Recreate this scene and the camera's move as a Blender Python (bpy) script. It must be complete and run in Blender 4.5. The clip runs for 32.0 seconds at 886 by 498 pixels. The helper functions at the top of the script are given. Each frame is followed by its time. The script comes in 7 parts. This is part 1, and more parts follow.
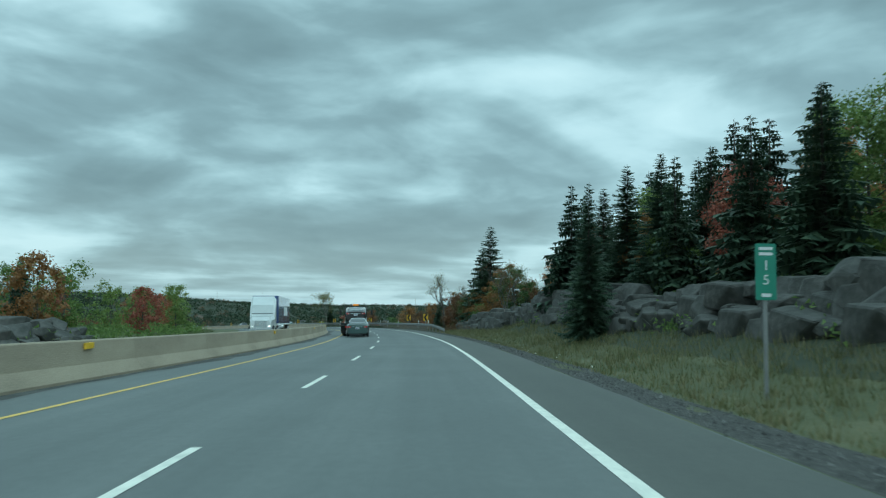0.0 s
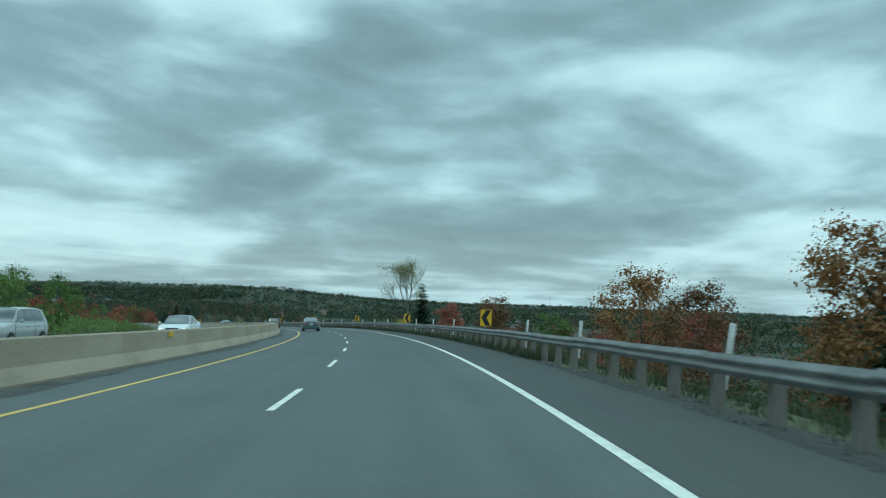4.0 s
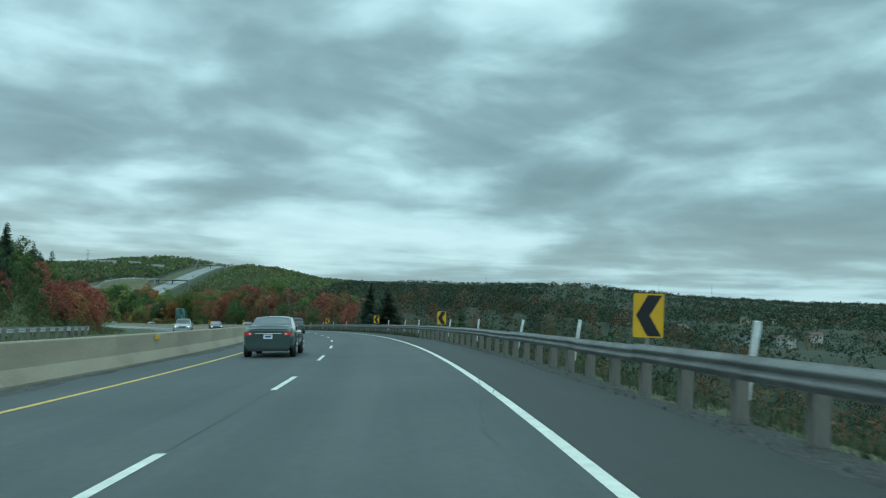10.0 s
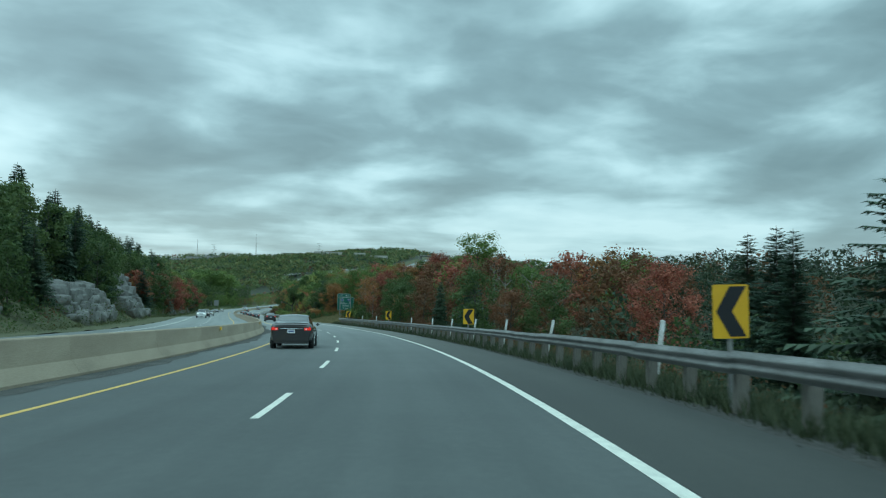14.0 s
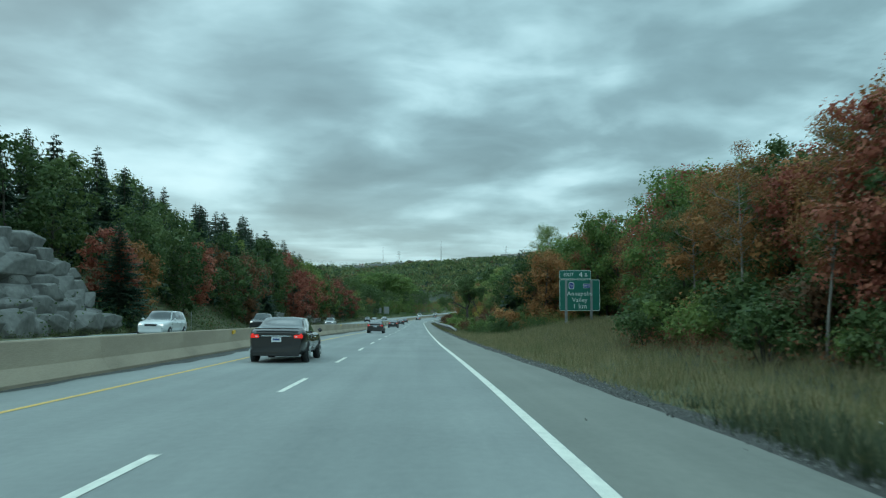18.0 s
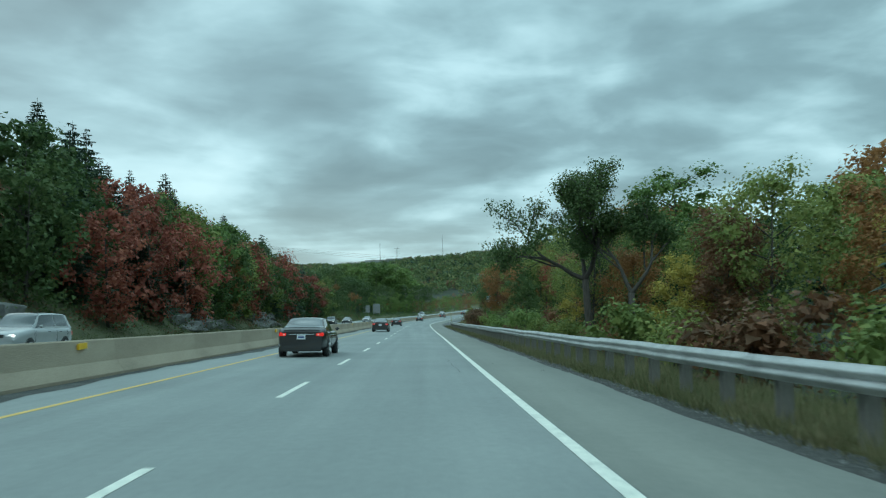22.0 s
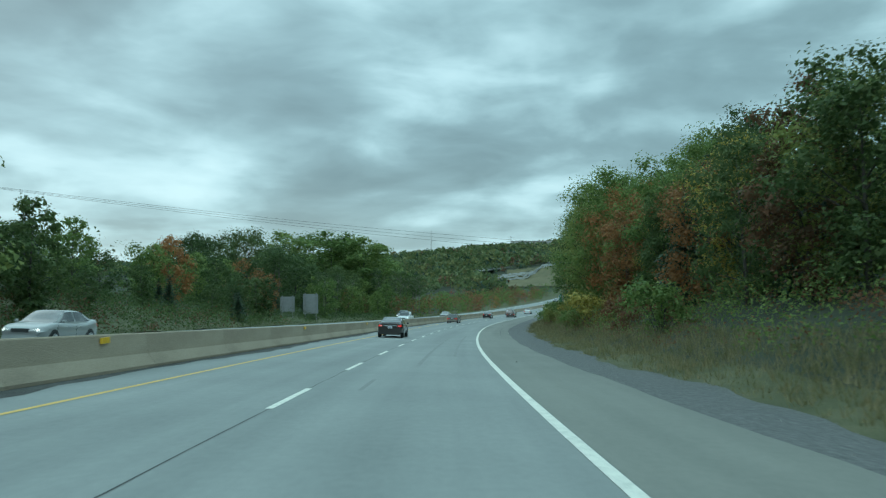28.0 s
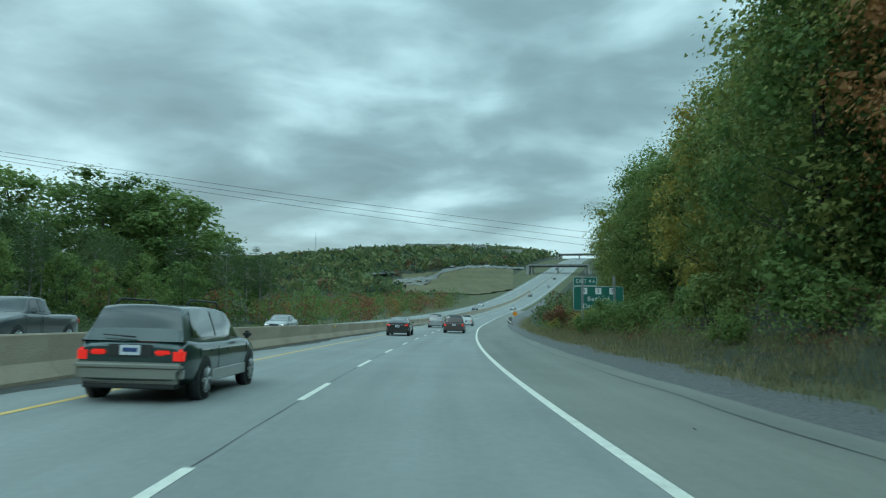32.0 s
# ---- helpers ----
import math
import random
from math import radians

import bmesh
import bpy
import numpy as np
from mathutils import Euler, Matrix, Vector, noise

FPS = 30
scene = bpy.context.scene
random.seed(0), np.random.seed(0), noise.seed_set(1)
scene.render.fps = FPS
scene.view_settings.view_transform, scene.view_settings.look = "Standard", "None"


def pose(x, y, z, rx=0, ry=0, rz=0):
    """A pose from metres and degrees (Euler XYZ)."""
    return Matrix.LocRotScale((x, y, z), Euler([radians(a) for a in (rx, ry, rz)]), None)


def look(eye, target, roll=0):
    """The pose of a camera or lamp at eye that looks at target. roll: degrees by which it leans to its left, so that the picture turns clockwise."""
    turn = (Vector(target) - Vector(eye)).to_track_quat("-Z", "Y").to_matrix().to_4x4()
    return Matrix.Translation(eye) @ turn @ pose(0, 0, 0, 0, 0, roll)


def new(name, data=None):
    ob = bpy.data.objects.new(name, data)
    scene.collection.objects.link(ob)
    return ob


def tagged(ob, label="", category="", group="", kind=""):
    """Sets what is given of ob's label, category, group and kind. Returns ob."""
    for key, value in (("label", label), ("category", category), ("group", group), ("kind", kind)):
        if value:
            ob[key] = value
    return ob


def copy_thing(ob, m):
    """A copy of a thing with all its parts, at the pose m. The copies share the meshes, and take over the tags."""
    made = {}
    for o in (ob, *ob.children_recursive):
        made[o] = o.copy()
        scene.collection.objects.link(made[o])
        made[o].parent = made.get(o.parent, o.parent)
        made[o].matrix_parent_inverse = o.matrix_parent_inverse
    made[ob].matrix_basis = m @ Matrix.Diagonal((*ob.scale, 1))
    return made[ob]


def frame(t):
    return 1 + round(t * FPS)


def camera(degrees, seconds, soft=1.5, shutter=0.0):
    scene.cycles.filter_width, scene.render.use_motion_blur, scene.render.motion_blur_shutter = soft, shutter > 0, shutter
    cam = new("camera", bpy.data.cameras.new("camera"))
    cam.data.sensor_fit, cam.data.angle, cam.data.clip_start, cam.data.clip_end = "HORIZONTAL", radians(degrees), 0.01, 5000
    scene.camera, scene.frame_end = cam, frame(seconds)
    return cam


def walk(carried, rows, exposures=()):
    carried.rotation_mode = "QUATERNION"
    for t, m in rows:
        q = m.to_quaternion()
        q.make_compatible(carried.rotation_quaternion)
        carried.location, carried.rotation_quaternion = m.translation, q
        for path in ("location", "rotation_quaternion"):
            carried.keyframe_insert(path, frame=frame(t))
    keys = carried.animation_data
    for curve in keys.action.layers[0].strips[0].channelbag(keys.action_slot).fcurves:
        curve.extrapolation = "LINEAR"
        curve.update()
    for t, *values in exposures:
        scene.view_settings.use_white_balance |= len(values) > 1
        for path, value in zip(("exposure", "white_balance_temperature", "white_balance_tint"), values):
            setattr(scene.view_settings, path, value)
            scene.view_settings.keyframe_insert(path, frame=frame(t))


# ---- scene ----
cam = camera(60.66, 32.0, 1.2, 0.12)

# The camera's way: seconds, x, y, z, heading (degrees to the left of +y), tilt, lean to the left.
PATH = [
    (0, 0.00, 0.00, 0.00, -65.14, 3.98, 0.72),
    (0.5, 12.37, 6.18, -0.34, -65.04, 3.88, 0.95),
    (1, 24.72, 12.40, -0.70, -64.70, 3.93, 1.18),
    (1.5, 37.01, 18.72, -1.05, -64.10, 3.99, 1.43),
    (2, 49.19, 25.22, -1.38, -62.97, 4.01, 1.64),
    (2.5, 61.18, 32.03, -1.72, -61.16, 3.88, 1.79),
    (3, 72.94, 39.21, -2.09, -59.20, 3.89, 1.90),
    (3.5, 84.43, 46.80, -2.45, -57.11, 3.86, 1.98),
    (4, 95.63, 54.81, -2.83, -55.10, 3.74, 2.04),
    (4.5, 106.55, 63.17, -3.23, -53.27, 3.68, 2.08),
    (5, 117.20, 71.85, -3.63, -51.56, 3.69, 2.11),
    (5.5, 127.58, 80.84, -4.04, -49.90, 3.73, 2.11),
    (6, 137.69, 90.13, -4.43, -48.23, 3.74, 2.07),
    (6.5, 147.51, 99.70, -4.84, -46.51, 3.54, 2.00),
    (7, 157.03, 109.56, -5.30, -44.76, 3.42, 1.91),
    (7.5, 166.22, 119.70, -5.80, -42.82, 3.16, 1.81),
    (8, 175.06, 130.15, -6.35, -40.98, 3.03, 1.72),
    (8.5, 183.55, 140.85, -6.92, -39.01, 2.90, 1.68),
    (9, 191.62, 151.83, -7.52, -36.86, 2.86, 1.67),
    (9.5, 199.25, 163.09, -8.11, -34.62, 2.96, 1.70),
    (10, 206.42, 174.62, -8.67, -32.48, 2.97, 1.75),
    (10.5, 213.16, 186.37, -9.26, -30.41, 2.91, 1.79),
    (11, 219.47, 198.33, -9.84, -28.36, 2.87, 1.83),
    (11.5, 225.30, 210.48, -10.43, -26.19, 2.87, 1.84),
    (12, 230.67, 222.82, -11.04, -24.07, 2.76, 1.81),
    (12.5, 235.59, 235.34, -11.67, -22.08, 2.59, 1.76),
    (13, 240.06, 248.02, -12.35, -20.06, 2.41, 1.66),
    (13.5, 244.08, 260.88, -13.09, -17.81, 2.14, 1.54),
    (14, 247.58, 273.90, -13.86, -15.64, 2.01, 1.40),
    (14.5, 250.61, 287.03, -14.65, -13.54, 2.01, 1.24),
    (15, 253.15, 300.29, -15.44, -11.40, 2.07, 1.05),
    (15.5, 255.18, 313.65, -16.20, -9.17, 2.21, 0.85),
    (16, 256.71, 327.08, -16.95, -7.12, 2.27, 0.65),
    (16.5, 257.81, 340.60, -17.68, -5.34, 2.36, 0.45),
    (17, 258.51, 354.15, -18.38, -3.85, 2.45, 0.26),
    (17.5, 258.89, 367.75, -19.08, -2.61, 2.48, 0.09),
    (18, 259.01, 381.39, -19.77, -1.61, 2.42, -0.06),
    (18.5, 258.95, 395.05, -20.49, -1.09, 2.32, -0.18),
    (19, 258.78, 408.73, -21.23, -0.86, 2.32, -0.30),
    (19.5, 258.61, 422.44, -21.96, -0.93, 2.28, -0.44),
    (20, 258.47, 436.18, -22.70, -1.11, 2.30, -0.59),
    (20.5, 258.36, 449.95, -23.44, -1.24, 2.31, -0.72),
    (21, 258.29, 463.70, -24.17, -1.41, 2.34, -0.84),
    (21.5, 258.26, 477.48, -24.90, -1.56, 2.42, -0.94),
    (22, 258.26, 491.26, -25.60, -1.64, 2.51, -1.01),
    (22.5, 258.26, 505.03, -26.29, -1.66, 2.54, -1.06),
    (23, 258.27, 518.82, -26.97, -1.62, 2.57, -1.08),
    (23.5, 258.27, 532.61, -27.63, -1.65, 2.66, -1.06),
    (24, 258.27, 546.41, -28.29, -1.63, 2.67, -1.01),
    (24.5, 258.26, 560.20, -28.95, -1.55, 2.70, -0.95),
    (25, 258.23, 573.97, -29.58, -1.46, 2.74, -0.88),
    (25.5, 258.20, 587.71, -30.22, -1.51, 2.68, -0.80),
    (26, 258.19, 601.43, -30.87, -1.62, 2.72, -0.73),
    (26.5, 258.20, 615.11, -31.50, -1.70, 2.78, -0.66),
    (27, 258.23, 628.79, -32.11, -1.84, 2.85, -0.60),
    (27.5, 258.31, 642.44, -32.71, -2.13, 2.91, -0.54),
    (28, 258.51, 656.06, -33.28, -2.70, 2.98, -0.47),
    (28.5, 258.86, 669.68, -33.86, -3.62, 2.94, -0.38),
    (29, 259.46, 683.27, -34.44, -4.65, 2.98, -0.29),
    (29.5, 260.29, 696.85, -35.01, -5.61, 3.02, -0.18),
    (30, 261.35, 710.42, -35.55, -6.47, 3.12, -0.06),
    (30.5, 262.61, 723.97, -36.06, -7.44, 3.36, 0.06),
    (31, 264.11, 737.48, -36.51, -8.49, 3.55, 0.18),
    (31.5, 265.89, 750.97, -36.91, -9.74, 3.83, 0.30),
    (32, 267.96, 764.42, -37.27, -11.08, 3.93, 0.42),
]
walk(cam, [(t, pose(x, y, z, 0, 0, a) @ pose(0, 0, 0, 90 + b, 0, 0) @ pose(0, 0, 0, 0, 0, c)) for t, x, y, z, a, b, c in PATH],
     [(0, 0.0), (32, 0.0)])

# ---------------------------------------------------------------- sky and sun
world = bpy.data.worlds.new("overcast_sky")
scene.world = world
world.use_nodes = True
wt = world.node_tree
wt.nodes.clear()


def node(tree, kind, **values):
    n = tree.nodes.new(kind)
    for k, v in values.items():
        n.inputs[k.replace("_", " ")].default_value = v
    return n


def link(tree, a, b):
    tree.links.new(a, b)


def math_node(tree, op, a, b=None, c=None):
    n = tree.nodes.new("ShaderNodeMath")
    n.operation = op
    for i, v in enumerate((a, b, c)):
        if v is None:
            continue
        if isinstance(v, (int, float)):
            n.inputs[i].default_value = v
        else:
            link(tree, v, n.inputs[i])
    return n.outputs[0]


def ramp(tree, fac, stops, mode="LINEAR"):
    n = tree.nodes.new("ShaderNodeValToRGB")
    n.color_ramp.interpolation = mode
    els = n.color_ramp.elements
    while len(els) < len(stops):
        els.new(0.5)
    for e, (p, c) in zip(els, stops):
        e.position, e.color = p, (*c, 1) if len(c) == 3 else c
    link(tree, fac, n.inputs[0])
    return n.outputs[0]


def sky():
    t = wt
    geo = t.nodes.new("ShaderNodeTexCoord")
    sep = t.nodes.new("ShaderNodeSeparateXYZ")
    link(t, geo.outputs["Generated"], sep.inputs[0])
    up = math_node(t, "MAXIMUM", sep.outputs[2], 0.0)
    base = math_node(t, "ADD", up, 0.30)
    u = math_node(t, "DIVIDE", sep.outputs[0], base)
    v = math_node(t, "DIVIDE", sep.outputs[1], base)
    comb = t.nodes.new("ShaderNodeCombineXYZ")
    link(t, u, comb.inputs[0])
    link(t, v, comb.inputs[1])
    link(t, math_node(t, "MULTIPLY", up, 3.2), comb.inputs[2])
    big = node(t, "ShaderNodeTexNoise", Scale=1.25, Detail=5.0, Roughness=0.44, Distortion=0.45)
    link(t, comb.outputs[0], big.inputs["Vector"])
    small = node(t, "ShaderNodeTexNoise", Scale=3.6, Detail=5.0, Roughness=0.5, Distortion=0.3)
    link(t, comb.outputs[0], small.inputs["Vector"])
    mixed = math_node(t, "ADD", math_node(t, "MULTIPLY", big.outputs["Fac"], 0.74), math_node(t, "MULTIPLY", small.outputs["Fac"], 0.26))
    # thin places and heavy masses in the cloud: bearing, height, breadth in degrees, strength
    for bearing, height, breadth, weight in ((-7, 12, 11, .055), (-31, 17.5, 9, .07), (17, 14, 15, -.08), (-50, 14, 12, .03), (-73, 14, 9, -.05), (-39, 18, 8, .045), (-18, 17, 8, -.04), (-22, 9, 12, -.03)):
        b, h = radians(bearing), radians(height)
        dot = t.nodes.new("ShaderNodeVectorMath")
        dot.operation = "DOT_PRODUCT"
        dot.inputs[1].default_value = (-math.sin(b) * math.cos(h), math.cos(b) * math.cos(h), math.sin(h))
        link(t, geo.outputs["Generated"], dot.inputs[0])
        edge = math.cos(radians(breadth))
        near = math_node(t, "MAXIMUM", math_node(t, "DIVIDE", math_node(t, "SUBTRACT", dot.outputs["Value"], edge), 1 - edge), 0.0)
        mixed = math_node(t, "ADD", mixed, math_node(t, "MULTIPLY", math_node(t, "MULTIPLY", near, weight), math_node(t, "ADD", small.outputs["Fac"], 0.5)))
    # thin layers drawn out along the horizon
    flat = math_node(t, "ADD", up, 0.07)
    layers = t.nodes.new("ShaderNodeCombineXYZ")
    link(t, math_node(t, "DIVIDE", sep.outputs[0], flat), layers.inputs[0])
    link(t, math_node(t, "DIVIDE", sep.outputs[1], flat), layers.inputs[1])
    streak = node(t, "ShaderNodeTexNoise", Scale=0.75, Detail=4.0, Roughness=0.5, Distortion=0.3)
    link(t, layers.outputs[0], streak.inputs["Vector"])
    sunk = math_node(t, "MAXIMUM", math_node(t, "SUBTRACT", 1.0, math_node(t, "MULTIPLY", up, 3.4)), 0.0)
    mixed = math_node(t, "ADD", mixed, math_node(t, "MULTIPLY", math_node(t, "MULTIPLY", math_node(t, "SUBTRACT", streak.outputs["Fac"], 0.5), sunk), 0.42))
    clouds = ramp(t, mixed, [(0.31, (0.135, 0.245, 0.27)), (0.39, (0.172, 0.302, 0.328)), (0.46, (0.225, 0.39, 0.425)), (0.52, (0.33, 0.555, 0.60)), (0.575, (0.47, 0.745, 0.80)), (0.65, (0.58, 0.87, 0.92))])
    # brighter, thinner cloud low over the horizon
    low = math_node(t, "SUBTRACT", 1.0, math_node(t, "MINIMUM", math_node(t, "MULTIPLY", up, 7.0), 1.0))
    mix = t.nodes.new("ShaderNodeMixRGB")
    mix.inputs[2].default_value = (0.36, 0.56, 0.61, 1)
    link(t, math_node(t, "MULTIPLY", low, 0.4), mix.inputs[0])
    link(t, clouds, mix.inputs[1])
    clear = t.nodes.new("ShaderNodeTexSky")
    clear.sky_type, clear.sun_disc, clear.sun_elevation, clear.sun_rotation = "NISHITA", False, radians(38), radians(-40)
    dim = t.nodes.new("ShaderNodeMixRGB")
    dim.blend_type = "ADD"
    dim.inputs[0].default_value = 0.012
    link(t, mix.outputs[0], dim.inputs[1])
    link(t, clear.outputs[0], dim.inputs[2])
    # an overcast sky is brightest overhead
    high = math_node(t, "SMOOTH_MIN", math_node(t, "MAXIMUM", math_node(t, "MULTIPLY", math_node(t, "SUBTRACT", up, 0.36), 2.2), 0.0), 1.0, 0.1)
    bg = node(t, "ShaderNodeBackground", Strength=1.0)
    link(t, math_node(t, "ADD", 1.0, math_node(t, "MULTIPLY", high, 1.3)), bg.inputs[1])
    link(t, dim.outputs[0], bg.inputs[0])
    out = t.nodes.new("ShaderNodeOutputWorld")
    link(t, bg.outputs[0], out.inputs[0])


sky()
sun = new("sun", bpy.data.lights.new("sun", "SUN"))
sun.data.energy, sun.data.angle, sun.data.color = 0.5, radians(25), (0.8, 1.0, 1.02)
sun.matrix_world = look((0, 0, 100), (40, 60, 50))


# ---------------------------------------------------------------- materials
def material(name, rough=0.8, metal=0.0):
    m = bpy.data.materials.new(name)
    m.use_nodes = True
    b = m.node_tree.nodes["Principled BSDF"]
    b.inputs["Roughness"].default_value, b.inputs["Metallic"].default_value = rough, metal
    return m, m.node_tree, b


def mottled(name, colours, scale=2.0, rough=0.85, bump=0.2, fine=30.0, metal=0.0, random_mix=0.0, stretch=(1, 1, 1)):
    """Noise at two scales between the colours, with fine relief."""
    m, t, b = material(name, rough, metal)
    co = t.nodes.new("ShaderNodeTexCoord")
    mp = t.nodes.new("ShaderNodeMapping")
    mp.inputs["Scale"].default_value = stretch
    link(t, co.outputs["Object"], mp.inputs[0])
    n1 = node(t, "ShaderNodeTexNoise", Scale=scale, Detail=5.0, Roughness=0.6)
    n2 = node(t, "ShaderNodeTexNoise", Scale=fine, Detail=3.0)
    link(t, mp.outputs[0], n1.inputs["Vector"])
    link(t, mp.outputs[0], n2.inputs["Vector"])
    f = math_node(t, "ADD", math_node(t, "MULTIPLY", n1.outputs["Fac"], 0.7), math_node(t, "MULTIPLY", n2.outputs["Fac"], 0.3))
    if random_mix:
        info = t.nodes.new("ShaderNodeObjectInfo")
        isl = t.nodes.new("ShaderNodeNewGeometry")
        r = math_node(t, "ADD", math_node(t, "MULTIPLY", info.outputs["Random"], 0.5), math_node(t, "MULTIPLY", isl.outputs["Random Per Island"], 0.5))
        f = math_node(t, "ADD", math_node(t, "MULTIPLY", f, 1 - random_mix), math_node(t, "MULTIPLY", r, random_mix))
    k = len(colours)
    c = ramp(t, f, [(0.3 + 0.4 * i / max(1, k - 1), q) for i, q in enumerate(colours)])
    link(t, c, b.inputs["Base Color"])
    if bump:
        bp = node(t, "ShaderNodeBump", Strength=bump, Distance=0.05)
        link(t, n2.outputs["Fac"], bp.inputs["Height"])
        link(t, bp.outputs[0], b.inputs["Normal"])
    return m


def leaves(name, colours, thin=0.35):
    """Leaf colour that differs from tree to tree and leaf to leaf, letting some light through."""
    m, t, b = material(name, 0.6)
    info = t.nodes.new("ShaderNodeObjectInfo")
    isl = t.nodes.new("ShaderNodeNewGeometry")
    co = t.nodes.new("ShaderNodeTexCoord")
    n = node(t, "ShaderNodeTexNoise", Scale=0.45, Detail=3.0)
    link(t, co.outputs["Object"], n.inputs["Vector"])
    r = math_node(t, "ADD", math_node(t, "MULTIPLY", info.outputs["Random"], 0.3), math_node(t, "MULTIPLY", isl.outputs["Random Per Island"], 0.35))
    r = math_node(t, "ADD", r, math_node(t, "MULTIPLY", n.outputs["Fac"], 0.45))
    k = len(colours)
    c = ramp(t, r, [(0.2 + 0.6 * i / max(1, k - 1), q) for i, q in enumerate(colours)])
    link(t, c, b.inputs["Base Color"])
    b.inputs["Specular IOR Level"].default_value = 0.25
    tr = t.nodes.new("ShaderNodeBsdfTranslucent")
    link(t, c, tr.inputs[0])
    mx = t.nodes.new("ShaderNodeMixShader")
    mx.inputs[0].default_value = thin
    link(t, b.outputs[0], mx.inputs[1])
    link(t, tr.outputs[0], mx.inputs[2])
    link(t, mx.outputs[0], t.nodes["Material Output"].inputs[0])
    return m


def asphalt(name="asphalt", tint=(1, 1, 1), early=1.0):
    """Worn grey asphalt: long wheel tracks, patches, fine stones; across and along by its UV (metres)."""
    m, t, b = material(name, 0.72)
    def shade(c):
        return tuple(p * q for p, q in zip(c, tint))
    uv = t.nodes.new("ShaderNodeUVMap")
    mp = t.nodes.new("ShaderNodeMapping")
    mp.inputs["Scale"].default_value = (1.0, 0.03, 1)
    link(t, uv.outputs[0], mp.inputs[0])
    long = node(t, "ShaderNodeTexNoise", Scale=0.9, Detail=5.0, Roughness=0.55)
    link(t, mp.outputs[0], long.inputs["Vector"])
    patch = node(t, "ShaderNodeTexNoise", Scale=0.25, Detail=6.0, Roughness=0.6)
    link(t, uv.outputs[0], patch.inputs["Vector"])
    stone = node(t, "ShaderNodeTexNoise", Scale=45.0, Detail=3.0)
    link(t, uv.outputs[0], stone.inputs["Vector"])
    grit = node(t, "ShaderNodeTexNoise", Scale=7.0, Detail=8.0, Roughness=0.75)
    link(t, uv.outputs[0], grit.inputs["Vector"])
    f = math_node(t, "ADD", math_node(t, "MULTIPLY", long.outputs["Fac"], 0.4), math_node(t, "MULTIPLY", patch.outputs["Fac"], 0.3))
    f = math_node(t, "ADD", f, math_node(t, "MULTIPLY", grit.outputs["Fac"], 0.3))
    c = ramp(t, f, [(0.36, shade((0.048 * early, 0.058 * early, 0.058 * early))), (0.5, shade((0.068 * early, 0.081 * early, 0.08 * early))), (0.64, shade((0.098 * early, 0.112 * early, 0.11 * early)))])
    old = ramp(t, f, [(0.36, shade((0.165, 0.183, 0.178))), (0.5, shade((0.22, 0.242, 0.234))), (0.64, shade((0.28, 0.302, 0.29)))])
    sep = t.nodes.new("ShaderNodeSeparateXYZ")
    link(t, uv.outputs[0], sep.inputs[0])
    ages = math_node(t, "MINIMUM", math_node(t, "MAXIMUM", math_node(t, "DIVIDE", math_node(t, "SUBTRACT", sep.outputs[1], 345.0), 80.0), 0.0), 1.0)
    begin = math_node(t, "MINIMUM", math_node(t, "MAXIMUM", math_node(t, "DIVIDE", math_node(t, "SUBTRACT", 125.0, sep.outputs[1]), 60.0), 0.0), 1.0)
    ages = math_node(t, "MAXIMUM", ages, math_node(t, "MULTIPLY", begin, 0.3))
    aged = t.nodes.new("ShaderNodeMixRGB")
    link(t, ages, aged.inputs[0])
    link(t, c, aged.inputs[1])
    link(t, old, aged.inputs[2])
    link(t, aged.outputs[0], b.inputs["Base Color"])
    bp = node(t, "ShaderNodeBump", Strength=0.25, Distance=0.01)
    link(t, stone.outputs["Fac"], bp.inputs["Height"])
    link(t, bp.outputs[0], b.inputs["Normal"])
    return m


ASPHALT = asphalt("asphalt", (1, 1, 1), 0.92)
WHITE_LINE = mottled("white_road_paint", [(0.50, 0.51, 0.45), (0.70, 0.70, 0.62), (0.84, 0.84, 0.74)], 5, 0.6, 0.1)
YELLOW_LINE = mottled("yellow_road_paint", [(0.56, 0.35, 0.07), (0.78, 0.50, 0.12)], 6, 0.6, 0.1)
CONCRETE = mottled("concrete", [(0.21, 0.175, 0.13), (0.32, 0.265, 0.195), (0.41, 0.345, 0.255)], 0.7, 0.9, 0.2, stretch=(1, 0.4, 1.6))
OLD_STEEL = mottled("dull_weathered_steel", [(0.13, 0.135, 0.13), (0.22, 0.226, 0.22), (0.33, 0.337, 0.33)], 1.1, 0.62, 0.12, 14, metal=0.35, stretch=(1, 1, 4))
STEEL = mottled("galvanised_steel", [(0.34, 0.35, 0.34), (0.53, 0.54, 0.53), (0.68, 0.69, 0.68)], 1.5, 0.5, 0.06, metal=0.5)
WEATHERED_WOOD = mottled("weathered_wood", [(0.11, 0.105, 0.09), (0.24, 0.23, 0.205)], 5, 0.9, 0.4, stretch=(4, 4, 0.6))
# dark gravel; the shade below the curve's guard rail is in this colour too
GRAVEL = mottled("gravel", [(0.024, 0.025, 0.023), (0.055, 0.055, 0.05), (0.12, 0.118, 0.11)], 9, 0.95, 0.9, 28)
GRASS_GROUND = mottled("rough_grass_ground", [(0.04, 0.055, 0.023), (0.078, 0.088, 0.039), (0.14, 0.13, 0.07)], 0.5, 0.95, 0.8, 12)
ROCK = mottled("granite", [(0.028, 0.03, 0.026), (0.066, 0.066, 0.06), (0.125, 0.122, 0.112)], 0.8, 0.9, 0.9, 7)
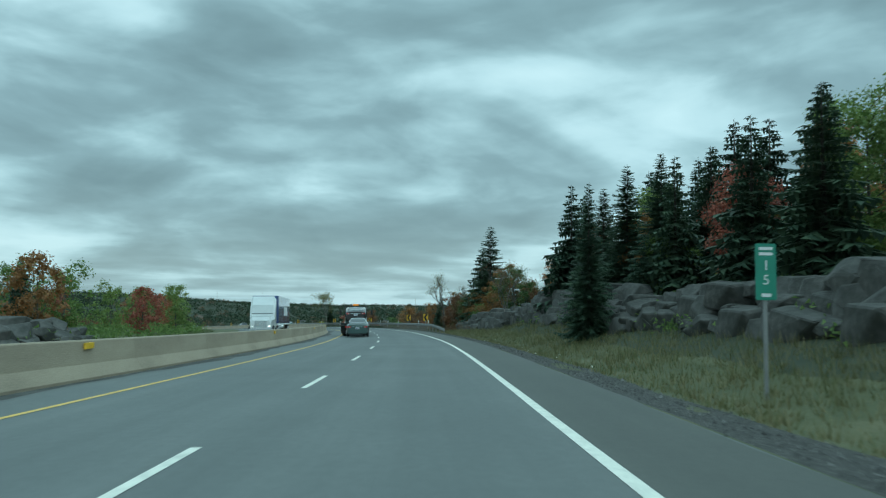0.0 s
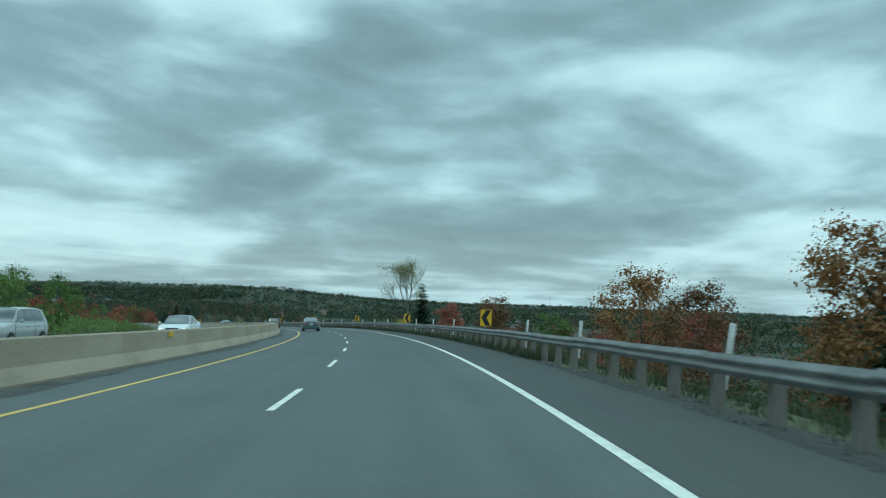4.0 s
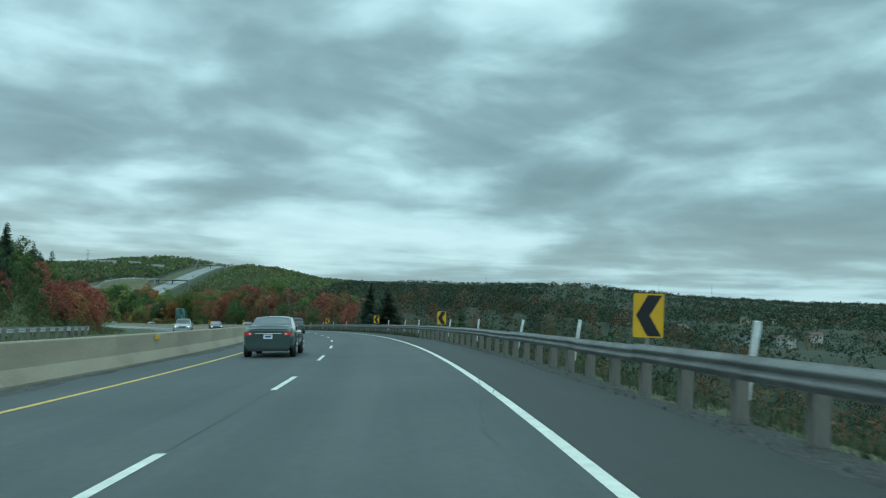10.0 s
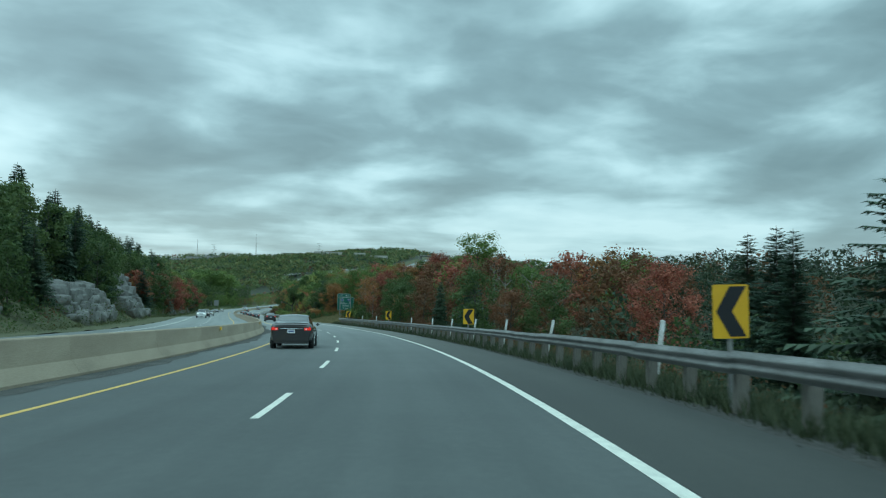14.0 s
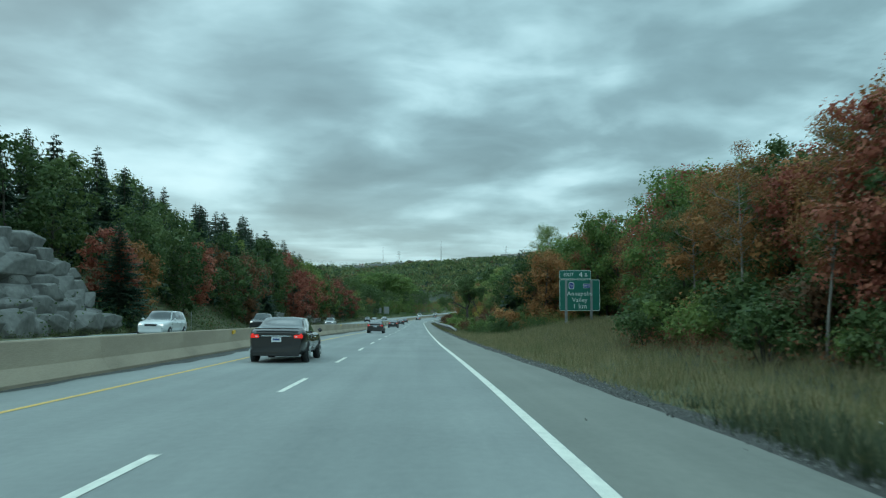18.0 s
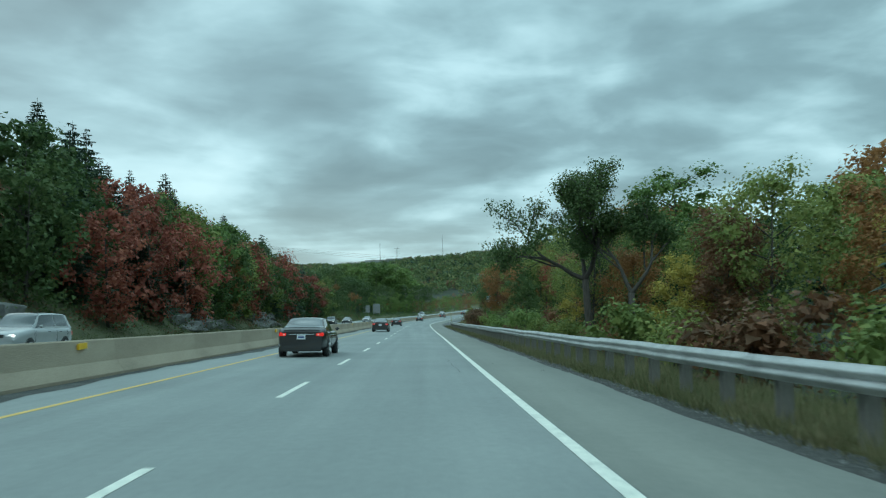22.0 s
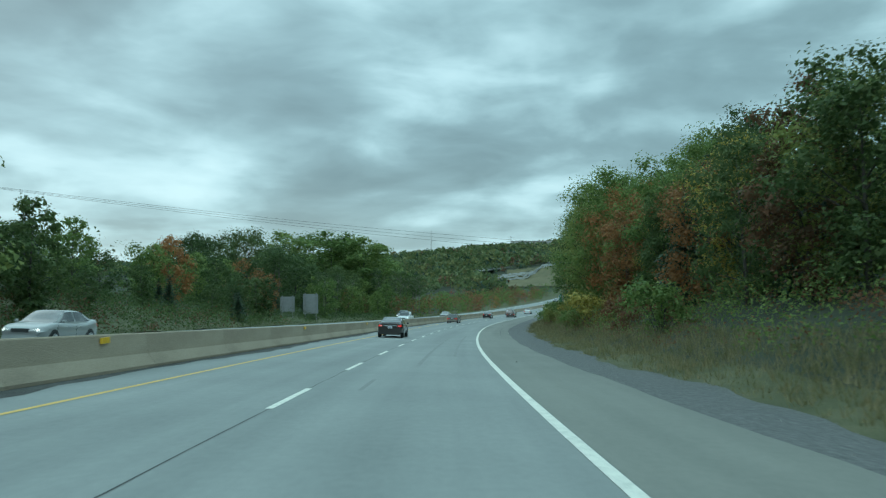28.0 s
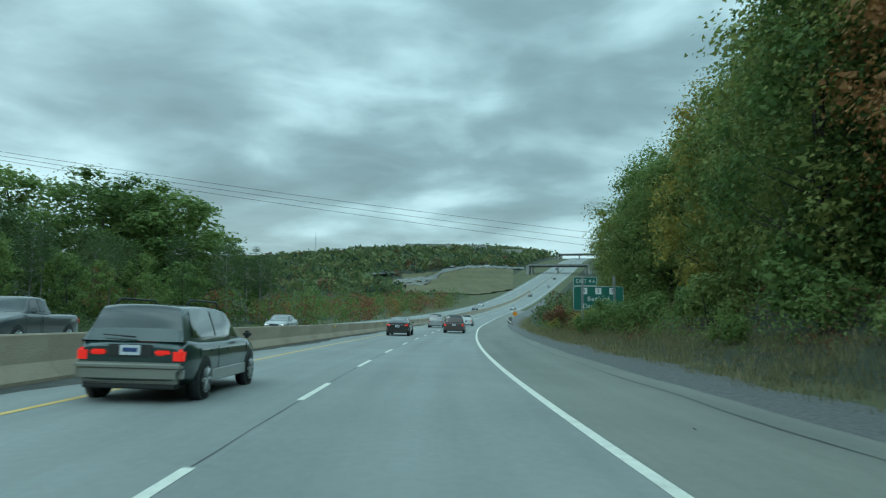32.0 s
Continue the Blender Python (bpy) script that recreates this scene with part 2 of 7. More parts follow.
BARK = mottled("bark", [(0.045, 0.038, 0.032), (0.11, 0.1, 0.085)], 4, 0.95, 0.6, stretch=(3, 3, 0.5))
GREY_BARK = mottled("grey_bark", [(0.085, 0.08, 0.07), (0.17, 0.16, 0.14)], 4, 0.9, 0.4, stretch=(3, 3, 0.5))
PALE_BARK = mottled("pale_bark", [(0.16, 0.15, 0.13), (0.30, 0.29, 0.26)], 4, 0.9, 0.4, stretch=(3, 3, 0.5))
SPRUCE = leaves("spruce_needles", [(0.022, 0.046, 0.031), (0.04, 0.078, 0.05), (0.066, 0.108, 0.062)], 0.15)
GREEN = leaves("green_leaves", [(0.068, 0.122, 0.04), (0.135, 0.215, 0.062), (0.235, 0.31, 0.095)], 0.45)
LIGHT_GREEN = leaves("light_green_leaves", [(0.10, 0.15, 0.042), (0.18, 0.24, 0.07), (0.30, 0.32, 0.095)])
RED = leaves("red_leaves", [(0.165, 0.062, 0.045), (0.31, 0.09, 0.064), (0.44, 0.165, 0.10)])
ORANGE = leaves("orange_leaves", [(0.165, 0.10, 0.045), (0.31, 0.15, 0.06), (0.44, 0.22, 0.085)])
RUSSET = leaves("russet_leaves", [(0.085, 0.07, 0.035), (0.165, 0.085, 0.046), (0.26, 0.115, 0.06)])
YELLOW = leaves("yellow_leaves", [(0.21, 0.20, 0.047), (0.38, 0.32, 0.075), (0.52, 0.41, 0.095)])
YELLOW_GREEN = leaves("yellow_green_leaves", [(0.10, 0.12, 0.03), (0.20, 0.20, 0.05), (0.33, 0.30, 0.075)], 0.4)
GRASS = leaves("dry_grass", [(0.05, 0.088, 0.028), (0.125, 0.135, 0.058), (0.25, 0.21, 0.115)], 0.35)
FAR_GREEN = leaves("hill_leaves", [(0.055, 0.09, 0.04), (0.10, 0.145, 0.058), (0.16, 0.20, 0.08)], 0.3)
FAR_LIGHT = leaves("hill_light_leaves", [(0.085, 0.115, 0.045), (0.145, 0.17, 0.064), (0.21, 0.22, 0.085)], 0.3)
# darker leaf colours than the hill's, for the valley to the east
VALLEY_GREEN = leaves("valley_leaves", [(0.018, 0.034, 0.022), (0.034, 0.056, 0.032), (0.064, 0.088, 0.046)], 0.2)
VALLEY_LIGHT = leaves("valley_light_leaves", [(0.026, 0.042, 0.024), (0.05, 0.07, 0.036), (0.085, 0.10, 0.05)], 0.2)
FAR_RUSSET = leaves("hill_russet_leaves", [(0.085, 0.07, 0.042), (0.14, 0.088, 0.052), (0.20, 0.105, 0.06)], 0.2)

SHOULDER = asphalt("shoulder_asphalt", (0.80, 0.76, 0.69), 0.58)
GRIME = mottled("road_grime", [(0.035, 0.037, 0.035), (0.07, 0.072, 0.068), (0.12, 0.12, 0.112)], 1.1, 0.95, 0.5, 25)

PALE_GRAVEL = mottled("crushed_stone", [(0.075, 0.08, 0.08), (0.14, 0.147, 0.145), (0.23, 0.237, 0.23)], 8, 0.95, 0.9, 40)
DRY_GRASS = leaves("pale_dry_grass", [(0.08, 0.12, 0.04), (0.18, 0.175, 0.08), (0.34, 0.28, 0.16)], 0.4)
DARK_GREEN = leaves("dark_green_leaves", [(0.036, 0.07, 0.028), (0.07, 0.118, 0.04), (0.118, 0.165, 0.058)], 0.35)

# ---------------------------------------------------------------- the road's line
# station, x, y, z of the driven line, bank in degrees (left side low); a station is K metres of road
K = 1.15
KNOTS = [
    (-90.0, -93.97, -43.38, 1.42, 0.30),
    (0.0, -0.03, 0.06, -1.34, 0.52),
    (48.1, 49.17, 25.26, -2.73, 1.16),
    (96.0, 95.80, 54.58, -4.17, 1.27),
    (143.8, 137.95, 89.85, -5.78, 1.41),
    (191.5, 175.14, 130.09, -7.69, 1.73),
    (238.8, 206.28, 174.71, -10.02, 1.69),
    (285.8, 230.68, 222.81, -12.38, 1.46),
    (332.6, 247.85, 273.83, -15.21, 1.09),
    (379.7, 257.05, 327.06, -18.29, -0.06),
    (427.0, 258.60, 381.39, -21.12, -0.28),
    (474.8, 258.26, 436.18, -24.05, -1.61),
    (522.7, 258.05, 491.26, -26.95, -1.05),
    (570.7, 257.96, 546.41, -29.64, -1.10),
    (618.6, 257.80, 601.43, -32.21, -1.14),
    (666.2, 258.26, 656.07, -34.63, -1.26),
    (713.6, 261.63, 710.39, -36.90, -1.93),
    (760.9, 268.25, 764.37, -38.62, -1.37),
    (835.9, 286.64, 848.62, -40.54, -0.50),
    (910.9, 310.57, 931.57, -41.41, -0.50),
    (1111.2, 392.22, 1146.81, -35.32, -0.50),
    (1282.3, 476.10, 1324.24, -15.50, -0.50),
    (1523.5, 587.26, 1577.06, 9.00, -0.50),
    (1714.8, 679.68, 1775.31, 24.50, -0.50),
    (1915.0, 772.34, 1985.87, 27.80, -0.50),
]
SK = np.array(KNOTS)
FIRST, LAST = int(SK[0, 0]) + 1, int(SK[-1, 0]) - 1


def smooth(knots, s):
    """All columns of the knots at the distances s, by a smooth curve through them."""
    k = np.asarray(knots, float)
    s = np.asarray(s, float)
    x, y = k[:, 0], k[:, 1:]
    m = np.zeros_like(y)
    h = np.diff(x)[:, None]
    d = np.diff(y, axis=0) / h
    m[1:-1] = (d[:-1] * h[1:] + d[1:] * h[:-1]) / (h[:-1] + h[1:])
    m[0], m[-1] = d[0], d[-1]
    i = np.clip(np.searchsorted(x, s, "right") - 1, 0, len(x) - 2)
    hh = (x[i + 1] - x[i])[:, None]
    u = ((s - x[i])[:, None]) / hh
    return ((2 * u ** 3 - 3 * u ** 2 + 1) * y[i] + (u ** 3 - 2 * u ** 2 + u) * hh * m[i]
            + (3 * u ** 2 - 2 * u ** 3) * y[i + 1] + (u ** 3 - u ** 2) * hh * m[i + 1])


WAY = smooth(SK, np.arange(FIRST, LAST + 1))
HEAD = np.arctan2(-np.gradient(WAY[:, 0]), np.gradient(WAY[:, 1]))
SLOPE = np.gradient(WAY[:, 2]) / K


def line_at(s):
    """x, y, z, heading, slope, bank of the road at s."""
    u = np.asarray(s, float) - FIRST
    r = np.arange(len(WAY))
    return tuple(np.interp(u, r, c) for c in (WAY[:, 0], WAY[:, 1], WAY[:, 2], HEAD, SLOPE, np.tan(np.radians(WAY[:, 3]))))


def at(s, side=0.0, up=0.0):
    """The place at s along the road, side metres to the right of the driven line, up metres over the paving."""
    x, y, z, a, g, b = line_at(s)
    return Vector((x + side * np.cos(a), y + side * np.sin(a), z + np.clip(side, -20.2, 6) * b + up))


def stand(s, side=0.0, up=0.0, turn=0.0, level=True):
    """A pose on the road at s, with +y along it; level keeps it upright."""
    x, y, z, a, g, b = line_at(s)
    m = Matrix.Translation(at(s, side, up)) @ Matrix.Rotation(a, 4, "Z")
    if not level:
        m = m @ Matrix.Rotation(math.atan(g), 4, "X") @ Matrix.Rotation(-math.atan(b), 4, "Y")
    return m @ Matrix.Rotation(radians(turn), 4, "Z")


# Height of the verges over the paving: rows of s, then heights at these distances to the side (metres beside the paving, stations further out).
RIGHT_AT = (3.6, 4.6, 6.0, 8.0, 10.5, 14, 20, 35, 60, 110, 200)
RIGHT_UP = [
    (-100, 0, -.1, -.35, 0.1, 1.0, 2.6, 4.0, 5.5, 7, 4, -10), (35, 0, -.1, -.35, 0.1, 1.0, 2.6, 4.0, 5.0, 5, 0, -15), (58, 0, -.1, -.3, .3, 1.4, 2.4, 3.0, 2.4, 0, -6, -20),
    (78, 0, -.05, -.2, 0, .6, .9, .6, -1.5, -6, -14, -25), (95, 0, -.05, -.15, -.5, -1.2, -2, -4, -8, -13, -20, -30), (150, 0, -.05, -.3, -1.4, -2.6, -4.5, -8, -14, -20, -26, -34),
    (300, 0, -.05, -.3, -1.2, -2.2, -4, -7, -12, -18, -24, -30), (350, 0, -.05, -.2, -.9, -1.6, -3, -5.5, -10, -15, -20, -26), (400, 0, -.05, -.15, -.5, -.8, -.9, -.5, 1, 3, 2, -8),
    (440, 0, -.05, -.2, -.2, .1, .5, 1.5, 3.5, 6, 6, 0), (495, 0, -.05, -.2, .1, .6, 1.2, 2.2, 4.5, 8, 8, 2), (520, 0, -.05, -.3, -.6, -.9, -.8, 0, 2, 5, 7, 2),
    (615, 0, -.05, -.3, -.6, -.6, 0, 1.2, 4, 7, 9, 4), (640, 0, -.08, -.3, .1, .9, 2, 3.6, 7, 11, 12, 6), (790, 0, -.08, -.35, 0, .8, 2, 3.8, 7, 10, 10, 2),
    (840, 0, -.08, -.35, -.2, .1, .6, 1.4, 3, 5, 6, 0), (950, 0, -.1, -.4, -.8, -1, -1, -1, 0, 2, 3, 0), (1180, 0, -.1, -.4, -.5, -.5, -.5, -1, 0, 2, 3, 3), (1330, 0, -.1, -.4, -.5, -.5, -.5, -1, -2, -4, -8, -12), (2000, 0, -.1, -.4, -.5, -.5, -.5, -1, -2, -4, -8, -12)]
LEFT_AT = (20.2, 21.5, 24, 27, 31, 36, 45, 60, 85, 130, 220)
LEFT_UP = [
    (-100, 0, -.1, -.5, -.4, 0, .5, 1, 2, 2, 0, -5), (100, 0, -.1, -.5, -.5, -.3, 0, .5, 1.5, 2, 0, -8), (200, 0, -.1, -.5, -.3, .1, .4, .8, 1, 1.2, 1, -1), (270, 0, -.1, -.5, 0, .4, .8, 1.2, 1.6, 2, 2, 0), (330, 0, -.1, -.4, .9, 2.2, 3.8, 6.2, 8.5, 11, 12, 12),
    (400, 0, -.1, -.3, 1.8, 4.5, 7.5, 12, 17, 22, 25, 27), (480, 0, -.1, -.3, 1.6, 4.5, 7.5, 12, 17, 22, 24, 26), (580, 0, -.1, -.3, 1.5, 4, 7, 11, 15, 18, 19, 18), (680, 0, -.1, -.3, 1.2, 3.6, 6.5, 10, 13, 15, 15, 12), (715, 0, -.1, -.4, .6, 2, 3.6, 6, 8, 9, 9, 6),
    (760, 0, -.1, -.4, -.1, .4, 1.2, 3.0, 4.5, 6, 5, 2), (830, 0, -.1, -.6, -.9, -.7, -.3, .6, 1.6, 2, 0, -3), (900, 0, -.1, -.6, -1, -1.2, -1, -1, -1, -1, -2, -3), (1200, 0, -.1, -.6, -1, -1.2, -1, -1, -1, -1, 0, 0), (1350, 0, -.1, -.6, -.8, -.4, 0, 1, 4, 8, 11, 12), (2000, 0, -.1, -.6, -.8, -.4, 0, 1, 3, 6, 8, 9)]


def widened(ats, rows, kept):
    """The columns past the first few, in stations, as metres."""
    return tuple(a if i < kept else a * K for i, a in enumerate(ats)), [(r[0], *(u if i < kept else u * K for i, u in enumerate(r[1:]))) for r in rows]


RIGHT_AT, RIGHT_UP = widened(RIGHT_AT, RIGHT_UP, 3)
LEFT_AT, LEFT_UP = widened(LEFT_AT, LEFT_UP, 2)


def verge(s, side):
    """Height of the ground over the paving."""
    s, side = np.atleast_1d(np.asarray(s, float)), np.atleast_1d(np.asarray(side, float))
    out = np.zeros(np.broadcast(s, side).shape)
    s, side = np.broadcast_arrays(s, side)
    for rows, ats, sign in ((RIGHT_UP, RIGHT_AT, 1), (LEFT_UP, LEFT_AT, -1)):
        k = np.array(rows)
        cols = np.stack([np.interp(s, k[:, 0], k[:, i + 1]) for i in range(len(ats))], -1)
        d = side * sign
        idx = np.clip(np.searchsorted(ats, d) - 1, 0, len(ats) - 2)
        a = np.array(ats)
        lo, hi = np.take_along_axis(cols, idx[..., None], -1)[..., 0], np.take_along_axis(cols, idx[..., None] + 1, -1)[..., 0]
        u = np.clip((d - a[idx]) / (a[idx + 1] - a[idx]), 0, 1)
        out = np.where(d > ats[0], lo + (hi - lo) * u, out)
    return out


CO = np.arange(FIRST, LAST, 6)
CX, CY, CZ, CA, _, CB = line_at(CO)


def far_height(x, y):
    """The valley floor, and the wooded hills beyond it."""
    x, y = x / K, y / K
    h = -36 + 0 * x
    # wooded hills across the end of the valley
    for high, cx, cy, rx, ry in ((30, 344, 1346, 921, 379), (37, 222, 1738, 499, 138), (18, 447, 1396, 199, 258), (23, 1201, 1152, 356, 130)):
        h = h + high * np.exp(-(((x - cx) / rx) ** 2 + ((y - cy) / ry) ** 2))
    # long ridge to the east
    d = (x - 2500) * 0.86 + (y - 1500) * 0.5
    e = np.clip(((y - 1500) * 0.86 - (x - 2500) * 0.5 - 250) / 700, 0, 1)
    h = h + (15 + 32 * e * e * (3 - 2 * e)) * np.exp(-((d + 358) / 561) ** 2)
    h = h + 30 * np.exp(-(((x + 400) / 420) ** 2 + ((y - 500) / 500) ** 2))
    h = h + 3.5 * np.sin(x / 95.0) * np.cos(y / 120.0) + 2 * np.sin(x / 37.0 + y / 51.0)
    return h * K


def ground(x, y):
    """Height of the ground sheet anywhere."""
    x, y = np.atleast_1d(np.asarray(x, float)), np.atleast_1d(np.asarray(y, float))
    best, bs, bside, bz = np.full(x.shape, 1e9), np.zeros(x.shape), np.zeros(x.shape), np.zeros(x.shape)
    for s, cx, cy, cz, ca, cb in zip(CO, CX, CY, CZ, CA, CB):
        dx, dy = x - cx, y - cy
        q = dx * dx + dy * dy
        m = q < best
        if not m.any():
            continue
        side = dx * math.cos(ca) + dy * math.sin(ca)
        best = np.where(m, q, best)
        bs, bside, bz = np.where(m, s, bs), np.where(m, side, bside), np.where(m, cz + np.clip(side, -20.2, 6) * cb, bz)
    near = bz + verge(bs, bside)
    d = np.abs(bside + 8)
    d = np.maximum(d, np.sqrt(best) - 8)
    w = np.clip((d - 110) / 150, 0, 1)
    w = w * w * (3 - 2 * w)
    return near * (1 - w) + far_height(x, y) * w, d


# ---------------------------------------------------------------- building blocks
def part(name, bm, mat, parent=None, label=""):
    me = bpy.data.meshes.new(name)
    bm.to_mesh(me)
    bm.free()
    ob = new(name, me)
    for q in (mat if isinstance(mat, (list, tuple)) else [mat]):
        me.materials.append(q)
    ob.parent = parent
    if label:
        tagged(ob, label)
    return ob


def sheet(name, verts, faces, mat, parent=None, label="", uvs=None, soft=False):
    me = bpy.data.meshes.new(name)
    me.from_pydata([tuple(v) for v in verts], [], [tuple(f) for f in faces])
    for q in (mat if isinstance(mat, (list, tuple)) else [mat]):
        me.materials.append(q)
    if uvs is not None:
        layer = me.uv_layers.new(name="UVMap")
        vi = np.empty(len(me.loops), np.int32)
        me.loops.foreach_get("vertex_index", vi)
        layer.data.foreach_set("uv", np.asarray(uvs, np.float32)[vi].ravel())
    if soft:
        me.polygons.foreach_set("use_smooth", [True] * len(me.polygons))
    me.update()
    ob = new(name, me)
    ob.parent = parent
    if label:
        tagged(ob, label)
    return ob


def ribbon(name, s0, s1, step, profile, mat, parent=None, label="", soft=False, rough=0.0):
    """A band along the road; profile: (side, up) or a function of s that gives it."""
    n = max(2, int(round((s1 - s0) / step)) + 1)
    ss = np.linspace(s0, s1, n)
    verts, uvs, faces = [], [], []
    rng = random.Random(7)
    for s in ss:
        pr = profile(s) if callable(profile) else profile
        for side, up in pr:
            verts.append(at(s, side + (rng.uniform(-rough, rough) if rough else 0), up + (rng.uniform(-rough, rough) * 0.5 if rough else 0)))
            uvs.append((side, s))
    k = len(pr)
    for i in range(n - 1):
        for j in range(k - 1):
            a = i * k + j
            faces.append((a, a + 1, a + k + 1, a + k))
    return sheet(name, verts, faces, mat, parent, label, uvs, soft)


def box(bm, x0, x1, y0, y1, z0, z1, mat_index=0):
    v = [bm.verts.new((x, y, z)) for z in (z0, z1) for y in (y0, y1) for x in (x0, x1)]
    for q in ((0, 2, 3, 1), (4, 5, 7, 6), (0, 1, 5, 4), (2, 6, 7, 3), (0, 4, 6, 2), (1, 3, 7, 5)):
        bm.faces.new([v[i] for i in q]).material_index = mat_index
    return v


def tube(bm, points, radii, sides=7, cap=True):
    """A tapered tube through the points."""
    rings = []
    for i, (p, r) in enumerate(zip(points, radii)):
        p = Vector(p)
        d = Vector(points[min(i + 1, len(points) - 1)]) - Vector(points[max(i - 1, 0)])
        d.normalize()
        a = d.orthogonal().normalized()
        b = d.cross(a)
        rings.append([bm.verts.new(p + (a * math.cos(2 * math.pi * k / sides) + b * math.sin(2 * math.pi * k / sides)) * r) for k in range(sides)])
    for q, w in zip(rings, rings[1:]):
        for k in range(sides):
            bm.faces.new((q[k], q[(k + 1) % sides], w[(k + 1) % sides], w[k])).smooth = True
    if cap:
        bm.faces.new(rings[0][::-1])
        bm.faces.new(rings[-1])


def empty(name, m, label="", category="", group="", kind=""):
    ob = new(name)
    ob.matrix_world = m
    return tagged(ob, label, category, group, kind)


# ---------------------------------------------------------------- ground
def ground_sheet():
    xs = np.concatenate([np.arange(-3200, -300, 120), np.arange(-300, 900, 9), np.arange(900, 1800, 45), np.arange(1800, 4800, 130)])
    ys = np.concatenate([np.arange(-3000, -300, 150), np.arange(-300, 1000, 9), np.arange(1000, 1420, 15), np.arange(1420, 2200, 40), np.arange(2200, 4800, 130)])
    X, Y = np.meshgrid(xs * K, ys * K)
    z, d = ground(X.ravel(), Y.ravel())
    # the verges lie on top of the sheet beside the road
    z = z - np.clip((86 - d) / 34, 0, 1) * 2.5
    nx = len(xs)
    verts = np.stack([X.ravel(), Y.ravel(), z], 1)
    faces = [(j * nx + i, j * nx + i + 1, (j + 1) * nx + i + 1, (j + 1) * nx + i) for j in range(len(ys) - 1) for i in range(nx - 1)]
    return tagged(sheet("ground", verts, faces, FOREST_FLOOR, soft=True), "wide wooded valley floor and far hills", "ground", kind="structure")


FOREST_FLOOR = mottled("forest_floor", [(0.018, 0.028, 0.016), (0.03, 0.042, 0.022), (0.05, 0.054, 0.028)], 0.15, 0.95, 0.5, 3)
ground_sheet()


def verge_profile(ats, sign, lo, hi):
    """Cross-section of the ground beside the road between two distances."""
    def f(s):
        q = [lo] + [a for a in ats[1:] if lo < a < hi] + [hi]
        return [(sign * a, float(verge(s, sign * a)[0]) + (0.0 if a < 4 else 0.10 * math.sin(s * 0.7 + a * 1.3) * min(1, (a - 4) / 4))) for a in q]
    return f


verge_right = tagged(ribbon("verge_right", FIRST, LAST, 2.5, verge_profile(RIGHT_AT, 1, 3.6, 9.2), GRASS_GROUND, soft=True), "rough grass verge with dry tufts beside the paved shoulder", "verge", kind="structure")
tagged(ribbon("slope_right", FIRST, LAST, 2.5, verge_profile(RIGHT_AT, 1, 9.2, 69), FOREST_FLOOR, soft=True), "dark overgrown slope beyond the verge", "slope", kind="structure")
verge_left = tagged(ribbon("verge_left", FIRST, LAST, 2.5, verge_profile(LEFT_AT, -1, 20.2, 41.4), GRASS_GROUND, soft=True), "grass and earth bank beyond the opposite carriageway", "verge", kind="structure")
tagged(ribbon("slope_left", FIRST, LAST, 2.5, verge_profile(LEFT_AT, -1, 41.4, 97.75), FOREST_FLOOR, soft=True), "dark overgrown slope behind the grass bank", "slope", kind="structure")

# ---------------------------------------------------------------- paving and paint
road = tagged(ribbon("road", FIRST, LAST, 4, [(-7.7, 0), (-5.7, 0), (-2.2, 0), (1.8, 0), (3.6, 0), (3.75, -0.03)], ASPHALT), "worn grey asphalt carriageway of two lanes with paved shoulders", "road", kind="structure")
road_opposite = tagged(ribbon("road_opposite", FIRST, LAST, 4, [(-20.3, -.03), (-20.2, 0), (-17.8, 0), (-10.4, 0), (-8.0, 0)], ASPHALT), "worn grey asphalt opposite carriageway", "road", kind="structure")


def paved_to(s):
    """How far out the paved shoulder reaches."""
    return np.interp(s, (80, 95, 200, 600, 640, 672, 745, 765, 800), (3.6, 3.95, 3.95, 3.98, 4.05, 4.3, 4.8, 5.5, 5.8)) + 0.05 * np.sin(s * 0.61) + 0.03 * np.sin(s * 2.3)


def stone_to(s):
    """How far out the gravel beside it reaches."""
    return np.interp(s, (80, 95, 500, 520, 636, 645, 672, 745, 765, 800), (5.0, 4.7, 4.8, 4.55, 4.6, 5.6, 6.7, 7.4, 8.2, 8.5)) + 0.22 * np.sin(s * 0.37) + 0.14 * np.sin(s * 1.3)


def gravel_profile(s):
    a, b = float(paved_to(s)), float(stone_to(s))
    return [(a - 0.1, 0.001), (a + 0.25, -0.012), (b, float(verge(s, b)[0]) + 0.035)]


shoulder_gravel = tagged(ribbon("gravel_strip", 639, 1100, 1.2, gravel_profile, PALE_GRAVEL), "crushed blue-grey stone strip along the shoulder", "gravel", kind="structure")
edge_gravel = tagged(ribbon("gravel_strip", FIRST, 639, 1.2, gravel_profile, GRAVEL), "loose grey gravel strip along the shoulder", "gravel", kind="structure")
paved_shoulder = tagged(ribbon("paved_shoulder", FIRST, 1000, 1.5, lambda s: [(1.93, 0.003), (2.7, 0.004), (float(paved_to(s)), 0.004)], SHOULDER), "brownish paved shoulder outside the white line", "shoulder", kind="structure")
tagged(ribbon("grime_strip", FIRST, 1000, 1.5, lambda s: [(-7.47, 0.006), (-7.0 + 0.22 * math.sin(s * 0.31) + 0.12 * math.sin(s * 1.7), 0.004)], GRIME), "dark dirt gathered along the foot of the barrier", "dirt", kind="structure")
ribbon("edge_line", FIRST, LAST, 3, [(1.755, 0.005), (1.915, 0.005)], WHITE_LINE, road, "white edge line")
ribbon("centre_line", FIRST, LAST, 3, [(-5.77, 0.005), (-5.65, 0.005)], YELLOW_LINE, road, "yellow median edge line")
